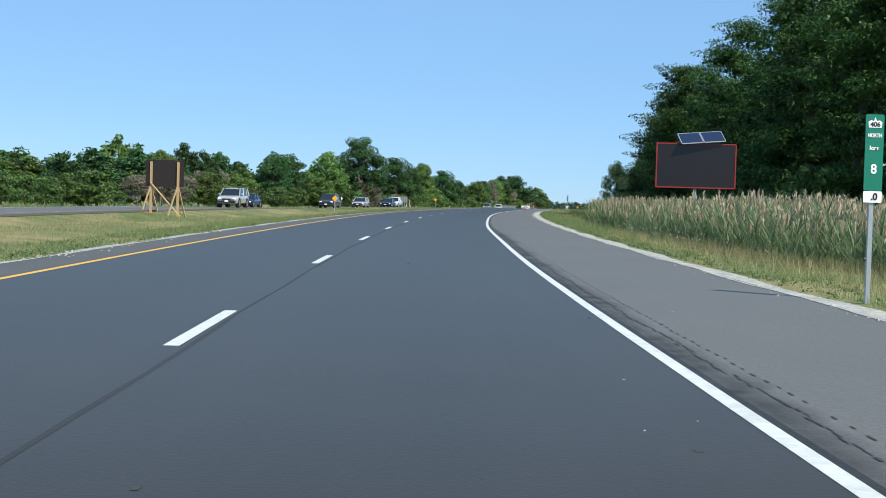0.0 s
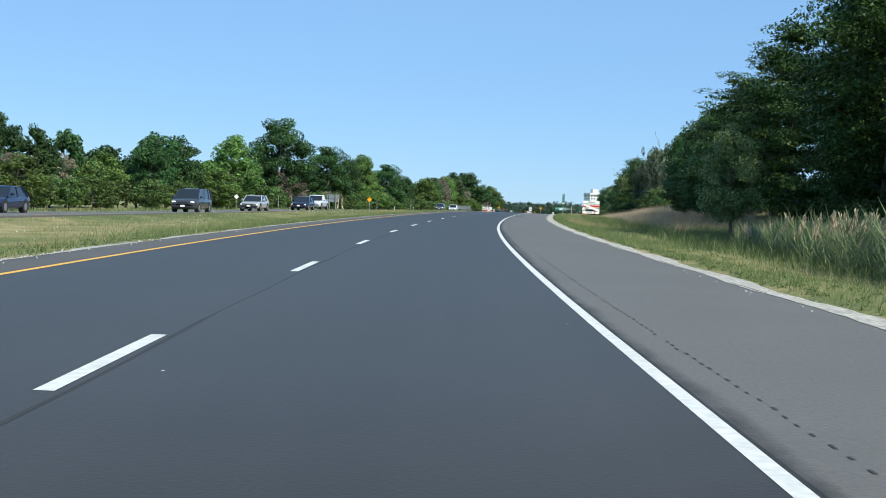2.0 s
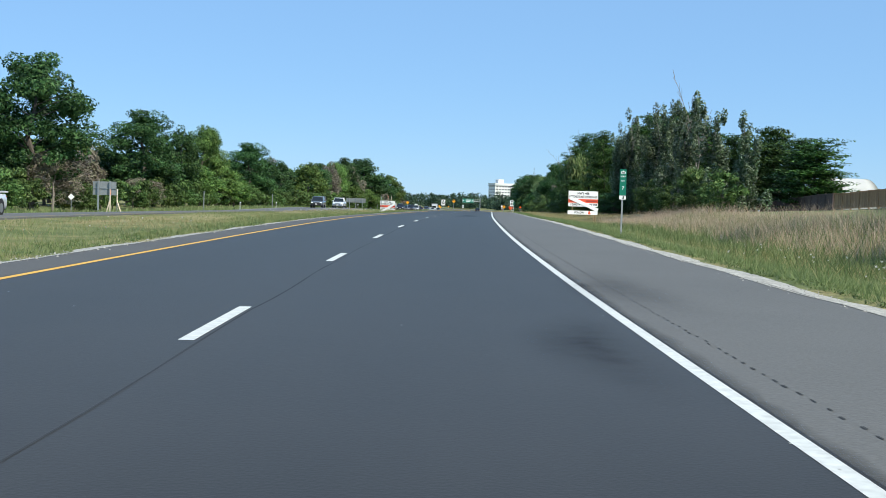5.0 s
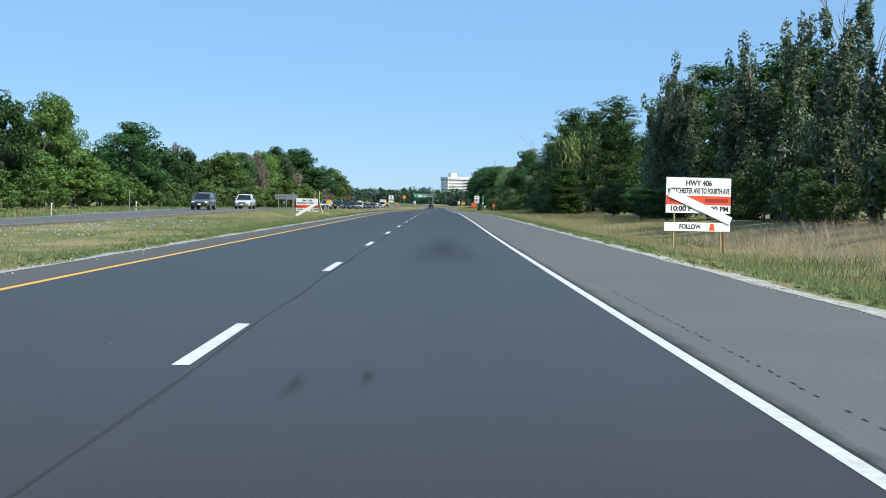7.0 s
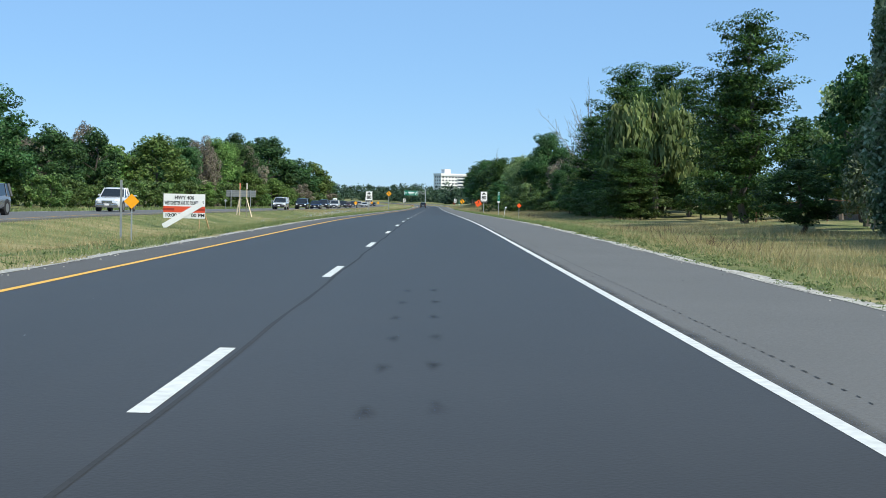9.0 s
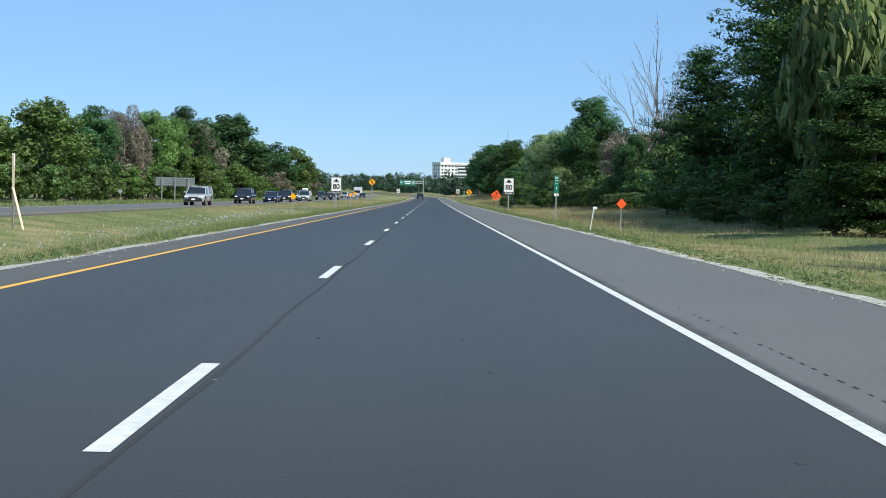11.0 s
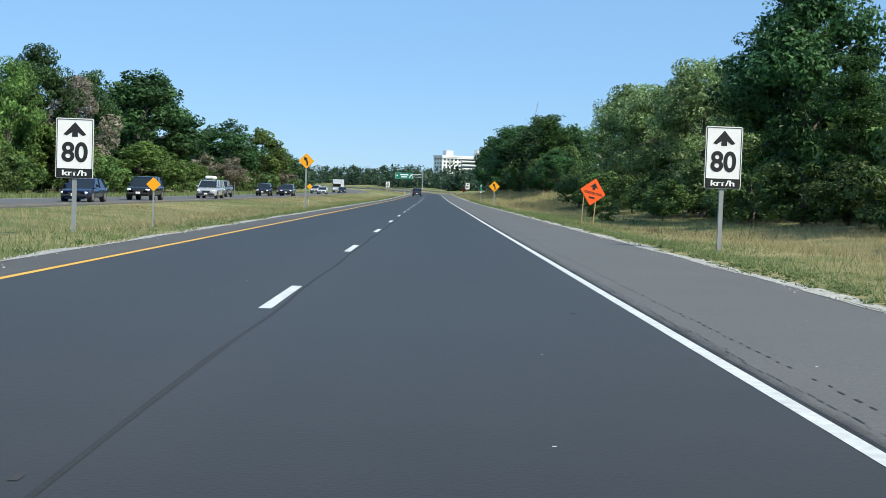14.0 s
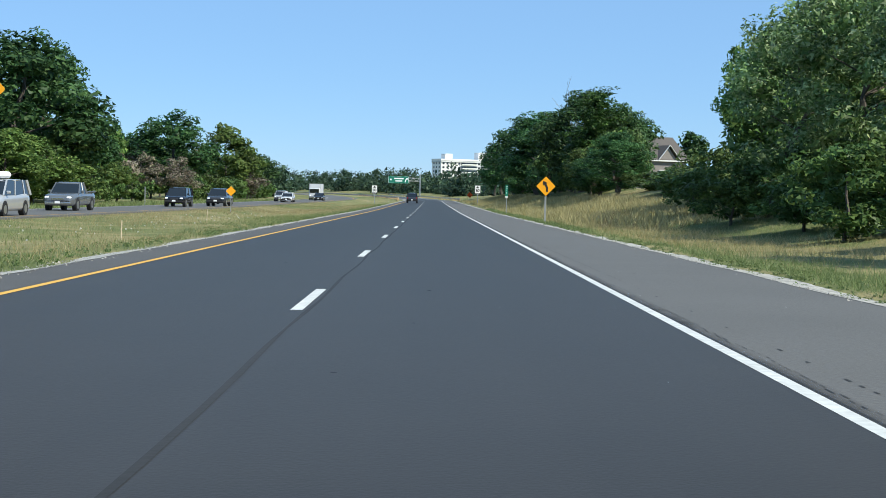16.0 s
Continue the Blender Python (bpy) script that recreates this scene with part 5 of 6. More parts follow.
def works_sign(s, u, top, half, tilt):
    """An orange roadworks diamond on two splayed stakes, tilted."""
    t = thing("roadworks_sign", "tilted orange roadworks diamond on two wooden stakes", "road sign", "roadworks signs", at(s, u, 0, 16))
    z = top - half
    bm = plate(diamond(half, 0.05), 0.006, -0.03)
    bmesh.ops.rotate(bm, verts=bm.verts, cent=(0, 0, 0), matrix=Matrix.Rotation(radians(tilt), 3, "Y"))
    bmesh.ops.translate(bm, verts=bm.verts, vec=(0, 0, z))
    part("panel", bm, ORANGE, t)
    k = half / 0.64
    turn = Matrix.Translation((0, 0, z)) @ Matrix.Rotation(radians(tilt), 4, "Y")
    bm = plate([(0, 0.42 * k), (0.2 * k, 0.2 * k), (0.07 * k, 0.22 * k), (0.06 * k, 0.1 * k), (-0.06 * k, 0.1 * k), (-0.07 * k, 0.22 * k), (-0.2 * k, 0.2 * k)], 0.004, -0.036)
    bmesh.ops.transform(bm, matrix=turn, verts=bm.verts)
    part("arrow", bm, BLACK_SIGN, t, "black arrow")
    text = words("CONSTRUCTION", 0.105 * k, BLACK_SIGN, t, 0, -0.034, -0.06 * k, width=0.92 * k)
    text.data.transform(turn)
    bar = boxes(((0.30 * k, 0.004, 0.08 * k), (0, -0.034, -0.27 * k), turn))
    part("text_bar", bar, BLACK_SIGN, t)
    for x0, x1 in ((-0.38, -0.42), (0.18, 0.05)):
        bm = bmesh.new()
        beam(bm, (x0 * k * 1.1, 0.02, z), (x1 * k * 1.2, 0.05, -0.3), 0.05, 0.04)
        part("stake", bm, LUMBER, t)
    return t


works_sign(496.6, 9.0, 2.2, 0.645, 12)
works_sign(768, 9.5, 2.2, 0.64, -4)


def closure_sign(s, u, flip=1.0, top=2.2, strip_low=True, w=2.62, turn=0.0):
    """A temporary board about a night closure, crossed out with a nailed white plank."""
    t = thing("closure_notice", "white and red temporary closure board crossed by a white plank", "road sign", "closure notices", at(s, u, 0, turn))
    h = 1.32
    part("board", boxes(((w, 0.018, h), (0, 0, top - h / 2)), bevel=0.004), WHITE_SIGN, t)
    part("red_band", boxes(((w, 0.004, 0.33), (0, -0.013, top - 0.84))), RED, t, "red band")
    words("HWY 406", 0.2, BLACK_SIGN, t, 0, -0.012, top - 0.21, width=1.04)
    words("WESTCHESTER AVE TO FOURTH AVE", 0.2, BLACK_SIGN, t, 0, -0.012, top - 0.50, width=w - 0.12)
    bars(t, DARK_RED, [(-0.85, top - 0.84, 0.62, 0.13), (0.28 * w, top - 0.84, 0.95, 0.13)], -0.017)
    words("10:00 P", 0.19, BLACK_SIGN, t, -0.27 * w, -0.012, top - 1.16, width=0.85)
    words("00 PM", 0.19, BLACK_SIGN, t, 0.33 * w, -0.012, top - 1.16, width=0.72)
    bm = bmesh.new()
    beam(bm, (-1.18 * flip * w / 2.62, -0.04, top - (0.58 if flip > 0 else 0.48)), (1.32 * flip * w / 2.62, -0.04, top - (1.60 if flip > 0 else 1.78)), 0.02, 0.30)
    part("crossing_plank", bm, WHITE_SIGN, t, "white plank nailed across")
    for x in (-0.36 * w, 0.37 * w):
        bm = bmesh.new()
        beam(bm, (x - 0.02, 0.05, -0.35), (x + (0.02 if x < 0 else -0.03), 0.05, top - 0.1), 0.09, 0.04)
        part("leg", bm, LUMBER, t)
    bm = bmesh.new()
    beam(bm, (0.98, 0.08, top - 0.7), (1.35, 0.5, -0.3), 0.09, 0.04)
    part("brace", bm, LUMBER, t)
    if strip_low:
        part("lower_strip", boxes(((2.66, 0.015, 0.33), (-0.02, -0.01, top - 1.83)), bevel=0.003), WHITE_SIGN, t, "white strip below")
        words("FOLLOW", 0.17, BLACK_SIGN, t, -0.32, -0.019, top - 1.83, width=0.86)
        part("marker", plate([(0.45, top - 1.96), (0.69, top - 1.96), (0.63, top - 1.70), (0.51, top - 1.70)], 0.004, -0.022), ORANGE, t, "orange detour marker")
        bm = bmesh.new()
        beam(bm, (-0.45, -0.06, 0.42), (1.0, -0.02, -0.1), 0.09, 0.04)
        part("ground_plank", bm, LUMBER, t)
    return t


closure_sign(269.0, 11.5, 1.0, 2.88, turn=14)
closure_sign(354, -11.9, -1.0, 1.87, False, 2.25)


def braced_panel(s, u, w, h, top):
    """The dark back of a plywood board on braced lumber posts."""
    t = thing("sign_back", "dark plywood sign back on braced lumber posts", "road sign", "", at(s, u))
    part("board", boxes(((w, 0.03, h), (0, 0.06, top - h / 2)), bevel=0.004), PLYWOOD_DARK, t)
    for x in (-0.82, 0.84):
        bm = bmesh.new()
        beam(bm, (x, 0, -0.35), (x, 0, top - 0.1), 0.14, 0.09)
        part("post", bm, LUMBER, t)
        bm = bmesh.new()
        beam(bm, (x - 0.03, -0.05, top - h - 0.05), (x - 0.42, -0.75, -0.15), 0.09, 0.05)
        part("brace", bm, LUMBER, t)
        bm = bmesh.new()
        beam(bm, (x + 0.02, 0.05, top - h - 0.1), (x + 0.32, 0.8, -0.3), 0.09, 0.05)
        part("brace", bm, LUMBER, t)
    bm = bmesh.new()
    beam(bm, (-0.86, -0.06, top - h + 0.25), (1.05, -0.25, -0.1), 0.11, 0.05)
    part("cross_brace", bm, LUMBER, t)
    for x in (-1.1, -0.75):
        part("sandbag", boxes(((0.42, 0.3, 0.16), (x, -0.55, 0.05)), bevel=0.05), ORANGE, t, "orange sandbag")
    return t


braced_panel(78.6, -16.0, 2.35, 1.6, 3.3)


def stake_frame(s, u, h):
    """Two tall stakes with braces and orange tops, left from a taken-down board."""
    t = thing("empty_sign_frame", "bare lumber stakes of a taken-down sign", "sign frame", "empty sign frames", at(s, u))
    for x in (-0.3, 0.3):
        bm = bmesh.new()
        beam(bm, (x, 0, -0.3), (x + 0.02, 0, h), 0.12, 0.06)
        part("stake", bm, PALE_LUMBER, t)
        bm = bmesh.new()
        beam(bm, (x, -0.03, h * 0.55), (x - 0.25 if x < 0 else x + 0.55, -0.4, -0.2), 0.10, 0.05)
        part("brace", bm, PALE_LUMBER, t)
        part("cap", boxes(((0.10, 0.06, 0.5), (x + 0.02, 0, h - 0.22))), RED if x < 0 else WHITE_SIGN, t)
    return t


stake_frame(268, -28.5, 2.0)
stake_frame(396, -14.9, 2.8)


def panel_back(s, u, w, h, top, posts, ribs, name_label, skew=0.0):
    """The bare metal back of a large sign, with ribs, on steel posts."""
    t = thing("sign_back", name_label, "road sign", "sign backs", at(s, u, 0, skew))
    part("panel", boxes(((w, 0.01, h), (0, 0.02, top - h / 2))), DULL_STEEL, t)
    for k in range(ribs):
        z = top - h * (k + 0.5) / ribs
        part("rib", boxes(((w, 0.05, 0.06), (0, -0.012, z))), STEEL, t)
    for k in range(posts):
        x = -w / 2 + w * (k + 0.5) / posts
        bm = bmesh.new()
        beam(bm, (x, -0.09, -0.35), (x, -0.09, top + 0.05), 0.14, 0.10)
        part("post", bm, STEEL, t)
    return t


panel_back(272, -30.5, 2.1, 1.2, 2.9, 2, 1, "grey metal back of a sign on two steel posts")
panel_back(531, -35.2, 5.6, 1.25, 3.6, 3, 4, "ribbed grey metal back of a large guide sign on three posts")


def stake(s, u, h):
    """A slim pale survey stake in the median."""
    t = thing("marker_stake", "slim pale marker stake standing in the dry grass", "stake", "marker stakes", at(s, u))
    bm = bmesh.new()
    beam(bm, (0, 0, -0.2), (0.02, 0, h), 0.04, 0.02)
    part("shaft", bm, PALE_LUMBER, t)
    return t


stake(536, -7.9, 0.6)
stake(560, -9.5, 0.7)


def delineator(s, u, h, lean=0.0, mat=WHITE_SIGN):
    t = thing("delineator_post", "slim white roadside delineator post with dark bands", "delineator", "delineator posts", at(s, u))
    bm = bmesh.new()
    beam(bm, (0, 0, -0.2), (lean, 0, h), 0.07, 0.035)
    part("stem", bm, mat, t)
    part("head", boxes(((0.17, 0.03, 0.10), (lean + 0.04, 0, h)), bevel=0.01), mat, t)
    for f in (0.35, 0.55):
        part("band", boxes(((0.075, 0.042, 0.05), (lean * f, 0, h * f))), BLACK_SIGN, t, "dark band")
    return t


delineator(397, 7.75, 0.9, 0.16)
delineator(318, -27.4, 0.9)
delineator(345, -27.4, 0.8)
for s, u, h in ((338.6, -11.6, 2.5), (344, -27.8, 2.0), (300, -27.9, 2.2), (225, -28, 1.9), (575, -28, 1.9), (630, -28, 1.9), (520, -28, 1.6)):
    t = thing("steel_post", "bare weathered steel post in the grass", "post", "bare posts", at(s, u))
    post(0.09, h, t, DULL_STEEL, y=0)


def message_board():
    """A solar-powered message board, switched off, its trailer deep in the reeds."""
    t = thing("message_board", "dark switched-off message board with a solar panel among reeds", "message board", "", at(67.3, 14.4))
    frame_red = material("dark_red_frame", (0.30, 0.02, 0.02), 0.5, grain=0.1, bump=0)
    face = material("black_display", (0.016, 0.010, 0.011), 0.25, grain=0.1, size=4, wide=0.2, wide_size=0.6, bump=0)
    cells = material("solar_cells", (0.012, 0.02, 0.06), 0.12, grain=0.1, bump=0)
    part("display", boxes(((3.98, 0.22, 2.22), (0, 0.05, 3.47)), bevel=0.02), face, t, "blank black display")
    bm = bmesh.new()
    for a, b in (((-2.01, 4.59), (2.01, 4.59)), ((-2.01, 2.35), (2.01, 2.35)), ((-2.01, 2.35), (-2.01, 4.59)), ((2.01, 2.35), (2.01, 4.59))):
        beam(bm, (a[0], -0.05, a[1]), (b[0], -0.05, b[1]), 0.06, 0.06)
    part("display_frame", bm, frame_red, t, "dark red frame")
    tilt = pose(0.25, 0.05, 4.92, 34, -5, 6)
    for x in (-0.58, 0.58):
        panel = part("solar_panel", boxes(((1.1, 0.95, 0.035), (x, 0, 0), tilt)), cells, t, "blue-black solar panel")
        bm = bmesh.new()
        for a, b in (((-0.55, -0.48), (0.55, -0.48)), ((-0.55, 0.48), (0.55, 0.48)), ((-0.55, -0.48), (-0.55, 0.48)), ((0.55, -0.48), (0.55, 0.48))):
            beam(bm, tilt @ Vector((x + a[0], a[1], 0.01)), tilt @ Vector((x + b[0], b[1], 0.01)), 0.035, 0.05)
        part("rim", bm, STEEL, panel)
    bm = bmesh.new()
    rod(bm, (0, 0.1, 0.4), (0, 0.1, 4.85), 0.09)
    part("mast", bm, DULL_STEEL, t)
    part("trailer_bed", boxes(((2.2, 1.5, 0.35), (0, 0.1, 0.55)), bevel=0.03), ORANGE, t, "orange trailer bed")
    for x in (-1.15, 1.15):
        bm = bmesh.new()
        rod(bm, (x - 0.09, 0.1, 0.28), (x + 0.09, 0.1, 0.28), 0.30, sides=18)
        part("wheel", bm, BLACK_SIGN, t)
    for x, y in ((-0.9, -0.55), (0.9, -0.55), (-0.9, 0.75), (0.9, 0.75)):
        bm = bmesh.new()
        rod(bm, (x, y, -0.15), (x, y, 0.5), 0.04)
        part("jack_leg", bm, STEEL, t)
    return t


message_board()


def overhead_sign():
    """A green guide sign held over the road by an arm from a tall mast."""
    t = thing("overhead_guide_sign", "green overhead guide sign hung from a steel mast", "road sign", "", at(927, 9.2, 0, 4))
    bm = bmesh.new()
    rod(bm, (0, 0, -0.3), (0, 0, 7.9), 0.26, 0.18, 12)
    part("mast", bm, STEEL, t)
    bm = bmesh.new()
    for z in (6.5, 5.5):
        rod(bm, (0, 0, z), (-10.8, 0, z), 0.09)
    for k in range(9):
        rod(bm, (-1.2 * k, 0, 5.5 if k % 2 else 6.5), (-1.2 * (k + 1), 0, 6.5 if k % 2 else 5.5), 0.05)
    part("arm", bm, STEEL, t)
    part("panel", plate(rounded(7.0, 2.4, 0.15, -7.4, 5.85), 0.05, -0.25), GREEN_SIGN, t)
    bm = bmesh.new()
    for a, b in (((-10.7, 6.92), (-4.1, 6.92)), ((-10.7, 4.78), (-4.1, 4.78)), ((-10.76, 4.85), (-10.76, 6.85)), ((-4.04, 4.85), (-4.04, 6.85))):
        beam(bm, (a[0], -0.262, a[1]), (b[0], -0.262, b[1]), 0.08, 0.02)
    part("border", bm, WHITE_SIGN, t)
    bars(t, WHITE_SIGN, [(-7.3, 6.25, 3.2, 0.42), (-7.3, 5.45, 2.4, 0.36), (-10.0, 5.9, 0.5, 0.5)], -0.256)
    part("arrow", plate([(x - 0.8, z - 0.9) for x, z in ((-4.5, 6.0), (-4.2, 6.0), (-4.0, 6.7), (-3.7, 6.95), (-3.55, 6.75), (-3.45, 7.4), (-4.05, 7.3), (-3.9, 7.12), (-4.3, 6.8))], 0.01, -0.262), WHITE_SIGN, t, "white turn arrow")
    return t


overhead_sign()


# ---- vehicles ----
GLASS_DARK = material("tinted_glass", (0.012, 0.015, 0.018), 0.06, grain=0.05, bump=0, spec=0.8)
TYRE = material("tyre_rubber", (0.018, 0.018, 0.019), 0.85, grain=0.2, bump=0.1)
RIM = material("alloy_rim", (0.45, 0.46, 0.47), 0.3, 0.8, grain=0.1, bump=0)
CHROME = material("chrome", (0.6, 0.6, 0.61), 0.15, 0.9, grain=0.05, bump=0)
LAMP_GLASS = material("headlight_glass", (0.75, 0.77, 0.78), 0.1, grain=0.05, bump=0, light=0.5)
TAIL_LAMP = material("tail_lamp", (0.35, 0.01, 0.01), 0.2, grain=0.05, bump=0)
DARK_TRIM = material("dark_trim", (0.02, 0.02, 0.022), 0.6, grain=0.1, bump=0)
PAINTS = {}


def paint(colour):
    if colour not in PAINTS:
        m = material("car_paint", colour, 0.25, 0.35, grain=0.03, size=3, bump=0)
        m.node_tree.nodes["Principled BSDF"].inputs["Coat Weight"].default_value = 0.6
        PAINTS[colour] = m
    return PAINTS[colour]


def loft(sections):
    """A closed skin through sections, each a ring of as many points."""
    bm = bmesh.new()
    rings = [[bm.verts.new(p) for p in ring] for ring in sections]
    n = len(rings[0])
    for a, b in zip(rings, rings[1:]):
        for k in range(n):
            bm.faces.new((a[k], a[(k + 1) % n], b[(k + 1) % n], b[k]))
    bm.faces.new(rings[0][::-1])
    bm.faces.new(rings[-1])
    bmesh.ops.recalc_face_normals(bm, faces=bm.faces)
    return bm


KINDS = {  # length, width, belt height, roof height, hood length share, cabin ends (share of length)
    "sedan": (4.6, 1.78, 0.92, 1.44, 0.27, 0.20, 0.88),
    "suv": (4.7, 1.86, 1.08, 1.74, 0.24, 0.17, 0.985),
    "van": (4.9, 1.92, 1.05, 1.76, 0.18, 0.10, 0.985),
    "pickup": (5.6, 1.96, 1.16, 1.84, 0.24, 0.20, 0.60),
}


def car(kind, colour, s, u, label, away=False, roof_box=False):
    """A car with its nose towards -y (away: turned round)."""
    length, width, belt, roof, hood, c0, c1 = KINDS[kind]
    t = thing({"sedan": "car", "suv": "suv", "van": "minivan", "pickup": "pickup_truck"}[kind], label, "car" if kind != "pickup" else "pickup truck", "vehicles on the highway")
    h, low = width / 2, 0.24 if kind in ("sedan", "van") else 0.34

    def ring(y, top, half, bottom):
        return [(-half * 0.94, y, bottom), (half * 0.94, y, bottom), (half, y, bottom + 0.16), (half, y, top - 0.22), (half * 0.93, y, top - 0.04), (half * 0.72, y, top), (-half * 0.72, y, top), (-half * 0.93, y, top - 0.04), (-half, y, top - 0.22), (-half, y, bottom + 0.16)]

    nose, tail = -length / 2, length / 2
    hood_z = belt - (0.10 if kind == "sedan" else 0.06)
    rear_z = belt + (0.04 if kind != "pickup" else -0.02)
    rows = [(nose, hood_z - 0.30, h * 0.70, low + 0.14), (nose + 0.06, hood_z - 0.19, h * 0.82, low + 0.05), (nose + 0.18, hood_z - 0.11, h * 0.92, low), (nose + 0.50, hood_z - 0.05, h * 0.985, low), (nose + hood * length, hood_z + 0.04, h, low), (nose + 0.55 * length, belt, h, low), (nose + 0.85 * length, rear_z, h, low), (tail - 0.30, rear_z - 0.01, h * 0.98, low), (tail - 0.10, rear_z - 0.06, h * 0.93, low), (tail, rear_z - 0.22, h * 0.84, low + 0.12)]
    shell = loft([ring(*r) for r in rows])
    bmesh.ops.bevel(shell, geom=shell.edges[:], offset=0.045, segments=2, affect="EDGES", clamp_overlap=True)
    part("body", shell, paint(colour), t, smooth=True)
    y0, y1 = nose + c0 * length + 0.08 * length, nose + c1 * length
    back = 0.10 if kind in ("suv", "van") else 0.30 if kind == "pickup" else 0.55
    front = 0.75 if kind != "van" else 0.95

    def cab(shrink, lift, inset=0.0):
        w0, w1 = h * 0.93 - inset, h * 0.76 - inset
        z0, z1 = belt - 0.07, roof - lift
        a0, a1, b0, b1 = y0 + inset, y0 + front, y1 - back, y1 - inset
        return [[(-w0, a0, z0), (w0, a0, z0), (w0, b1, z0), (-w0, b1, z0)], [(-w1, a1, z1), (w1, a1, z1), (w1, b0, z1), (-w1, b0, z1)]]

    part("cabin", loft(cab(0, 0.05, 0.03)), DARK_TRIM, t)
    low_ring, high_ring = cab(0, 0.05)
    for k, name in enumerate(("windscreen", "side_window", "rear_window", "side_window")):
        a, b, c, d = (Vector(q) for q in (low_ring[k], low_ring[(k + 1) % 4], high_ring[(k + 1) % 4], high_ring[k]))
        out = (b - a).cross(d - a).normalized() * 0.012
        part(name, loft([[p - out for p in (a, b, c, d)], [p + out for p in (a, b, c, d)]]), GLASS_DARK, t, "dark tinted glass")
    w1 = h * 0.76
    r0, r1 = y0 + front - 0.10, y1 - back + 0.08
    skin = []
    for f in (0.0, 0.06, 0.25, 0.55, 0.85, 0.96, 1.0):                      # the roof, arched both ways
        y, sink = r0 + (r1 - r0) * f, 0.075 * (2 * f - 1) ** 4
        half = (w1 + 0.03) * (1 - 0.06 * (2 * f - 1) ** 4)
        skin.append([(-half, y, roof - 0.085 - sink), (half, y, roof - 0.085 - sink), (half * 0.96, y, roof - 0.035 - sink), (half * 0.7, y, roof - 0.006 - sink), (-half * 0.7, y, roof - 0.006 - sink), (-half * 0.96, y, roof - 0.035 - sink)])
    part("roof", loft(skin), paint(colour), t, smooth=True)
    w0 = h * 0.93
    mids = [0.5] if kind == "pickup" else [0.42, 0.78] if kind != "sedan" else [0.5]
    for sx in (-1, 1):
        for bottom, top, wide in [((w0, y0), (w1, y0 + front), (0.07, 0.07)), ((w0, y1), (w1, y1 - back), (0.10, 0.16))] + [((w0 + 0.004, y0 + f * (y1 - y0)), (w1 + 0.004, (y0 + front) + f * (y1 - back - y0 - front)), (0.05, 0.09)) for f in mids]:
            bm = bmesh.new()
            beam(bm, (sx * bottom[0], bottom[1], belt - 0.07), (sx * top[0], top[1], roof - 0.05), *wide)
            part("pillar", bm, paint(colour), t)
    if kind == "pickup":
        bm = bmesh.new()
        box(bm, (width * 0.82, length * 0.33, 0.05), (0, tail - 0.19 * length, belt + 0.005))
        part("bed_cover", bm, DARK_TRIM, t, "dark cargo bed")
        for sx in (-1, 1):
            part("bed_rail", boxes(((0.09, length * 0.36, 0.10), (sx * h * 0.93, tail - 0.19 * length, belt + 0.05)), bevel=0.02), paint(colour), t)
    wheel_r = 0.33 if kind in ("sedan", "van") else 0.39
    for sx in (-1, 1):
        for y in (nose + 0.19 * length, tail - 0.20 * length):
            bm = bmesh.new()
            rod(bm, (sx * (h - 0.21), y, wheel_r), (sx * (h + 0.012), y, wheel_r), wheel_r, sides=20)
            tyre = part("wheel", bm, TYRE, t)
            arch = bmesh.new()
            rod(arch, (sx * (h - 0.25), y, wheel_r + 0.03), (sx * (h + 0.006), y, wheel_r + 0.03), wheel_r * 1.17, sides=20)
            part("wheel_arch", arch, DARK_TRIM, t)
            bm = bmesh.new()
            rod(bm, (sx * (h - 0.02), y, wheel_r), (sx * (h + 0.022), y, wheel_r), wheel_r * 0.64, sides=14)
            part("rim", bm, RIM, tyre)
    for sx in (-1, 1):
        part("headlight", boxes(((0.30, 0.22, 0.13), (sx * h * 0.70, nose + 0.11, hood_z - 0.24)), bevel=0.05), LAMP_GLASS, t)
        part("tail_lamp", boxes(((0.16, 0.10, 0.26), (sx * h * 0.80, tail - 0.05, rear_z - 0.26)), bevel=0.03), TAIL_LAMP, t)
        part("mirror", boxes(((0.20, 0.12, 0.15), (sx * (h + 0.07), y0 + 0.32, belt + 0.08)), bevel=0.04), paint(colour), t)
    part("grille", boxes(((h * 0.80, 0.08, 0.17), (0, nose + 0.02, hood_z - 0.33)), bevel=0.02), CHROME if kind == "pickup" else DARK_TRIM, t)
    part("bumper", boxes(((width * 0.84, 0.14, 0.16), (0, nose + 0.03, low + 0.16)), bevel=0.04), CHROME if kind == "pickup" else DARK_TRIM, t)
    part("rear_bumper", boxes(((width * 0.84, 0.14, 0.16), (0, tail - 0.03, low + 0.16)), bevel=0.04), DARK_TRIM, t)
    for y, sg in ((nose - 0.045, 1), (tail + 0.045, -1)):
        part("number_plate", boxes(((0.32, 0.012, 0.15), (0, y, low + 0.22))), WHITE_SIGN, t, "blank white plate")
    if roof_box:
        part("roof_box", boxes(((0.85, 1.7, 0.32), (0, 0.2, roof + 0.19)), bevel=0.1), WHITE_SIGN, t, "white roof box")
    x, y = lay(s, u)
    t.matrix_world = pose(float(x), float(y), float(road_z(s) + (far_z(s, u) if u < -12 else 0)), 0, 0, (180 if away else 0) - math.degrees(heading(s)))
    return t
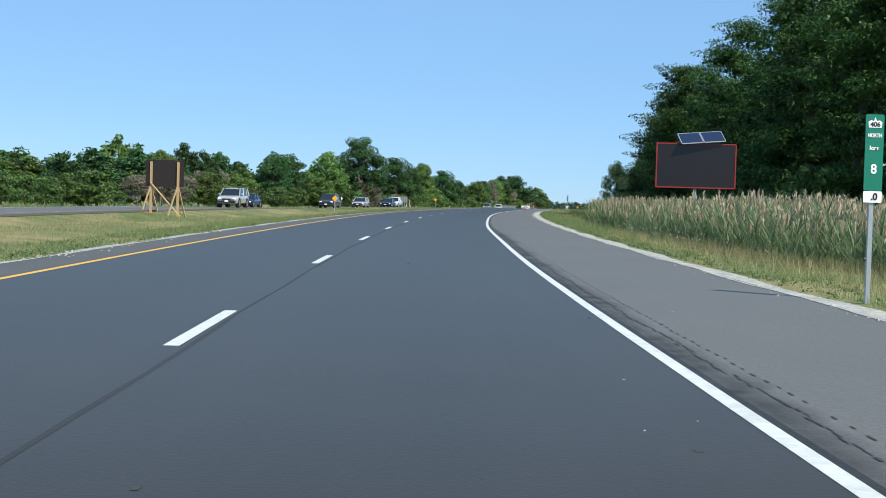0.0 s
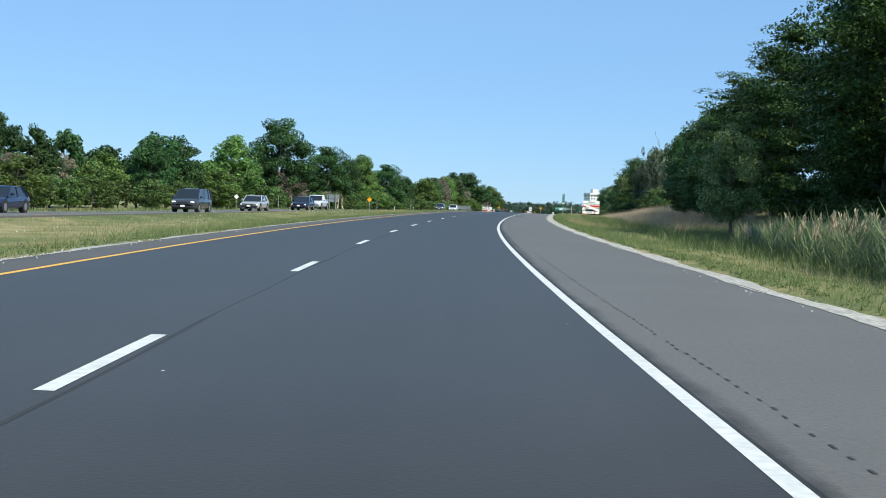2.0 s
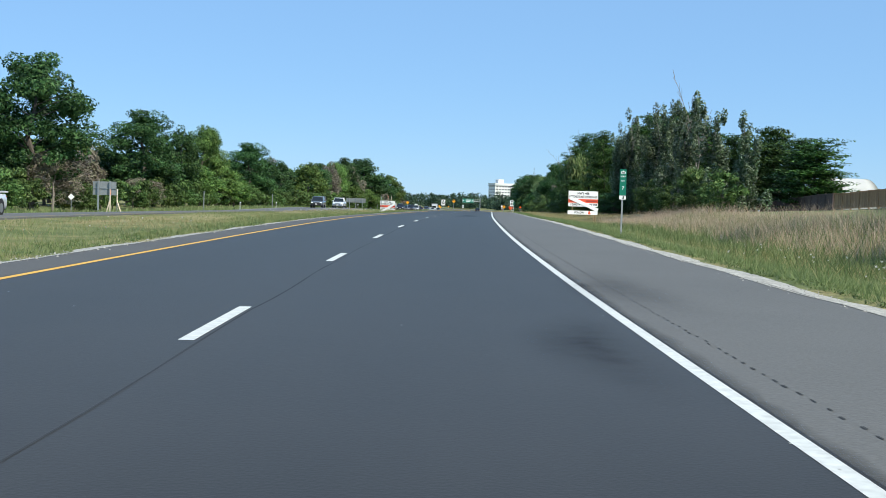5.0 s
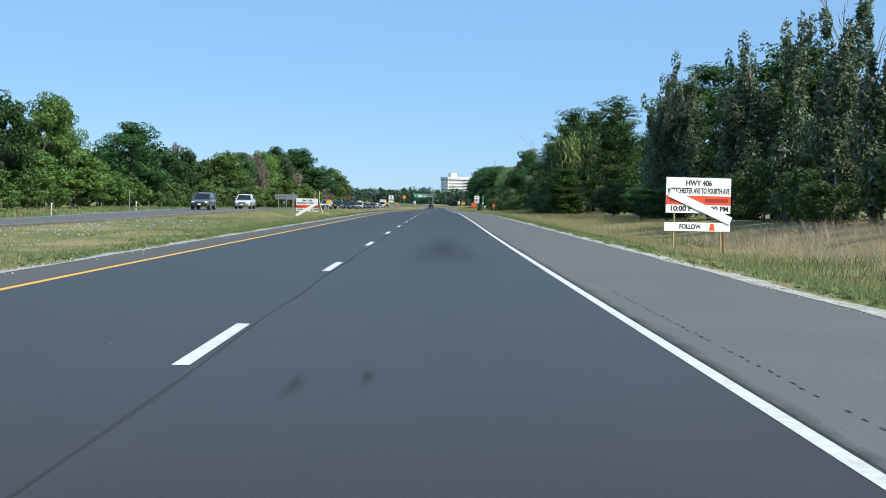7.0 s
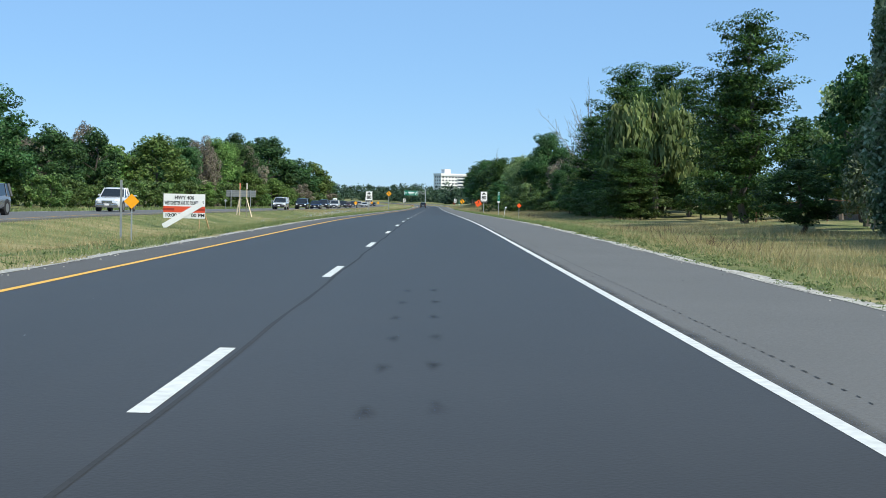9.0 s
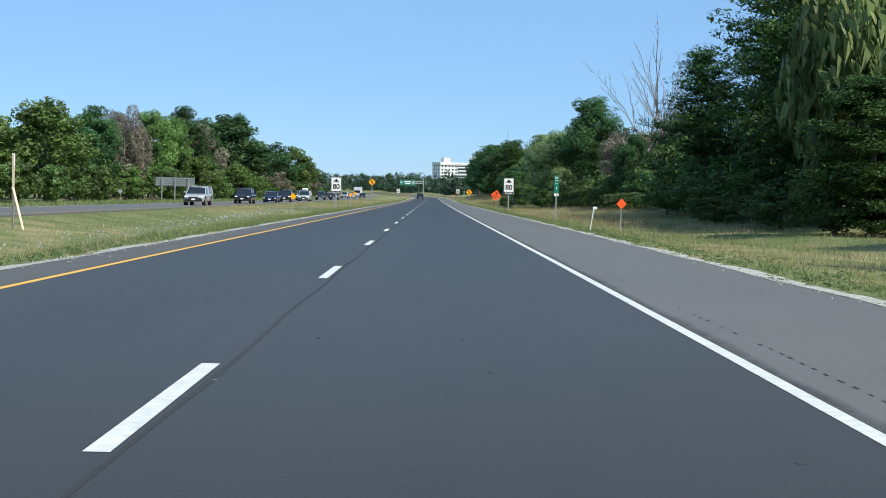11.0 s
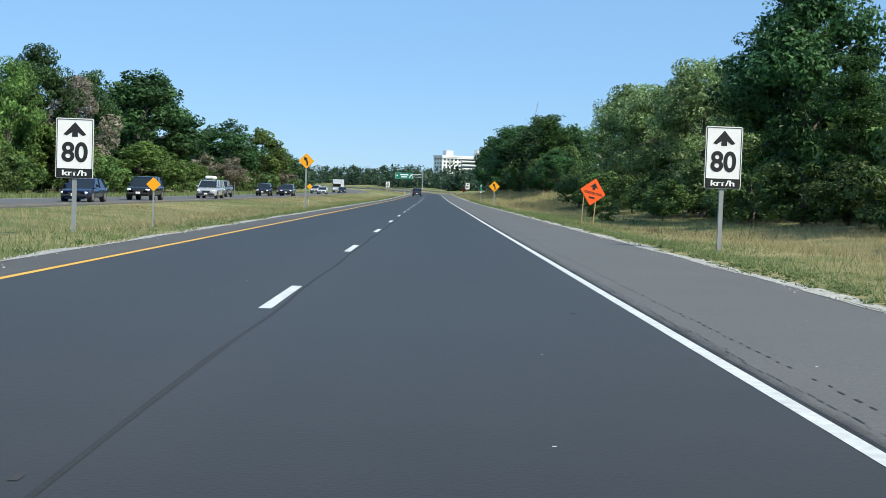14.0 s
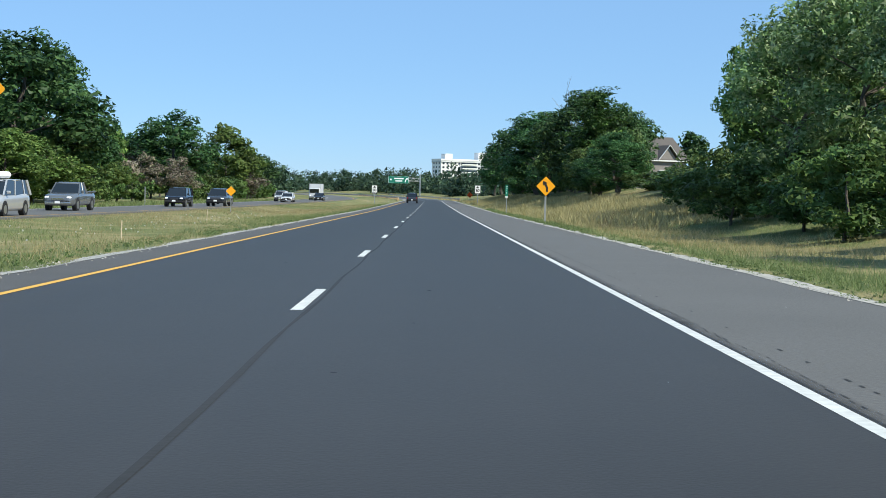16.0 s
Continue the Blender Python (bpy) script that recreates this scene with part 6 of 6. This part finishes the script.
SILVER, NAVY, WHITE_CAR, CHARCOAL, BLACK_CAR, MAROON, GREY_CAR = (0.50, 0.51, 0.52), (0.012, 0.022, 0.07), (0.75, 0.76, 0.77), (0.05, 0.055, 0.065), (0.014, 0.014, 0.017), (0.10, 0.012, 0.018), (0.16, 0.17, 0.18)
car("suv", SILVER, 112, -19.4, "silver suv on the far carriageway")
car("sedan", NAVY, 131, -22.6, "dark blue sedan on the far carriageway")
car("van", CHARCOAL, 158, -19.4, "dark grey minivan on the far carriageway")
car("sedan", SILVER, 178.5, -19.4, "silver sedan on the far carriageway")
car("sedan", NAVY, 200, -19.4, "dark blue sedan behind the silver one")
car("pickup", WHITE_CAR, 223, -22.6, "white pickup truck on the far carriageway")
car("suv", GREY_CAR, 352, -22.2, "grey suv with bright headlights on the far carriageway")
car("pickup", WHITE_CAR, 382.6, -22.6, "white pickup truck with a dark grille")
car("suv", SILVER, 462, -19.4, "silver suv on the far carriageway")
car("suv", BLACK_CAR, 491, -19.4, "black suv on the far carriageway")
car("sedan", NAVY, 515, -19.4, "blue sedan on the far carriageway")
car("suv", BLACK_CAR, 531.5, -19.4, "black suv following the blue sedan")
car("van", SILVER, 559, -19.4, "silver minivan with a white roof box", roof_box=True)
car("pickup", GREY_CAR, 581, -22.0, "grey pickup truck with a chrome grille")
car("suv", BLACK_CAR, 615, -21.6, "black suv in the far lane")
car("suv", CHARCOAL, 624, -19.4, "dark grey suv beside the black one")
car("sedan", MAROON, 646, -22.6, "dark red sedan behind the suvs")
car("sedan", WHITE_CAR, 690, -20.0, "white sedan far off on the far carriageway")
car("suv", SILVER, 704, -22.6, "silver suv far off on the far carriageway")
car("sedan", BLACK_CAR, 742, -19.8, "black sedan far off on the far carriageway")
car("suv", CHARCOAL, 716, -1.8, "dark suv driving ahead in the passing lane", away=True)


def box_truck(s, u):
    t = thing("box_truck", "white box truck on the far carriageway", "truck", "vehicles on the highway")
    white = material("truck_white", (0.55, 0.57, 0.6), 0.5, grain=0.06, wide=0.08, wide_size=1.0, bump=0)
    part("cargo_box", boxes(((2.45, 5.6, 2.5), (0, 1.2, 2.05)), bevel=0.04), white, t)
    part("cab", boxes(((2.2, 1.9, 1.9), (0, -2.75, 1.45)), bevel=0.15), white, t)
    part("windscreen", boxes(((1.9, 0.06, 0.8), (0, -3.71, 1.85)), bevel=0.02), GLASS_DARK, t, "dark windscreen")
    part("chassis", boxes(((1.0, 7.2, 0.25), (0, 0.2, 0.65))), DARK_TRIM, t)
    part("bumper", boxes(((2.2, 0.2, 0.3), (0, -3.75, 0.6)), bevel=0.03), CHROME, t)
    for sx in (-1, 1):
        for y in (-2.6, 2.2):
            bm = bmesh.new()
            rod(bm, (sx * 0.85, y, 0.48), (sx * 1.15, y, 0.48), 0.48, sides=18)
            part("wheel", bm, TYRE, t)
        part("headlight", boxes(((0.35, 0.06, 0.2), (sx * 0.8, -3.72, 0.95))), LAMP_GLASS, t)
    x, y = lay(s, u)
    t.matrix_world = pose(float(x), float(y), float(road_z(s) + far_z(s, u)), 0, 0, -math.degrees(heading(s)))
    return t


box_truck(765, -22.5)


# ---- buildings and fences ----
WHITE_WALL = material("white_render", (0.78, 0.77, 0.75), 0.8, grain=0.06, size=2, wide=0.06, wide_size=0.2, bump=0.05)
WINDOW_DARK = material("window_glass", (0.03, 0.04, 0.055), 0.1, grain=0.1, bump=0, each=0.4)
ROOF_GREY = material("grey_shingles", (0.075, 0.08, 0.085), 0.9, grain=0.25, size=6, wide=0.1, bump=0.4)
ROOF_BROWN = material("brown_shingles", (0.105, 0.093, 0.085), 0.9, grain=0.25, size=6, wide=0.1, bump=0.4)
SIDING = material("grey_siding", (0.30, 0.31, 0.31), 0.8, grain=0.1, size=3, wide=0.08, bump=0.1)
STONE_WALL = material("dull_stucco", (0.22, 0.20, 0.19), 0.85, grain=0.15, size=4, bump=0.1)
TRIM_WHITE = material("white_trim", (0.7, 0.7, 0.68), 0.6, grain=0.06, bump=0)
CEDAR = material("cedar_fence", (0.34, 0.20, 0.10), 0.85, grain=0.3, size=7, wide=0.2, wide_size=0.8, bump=0.2, each=0.2)
DARK_WOOD = material("weathered_dark_fence", (0.085, 0.06, 0.055), 0.9, grain=0.3, size=7, wide=0.2, wide_size=0.8, bump=0.2, each=0.2)
RUST = material("rusty_pipe", (0.16, 0.075, 0.04), 0.85, grain=0.3, size=9, bump=0.2)
FABRIC = material("white_shelter_fabric", (0.80, 0.80, 0.79), 0.6, grain=0.04, wide=0.05, wide_size=0.5, bump=0)


def shared(name, mesh_like, mat, parent, m):
    """A repeat of one small mesh as a part of its own."""
    ob = new(name, mesh_like)
    ob.parent = parent
    ob.matrix_basis = m
    return ob


def block_mesh(name, size, mat, bevel=0.0):
    bm = boxes((size, (0, 0, 0)), bevel=bevel)
    me = bpy.data.meshes.new(name)
    bm.to_mesh(me)
    bm.free()
    me.materials.append(mat)
    return me


def tower_block():
    """The long white block of flats beyond the bend."""
    long, deep, high = 50.0, 16.0, 24.2
    t = thing("apartment_building", "long white apartment block with rows of windows and balconies", "building", "", pose(249.5, 1426.0, -4.0, 0, 0, 14.5))
    part("wall", boxes(((long, deep, high), (long / 2, deep / 2, high / 2))), WHITE_WALL, t)
    part("parapet", boxes(((long + 0.6, deep + 0.6, 1.3), (long / 2, deep / 2, high + 0.5))), WHITE_WALL, t)
    part("cornice", boxes(((long + 1.2, deep + 1.2, 0.4), (long / 2, deep / 2, high - 1.2))), SIDING, t, "grey line under the parapet")
    part("stair_tower", boxes(((6.0, 7.0, 4.0), (7.5, 6.0, high + 3.0)), bevel=0.1), WHITE_WALL, t)
    part("lift_house", boxes(((7.0, 7.0, 5.5), (36.5, 8.0, high + 3.8)), bevel=0.1), WHITE_WALL, t)
    part("roof_room", boxes(((9.0, 7.0, 3.0), (45.0, 8.0, high + 2.4)), bevel=0.1), WHITE_WALL, t)
    pane = block_mesh("window", (1.5, 0.3, 1.35), WINDOW_DARK)
    door = block_mesh("balcony_door", (3.25, 0.3, 1.9), WINDOW_DARK)
    slab = block_mesh("balcony", (3.25, 1.3, 0.2), WHITE_WALL)
    rail = block_mesh("railing", (3.25, 0.1, 0.75), WHITE_WALL)
    for f in range(8):
        z = 1.7 + 2.9 * f
        for c in range(15):
            x = 2.0 + 3.25 * c
            if c > 4 and c not in (9, 14):
                shared("balcony_door", door, None, t, pose(x, -0.05, z))
                b = shared("balcony", slab, None, t, pose(x, -0.65, z - 1.05))
                shared("railing", rail, None, b, pose(0, -0.6, 0.45))
            else:
                shared("window", pane, None, t, pose(x, -0.05, z))
        for c in range(3):
            shared("window", pane, None, t, pose(-0.05, 3.0 + 4.6 * c, z, 0, 0, 90))
    return t


tower_block()


def house(s, u, w, d, wall_h, roof_h, face, wall_mat, roof_mat, label, gable=True, sink=0.0):
    """A detached house with a pitched roof; its front looks at -y."""
    t = thing("house", label, "house", "houses behind the trees", at(s, u, -sink, face))
    part("wall", boxes(((w, d, wall_h + 0.4), (0, 0, wall_h / 2 - 0.2))), wall_mat, t)
    e = 0.55
    inset = 0.0 if gable else w * 0.28
    bm = bmesh.new()
    v = [bm.verts.new(p) for p in ((-w / 2 - e, -d / 2 - e, wall_h), (w / 2 + e, -d / 2 - e, wall_h), (w / 2 + e, d / 2 + e, wall_h), (-w / 2 - e, d / 2 + e, wall_h), (-w / 2 - e + inset, 0, wall_h + roof_h), (w / 2 + e - inset, 0, wall_h + roof_h))]
    for f in ((0, 1, 5, 4), (2, 3, 4, 5), (1, 2, 5), (3, 0, 4), (3, 2, 1, 0)):
        bm.faces.new([v[k] for k in f])
    bmesh.ops.recalc_face_normals(bm, faces=bm.faces)
    roof = part("roof", bm, roof_mat, t)
    part("fascia", boxes(((w + 2 * e + 0.06, 0.06, 0.22), (0, -d / 2 - e, wall_h - 0.08))), TRIM_WHITE, t, "white fascia board")
    for x in (-0.3, 0.02, 0.32):
        win = part("window", boxes(((1.3, 0.10, 1.2), (x * w, -d / 2 - 0.03, wall_h * 0.55))), WINDOW_DARK, t)
        part("window_frame", boxes(((1.45, 0.06, 0.1), (x * w, -d / 2 - 0.06, wall_h * 0.55 + 0.65)), ((1.45, 0.06, 0.1), (x * w, -d / 2 - 0.06, wall_h * 0.55 - 0.65))), TRIM_WHITE, win)
    if gable:                                        # a small front gable with a light barge board
        bm = bmesh.new()
        x0 = 0.12 * w
        v = [bm.verts.new(p) for p in ((x0 - 2.2, -d / 2 - e - 0.15, wall_h + 0.1), (x0 + 2.2, -d / 2 - e - 0.15, wall_h + 0.1), (x0, -d / 2 - e - 0.15, wall_h + roof_h * 0.62), (x0 - 2.2, 0, wall_h + 0.1), (x0 + 2.2, 0, wall_h + 0.1), (x0, 0, wall_h + roof_h * 0.62))]
        for f in ((0, 2, 5, 3), (1, 4, 5, 2)):
            bm.faces.new([v[k] for k in f])
        part("front_gable", bm, roof_mat, t)
        bm = bmesh.new()
        for sx in (-2.2, 2.2):
            beam(bm, (x0 + sx, -d / 2 - e - 0.2, wall_h + 0.1), (x0, -d / 2 - e - 0.2, wall_h + roof_h * 0.62), 0.2, 0.06)
        part("barge_board", bm, TRIM_WHITE, t)
        part("gable_wall", plate([(x0 - 1.9, wall_h), (x0 + 1.9, wall_h), (x0, wall_h + roof_h * 0.54)], 0.2, -d / 2 - e + 0.25), wall_mat, t)
    part("chimney", boxes(((0.7, 0.7, 1.6), (w * 0.25, d * 0.1, wall_h + roof_h * 0.8))), STONE_WALL, roof)
    return t


house(318, 60, 17, 10, 3.0, 2.6, 25, SIDING, ROOF_GREY, "low grey house with a dark hipped roof", False)
house(300, 76, 15, 10, 3.2, 2.8, 20, SIDING, ROOF_GREY, "grey house with a dark hipped roof behind the fence", False)
house(402, 44, 10, 8, 2.6, 2.0, 10, SIDING, ROOF_GREY, "small house with white eaves behind the trees", False)
house(722, 38.4, 10.5, 10, 5.2, 4.2, 25, STONE_WALL, ROOF_BROWN, "brown-roofed house with a front gable above the bank")


def shelter():
    """An arched shelter of white fabric over hoops."""
    t = thing("fabric_shelter", "white arched fabric shelter with a dull end wall", "shelter", "", at(281, 34.8, 0, -62))
    r, rise, long = 2.3, 3.4, 5.0
    ring = [(math.cos(a) * r, math.sin(a) ** 0.8 * rise) for a in np.linspace(0, math.pi, 17)]
    bm = bmesh.new()
    rows = [[bm.verts.new((x, y, z)) for x, z in ring] for y in np.linspace(0, long, 5)]
    for a, b in zip(rows, rows[1:]):
        for k in range(16):
            bm.faces.new((a[k], b[k], b[k + 1], a[k + 1]))
    bmesh.ops.solidify(bm, geom=bm.faces[:], thickness=0.04)
    part("cover", bm, FABRIC, t, smooth=True)
    part("end_wall", plate([(x * 0.985, z * 0.985) for x, z in ring], 0.04, 0.25), SIDING, t, "grey end wall")
    # a dark plate on the end wall gives the shade inside the doorway
    part("door_opening", boxes(((1.6, 0.05, 1.9), (0.1, 0.22, 0.95))), DARK_WOOD, t)
    for y in np.linspace(0.1, long - 0.1, 5):
        bm = bmesh.new()
        for (x0, z0), (x1, z1) in zip(ring, ring[1:]):
            rod(bm, (x0 * 0.97, y, z0 * 0.97), (x1 * 0.97, y, z1 * 0.97), 0.03, sides=5)
        part("hoop", bm, STEEL, t)
    return t


shelter()


def board_fence(s0, u0, s1, u1, mat, label):
    """A close-boarded fence in panels between posts."""
    n = max(1, round(math.hypot(s1 - s0, u1 - u0) / 2.4))
    t = thing("wooden_fence", label, "fence", "garden fences")
    board = block_mesh("board", (math.hypot(s1 - s0, u1 - u0) / n / 12 * 0.94, 0.025, 1.1), mat)
    for k in range(n + 1):
        f = k / n
        s, u = s0 + (s1 - s0) * f, u0 + (u1 - u0) * f
        p = at(s, u).translation
        bm = bmesh.new()
        beam(bm, p + Vector((0, 0, -0.3)), p + Vector((0, 0, 1.3)), 0.11, 0.11)
        part("post", bm, mat, t)
        if k:
            d = p - last
            for j in range(12):
                q = last + d * ((j + 0.5) / 12)
                shared("board", board, None, t, Matrix.Translation(q + Vector((0, 0, 0.63 + 0.02 * (j % 3)))) @ Matrix.Rotation(math.atan2(d.y, d.x), 4, "Z"))
            bm = bmesh.new()
            beam(bm, last + Vector((0, 0, 1.22)), p + Vector((0, 0, 1.22)), 0.08, 0.09)
            part("top_rail", bm, mat, t)
        last = p
    return t


board_fence(286, 30, 258, 29.6, DARK_WOOD, "weathered dark wooden fence along the gardens")
board_fence(257.5, 29.6, 205, 28.5, CEDAR, "tan cedar garden fence with lattice top")
board_fence(204, 28.5, 158, 27, DARK_WOOD, "dark wooden fence under the maples")


def pipe_fence():
    """An old chain-link fence: rusty top rail and posts."""
    t = thing("chain_link_fence", "rusty old chain-link fence with a bent top rail", "fence", "")
    pts = [(371 - 0.7 * k, 23.4 + 2.2 * k) for k in range(12)]
    tops = []
    for k, (s, u) in enumerate(pts):
        p = at(s, u).translation
        h = 1.4 - (0.35 if k == 0 else 0.1 if k == 1 else 0.0)
        bm = bmesh.new()
        rod(bm, p + Vector((0, 0, -0.3)), p + Vector((0, 0, h)), 0.055)
        part("post", bm, RUST, t)
        tops.append(p + Vector((0, 0, h)))
    for a, b in zip(tops, tops[1:]):
        bm = bmesh.new()
        rod(bm, a, b, 0.05)
        part("top_rail", bm, RUST, t)
        bm = bmesh.new()
        d = b - a
        for j in range(1, 14):
            q = a + d * (j / 14)
            rod(bm, q, q + d / 14 * 0.9 + Vector((0, 0, -1.15)), 0.006, sides=3)
            rod(bm, q, q - d / 14 * 0.9 + Vector((0, 0, -1.15)), 0.006, sides=3)
        part("mesh_wire", bm, RUST, t)
    return t


pipe_fence()


def guard_rail(s0, s1, u):
    """A steel beam guard rail round the bend."""
    t = thing("guard_rail", "galvanised steel guard rail along the bend", "guard rail", "guard rails")
    n = int((s1 - s0) / 4)
    last = None
    for k in range(n + 1):
        p = at(s0 + 4 * k, u).translation
        bm = bmesh.new()
        beam(bm, p + Vector((0, 0, -0.4)), p + Vector((0, 0, 0.72)), 0.14, 0.14)
        part("post", bm, LUMBER, t)
        if last is not None:
            bm = bmesh.new()
            for z, w in ((0.68, 0.10), (0.55, 0.06), (0.42, 0.10)):
                beam(bm, last + Vector((0, 0, z)), p + Vector((0, 0, z)), 0.05 if z == 0.55 else 0.08, w)
            part("rail", bm, STEEL, t)
        last = p
    return t


guard_rail(812, 980, 8.6)
guard_rail(800, 960, -6.4)
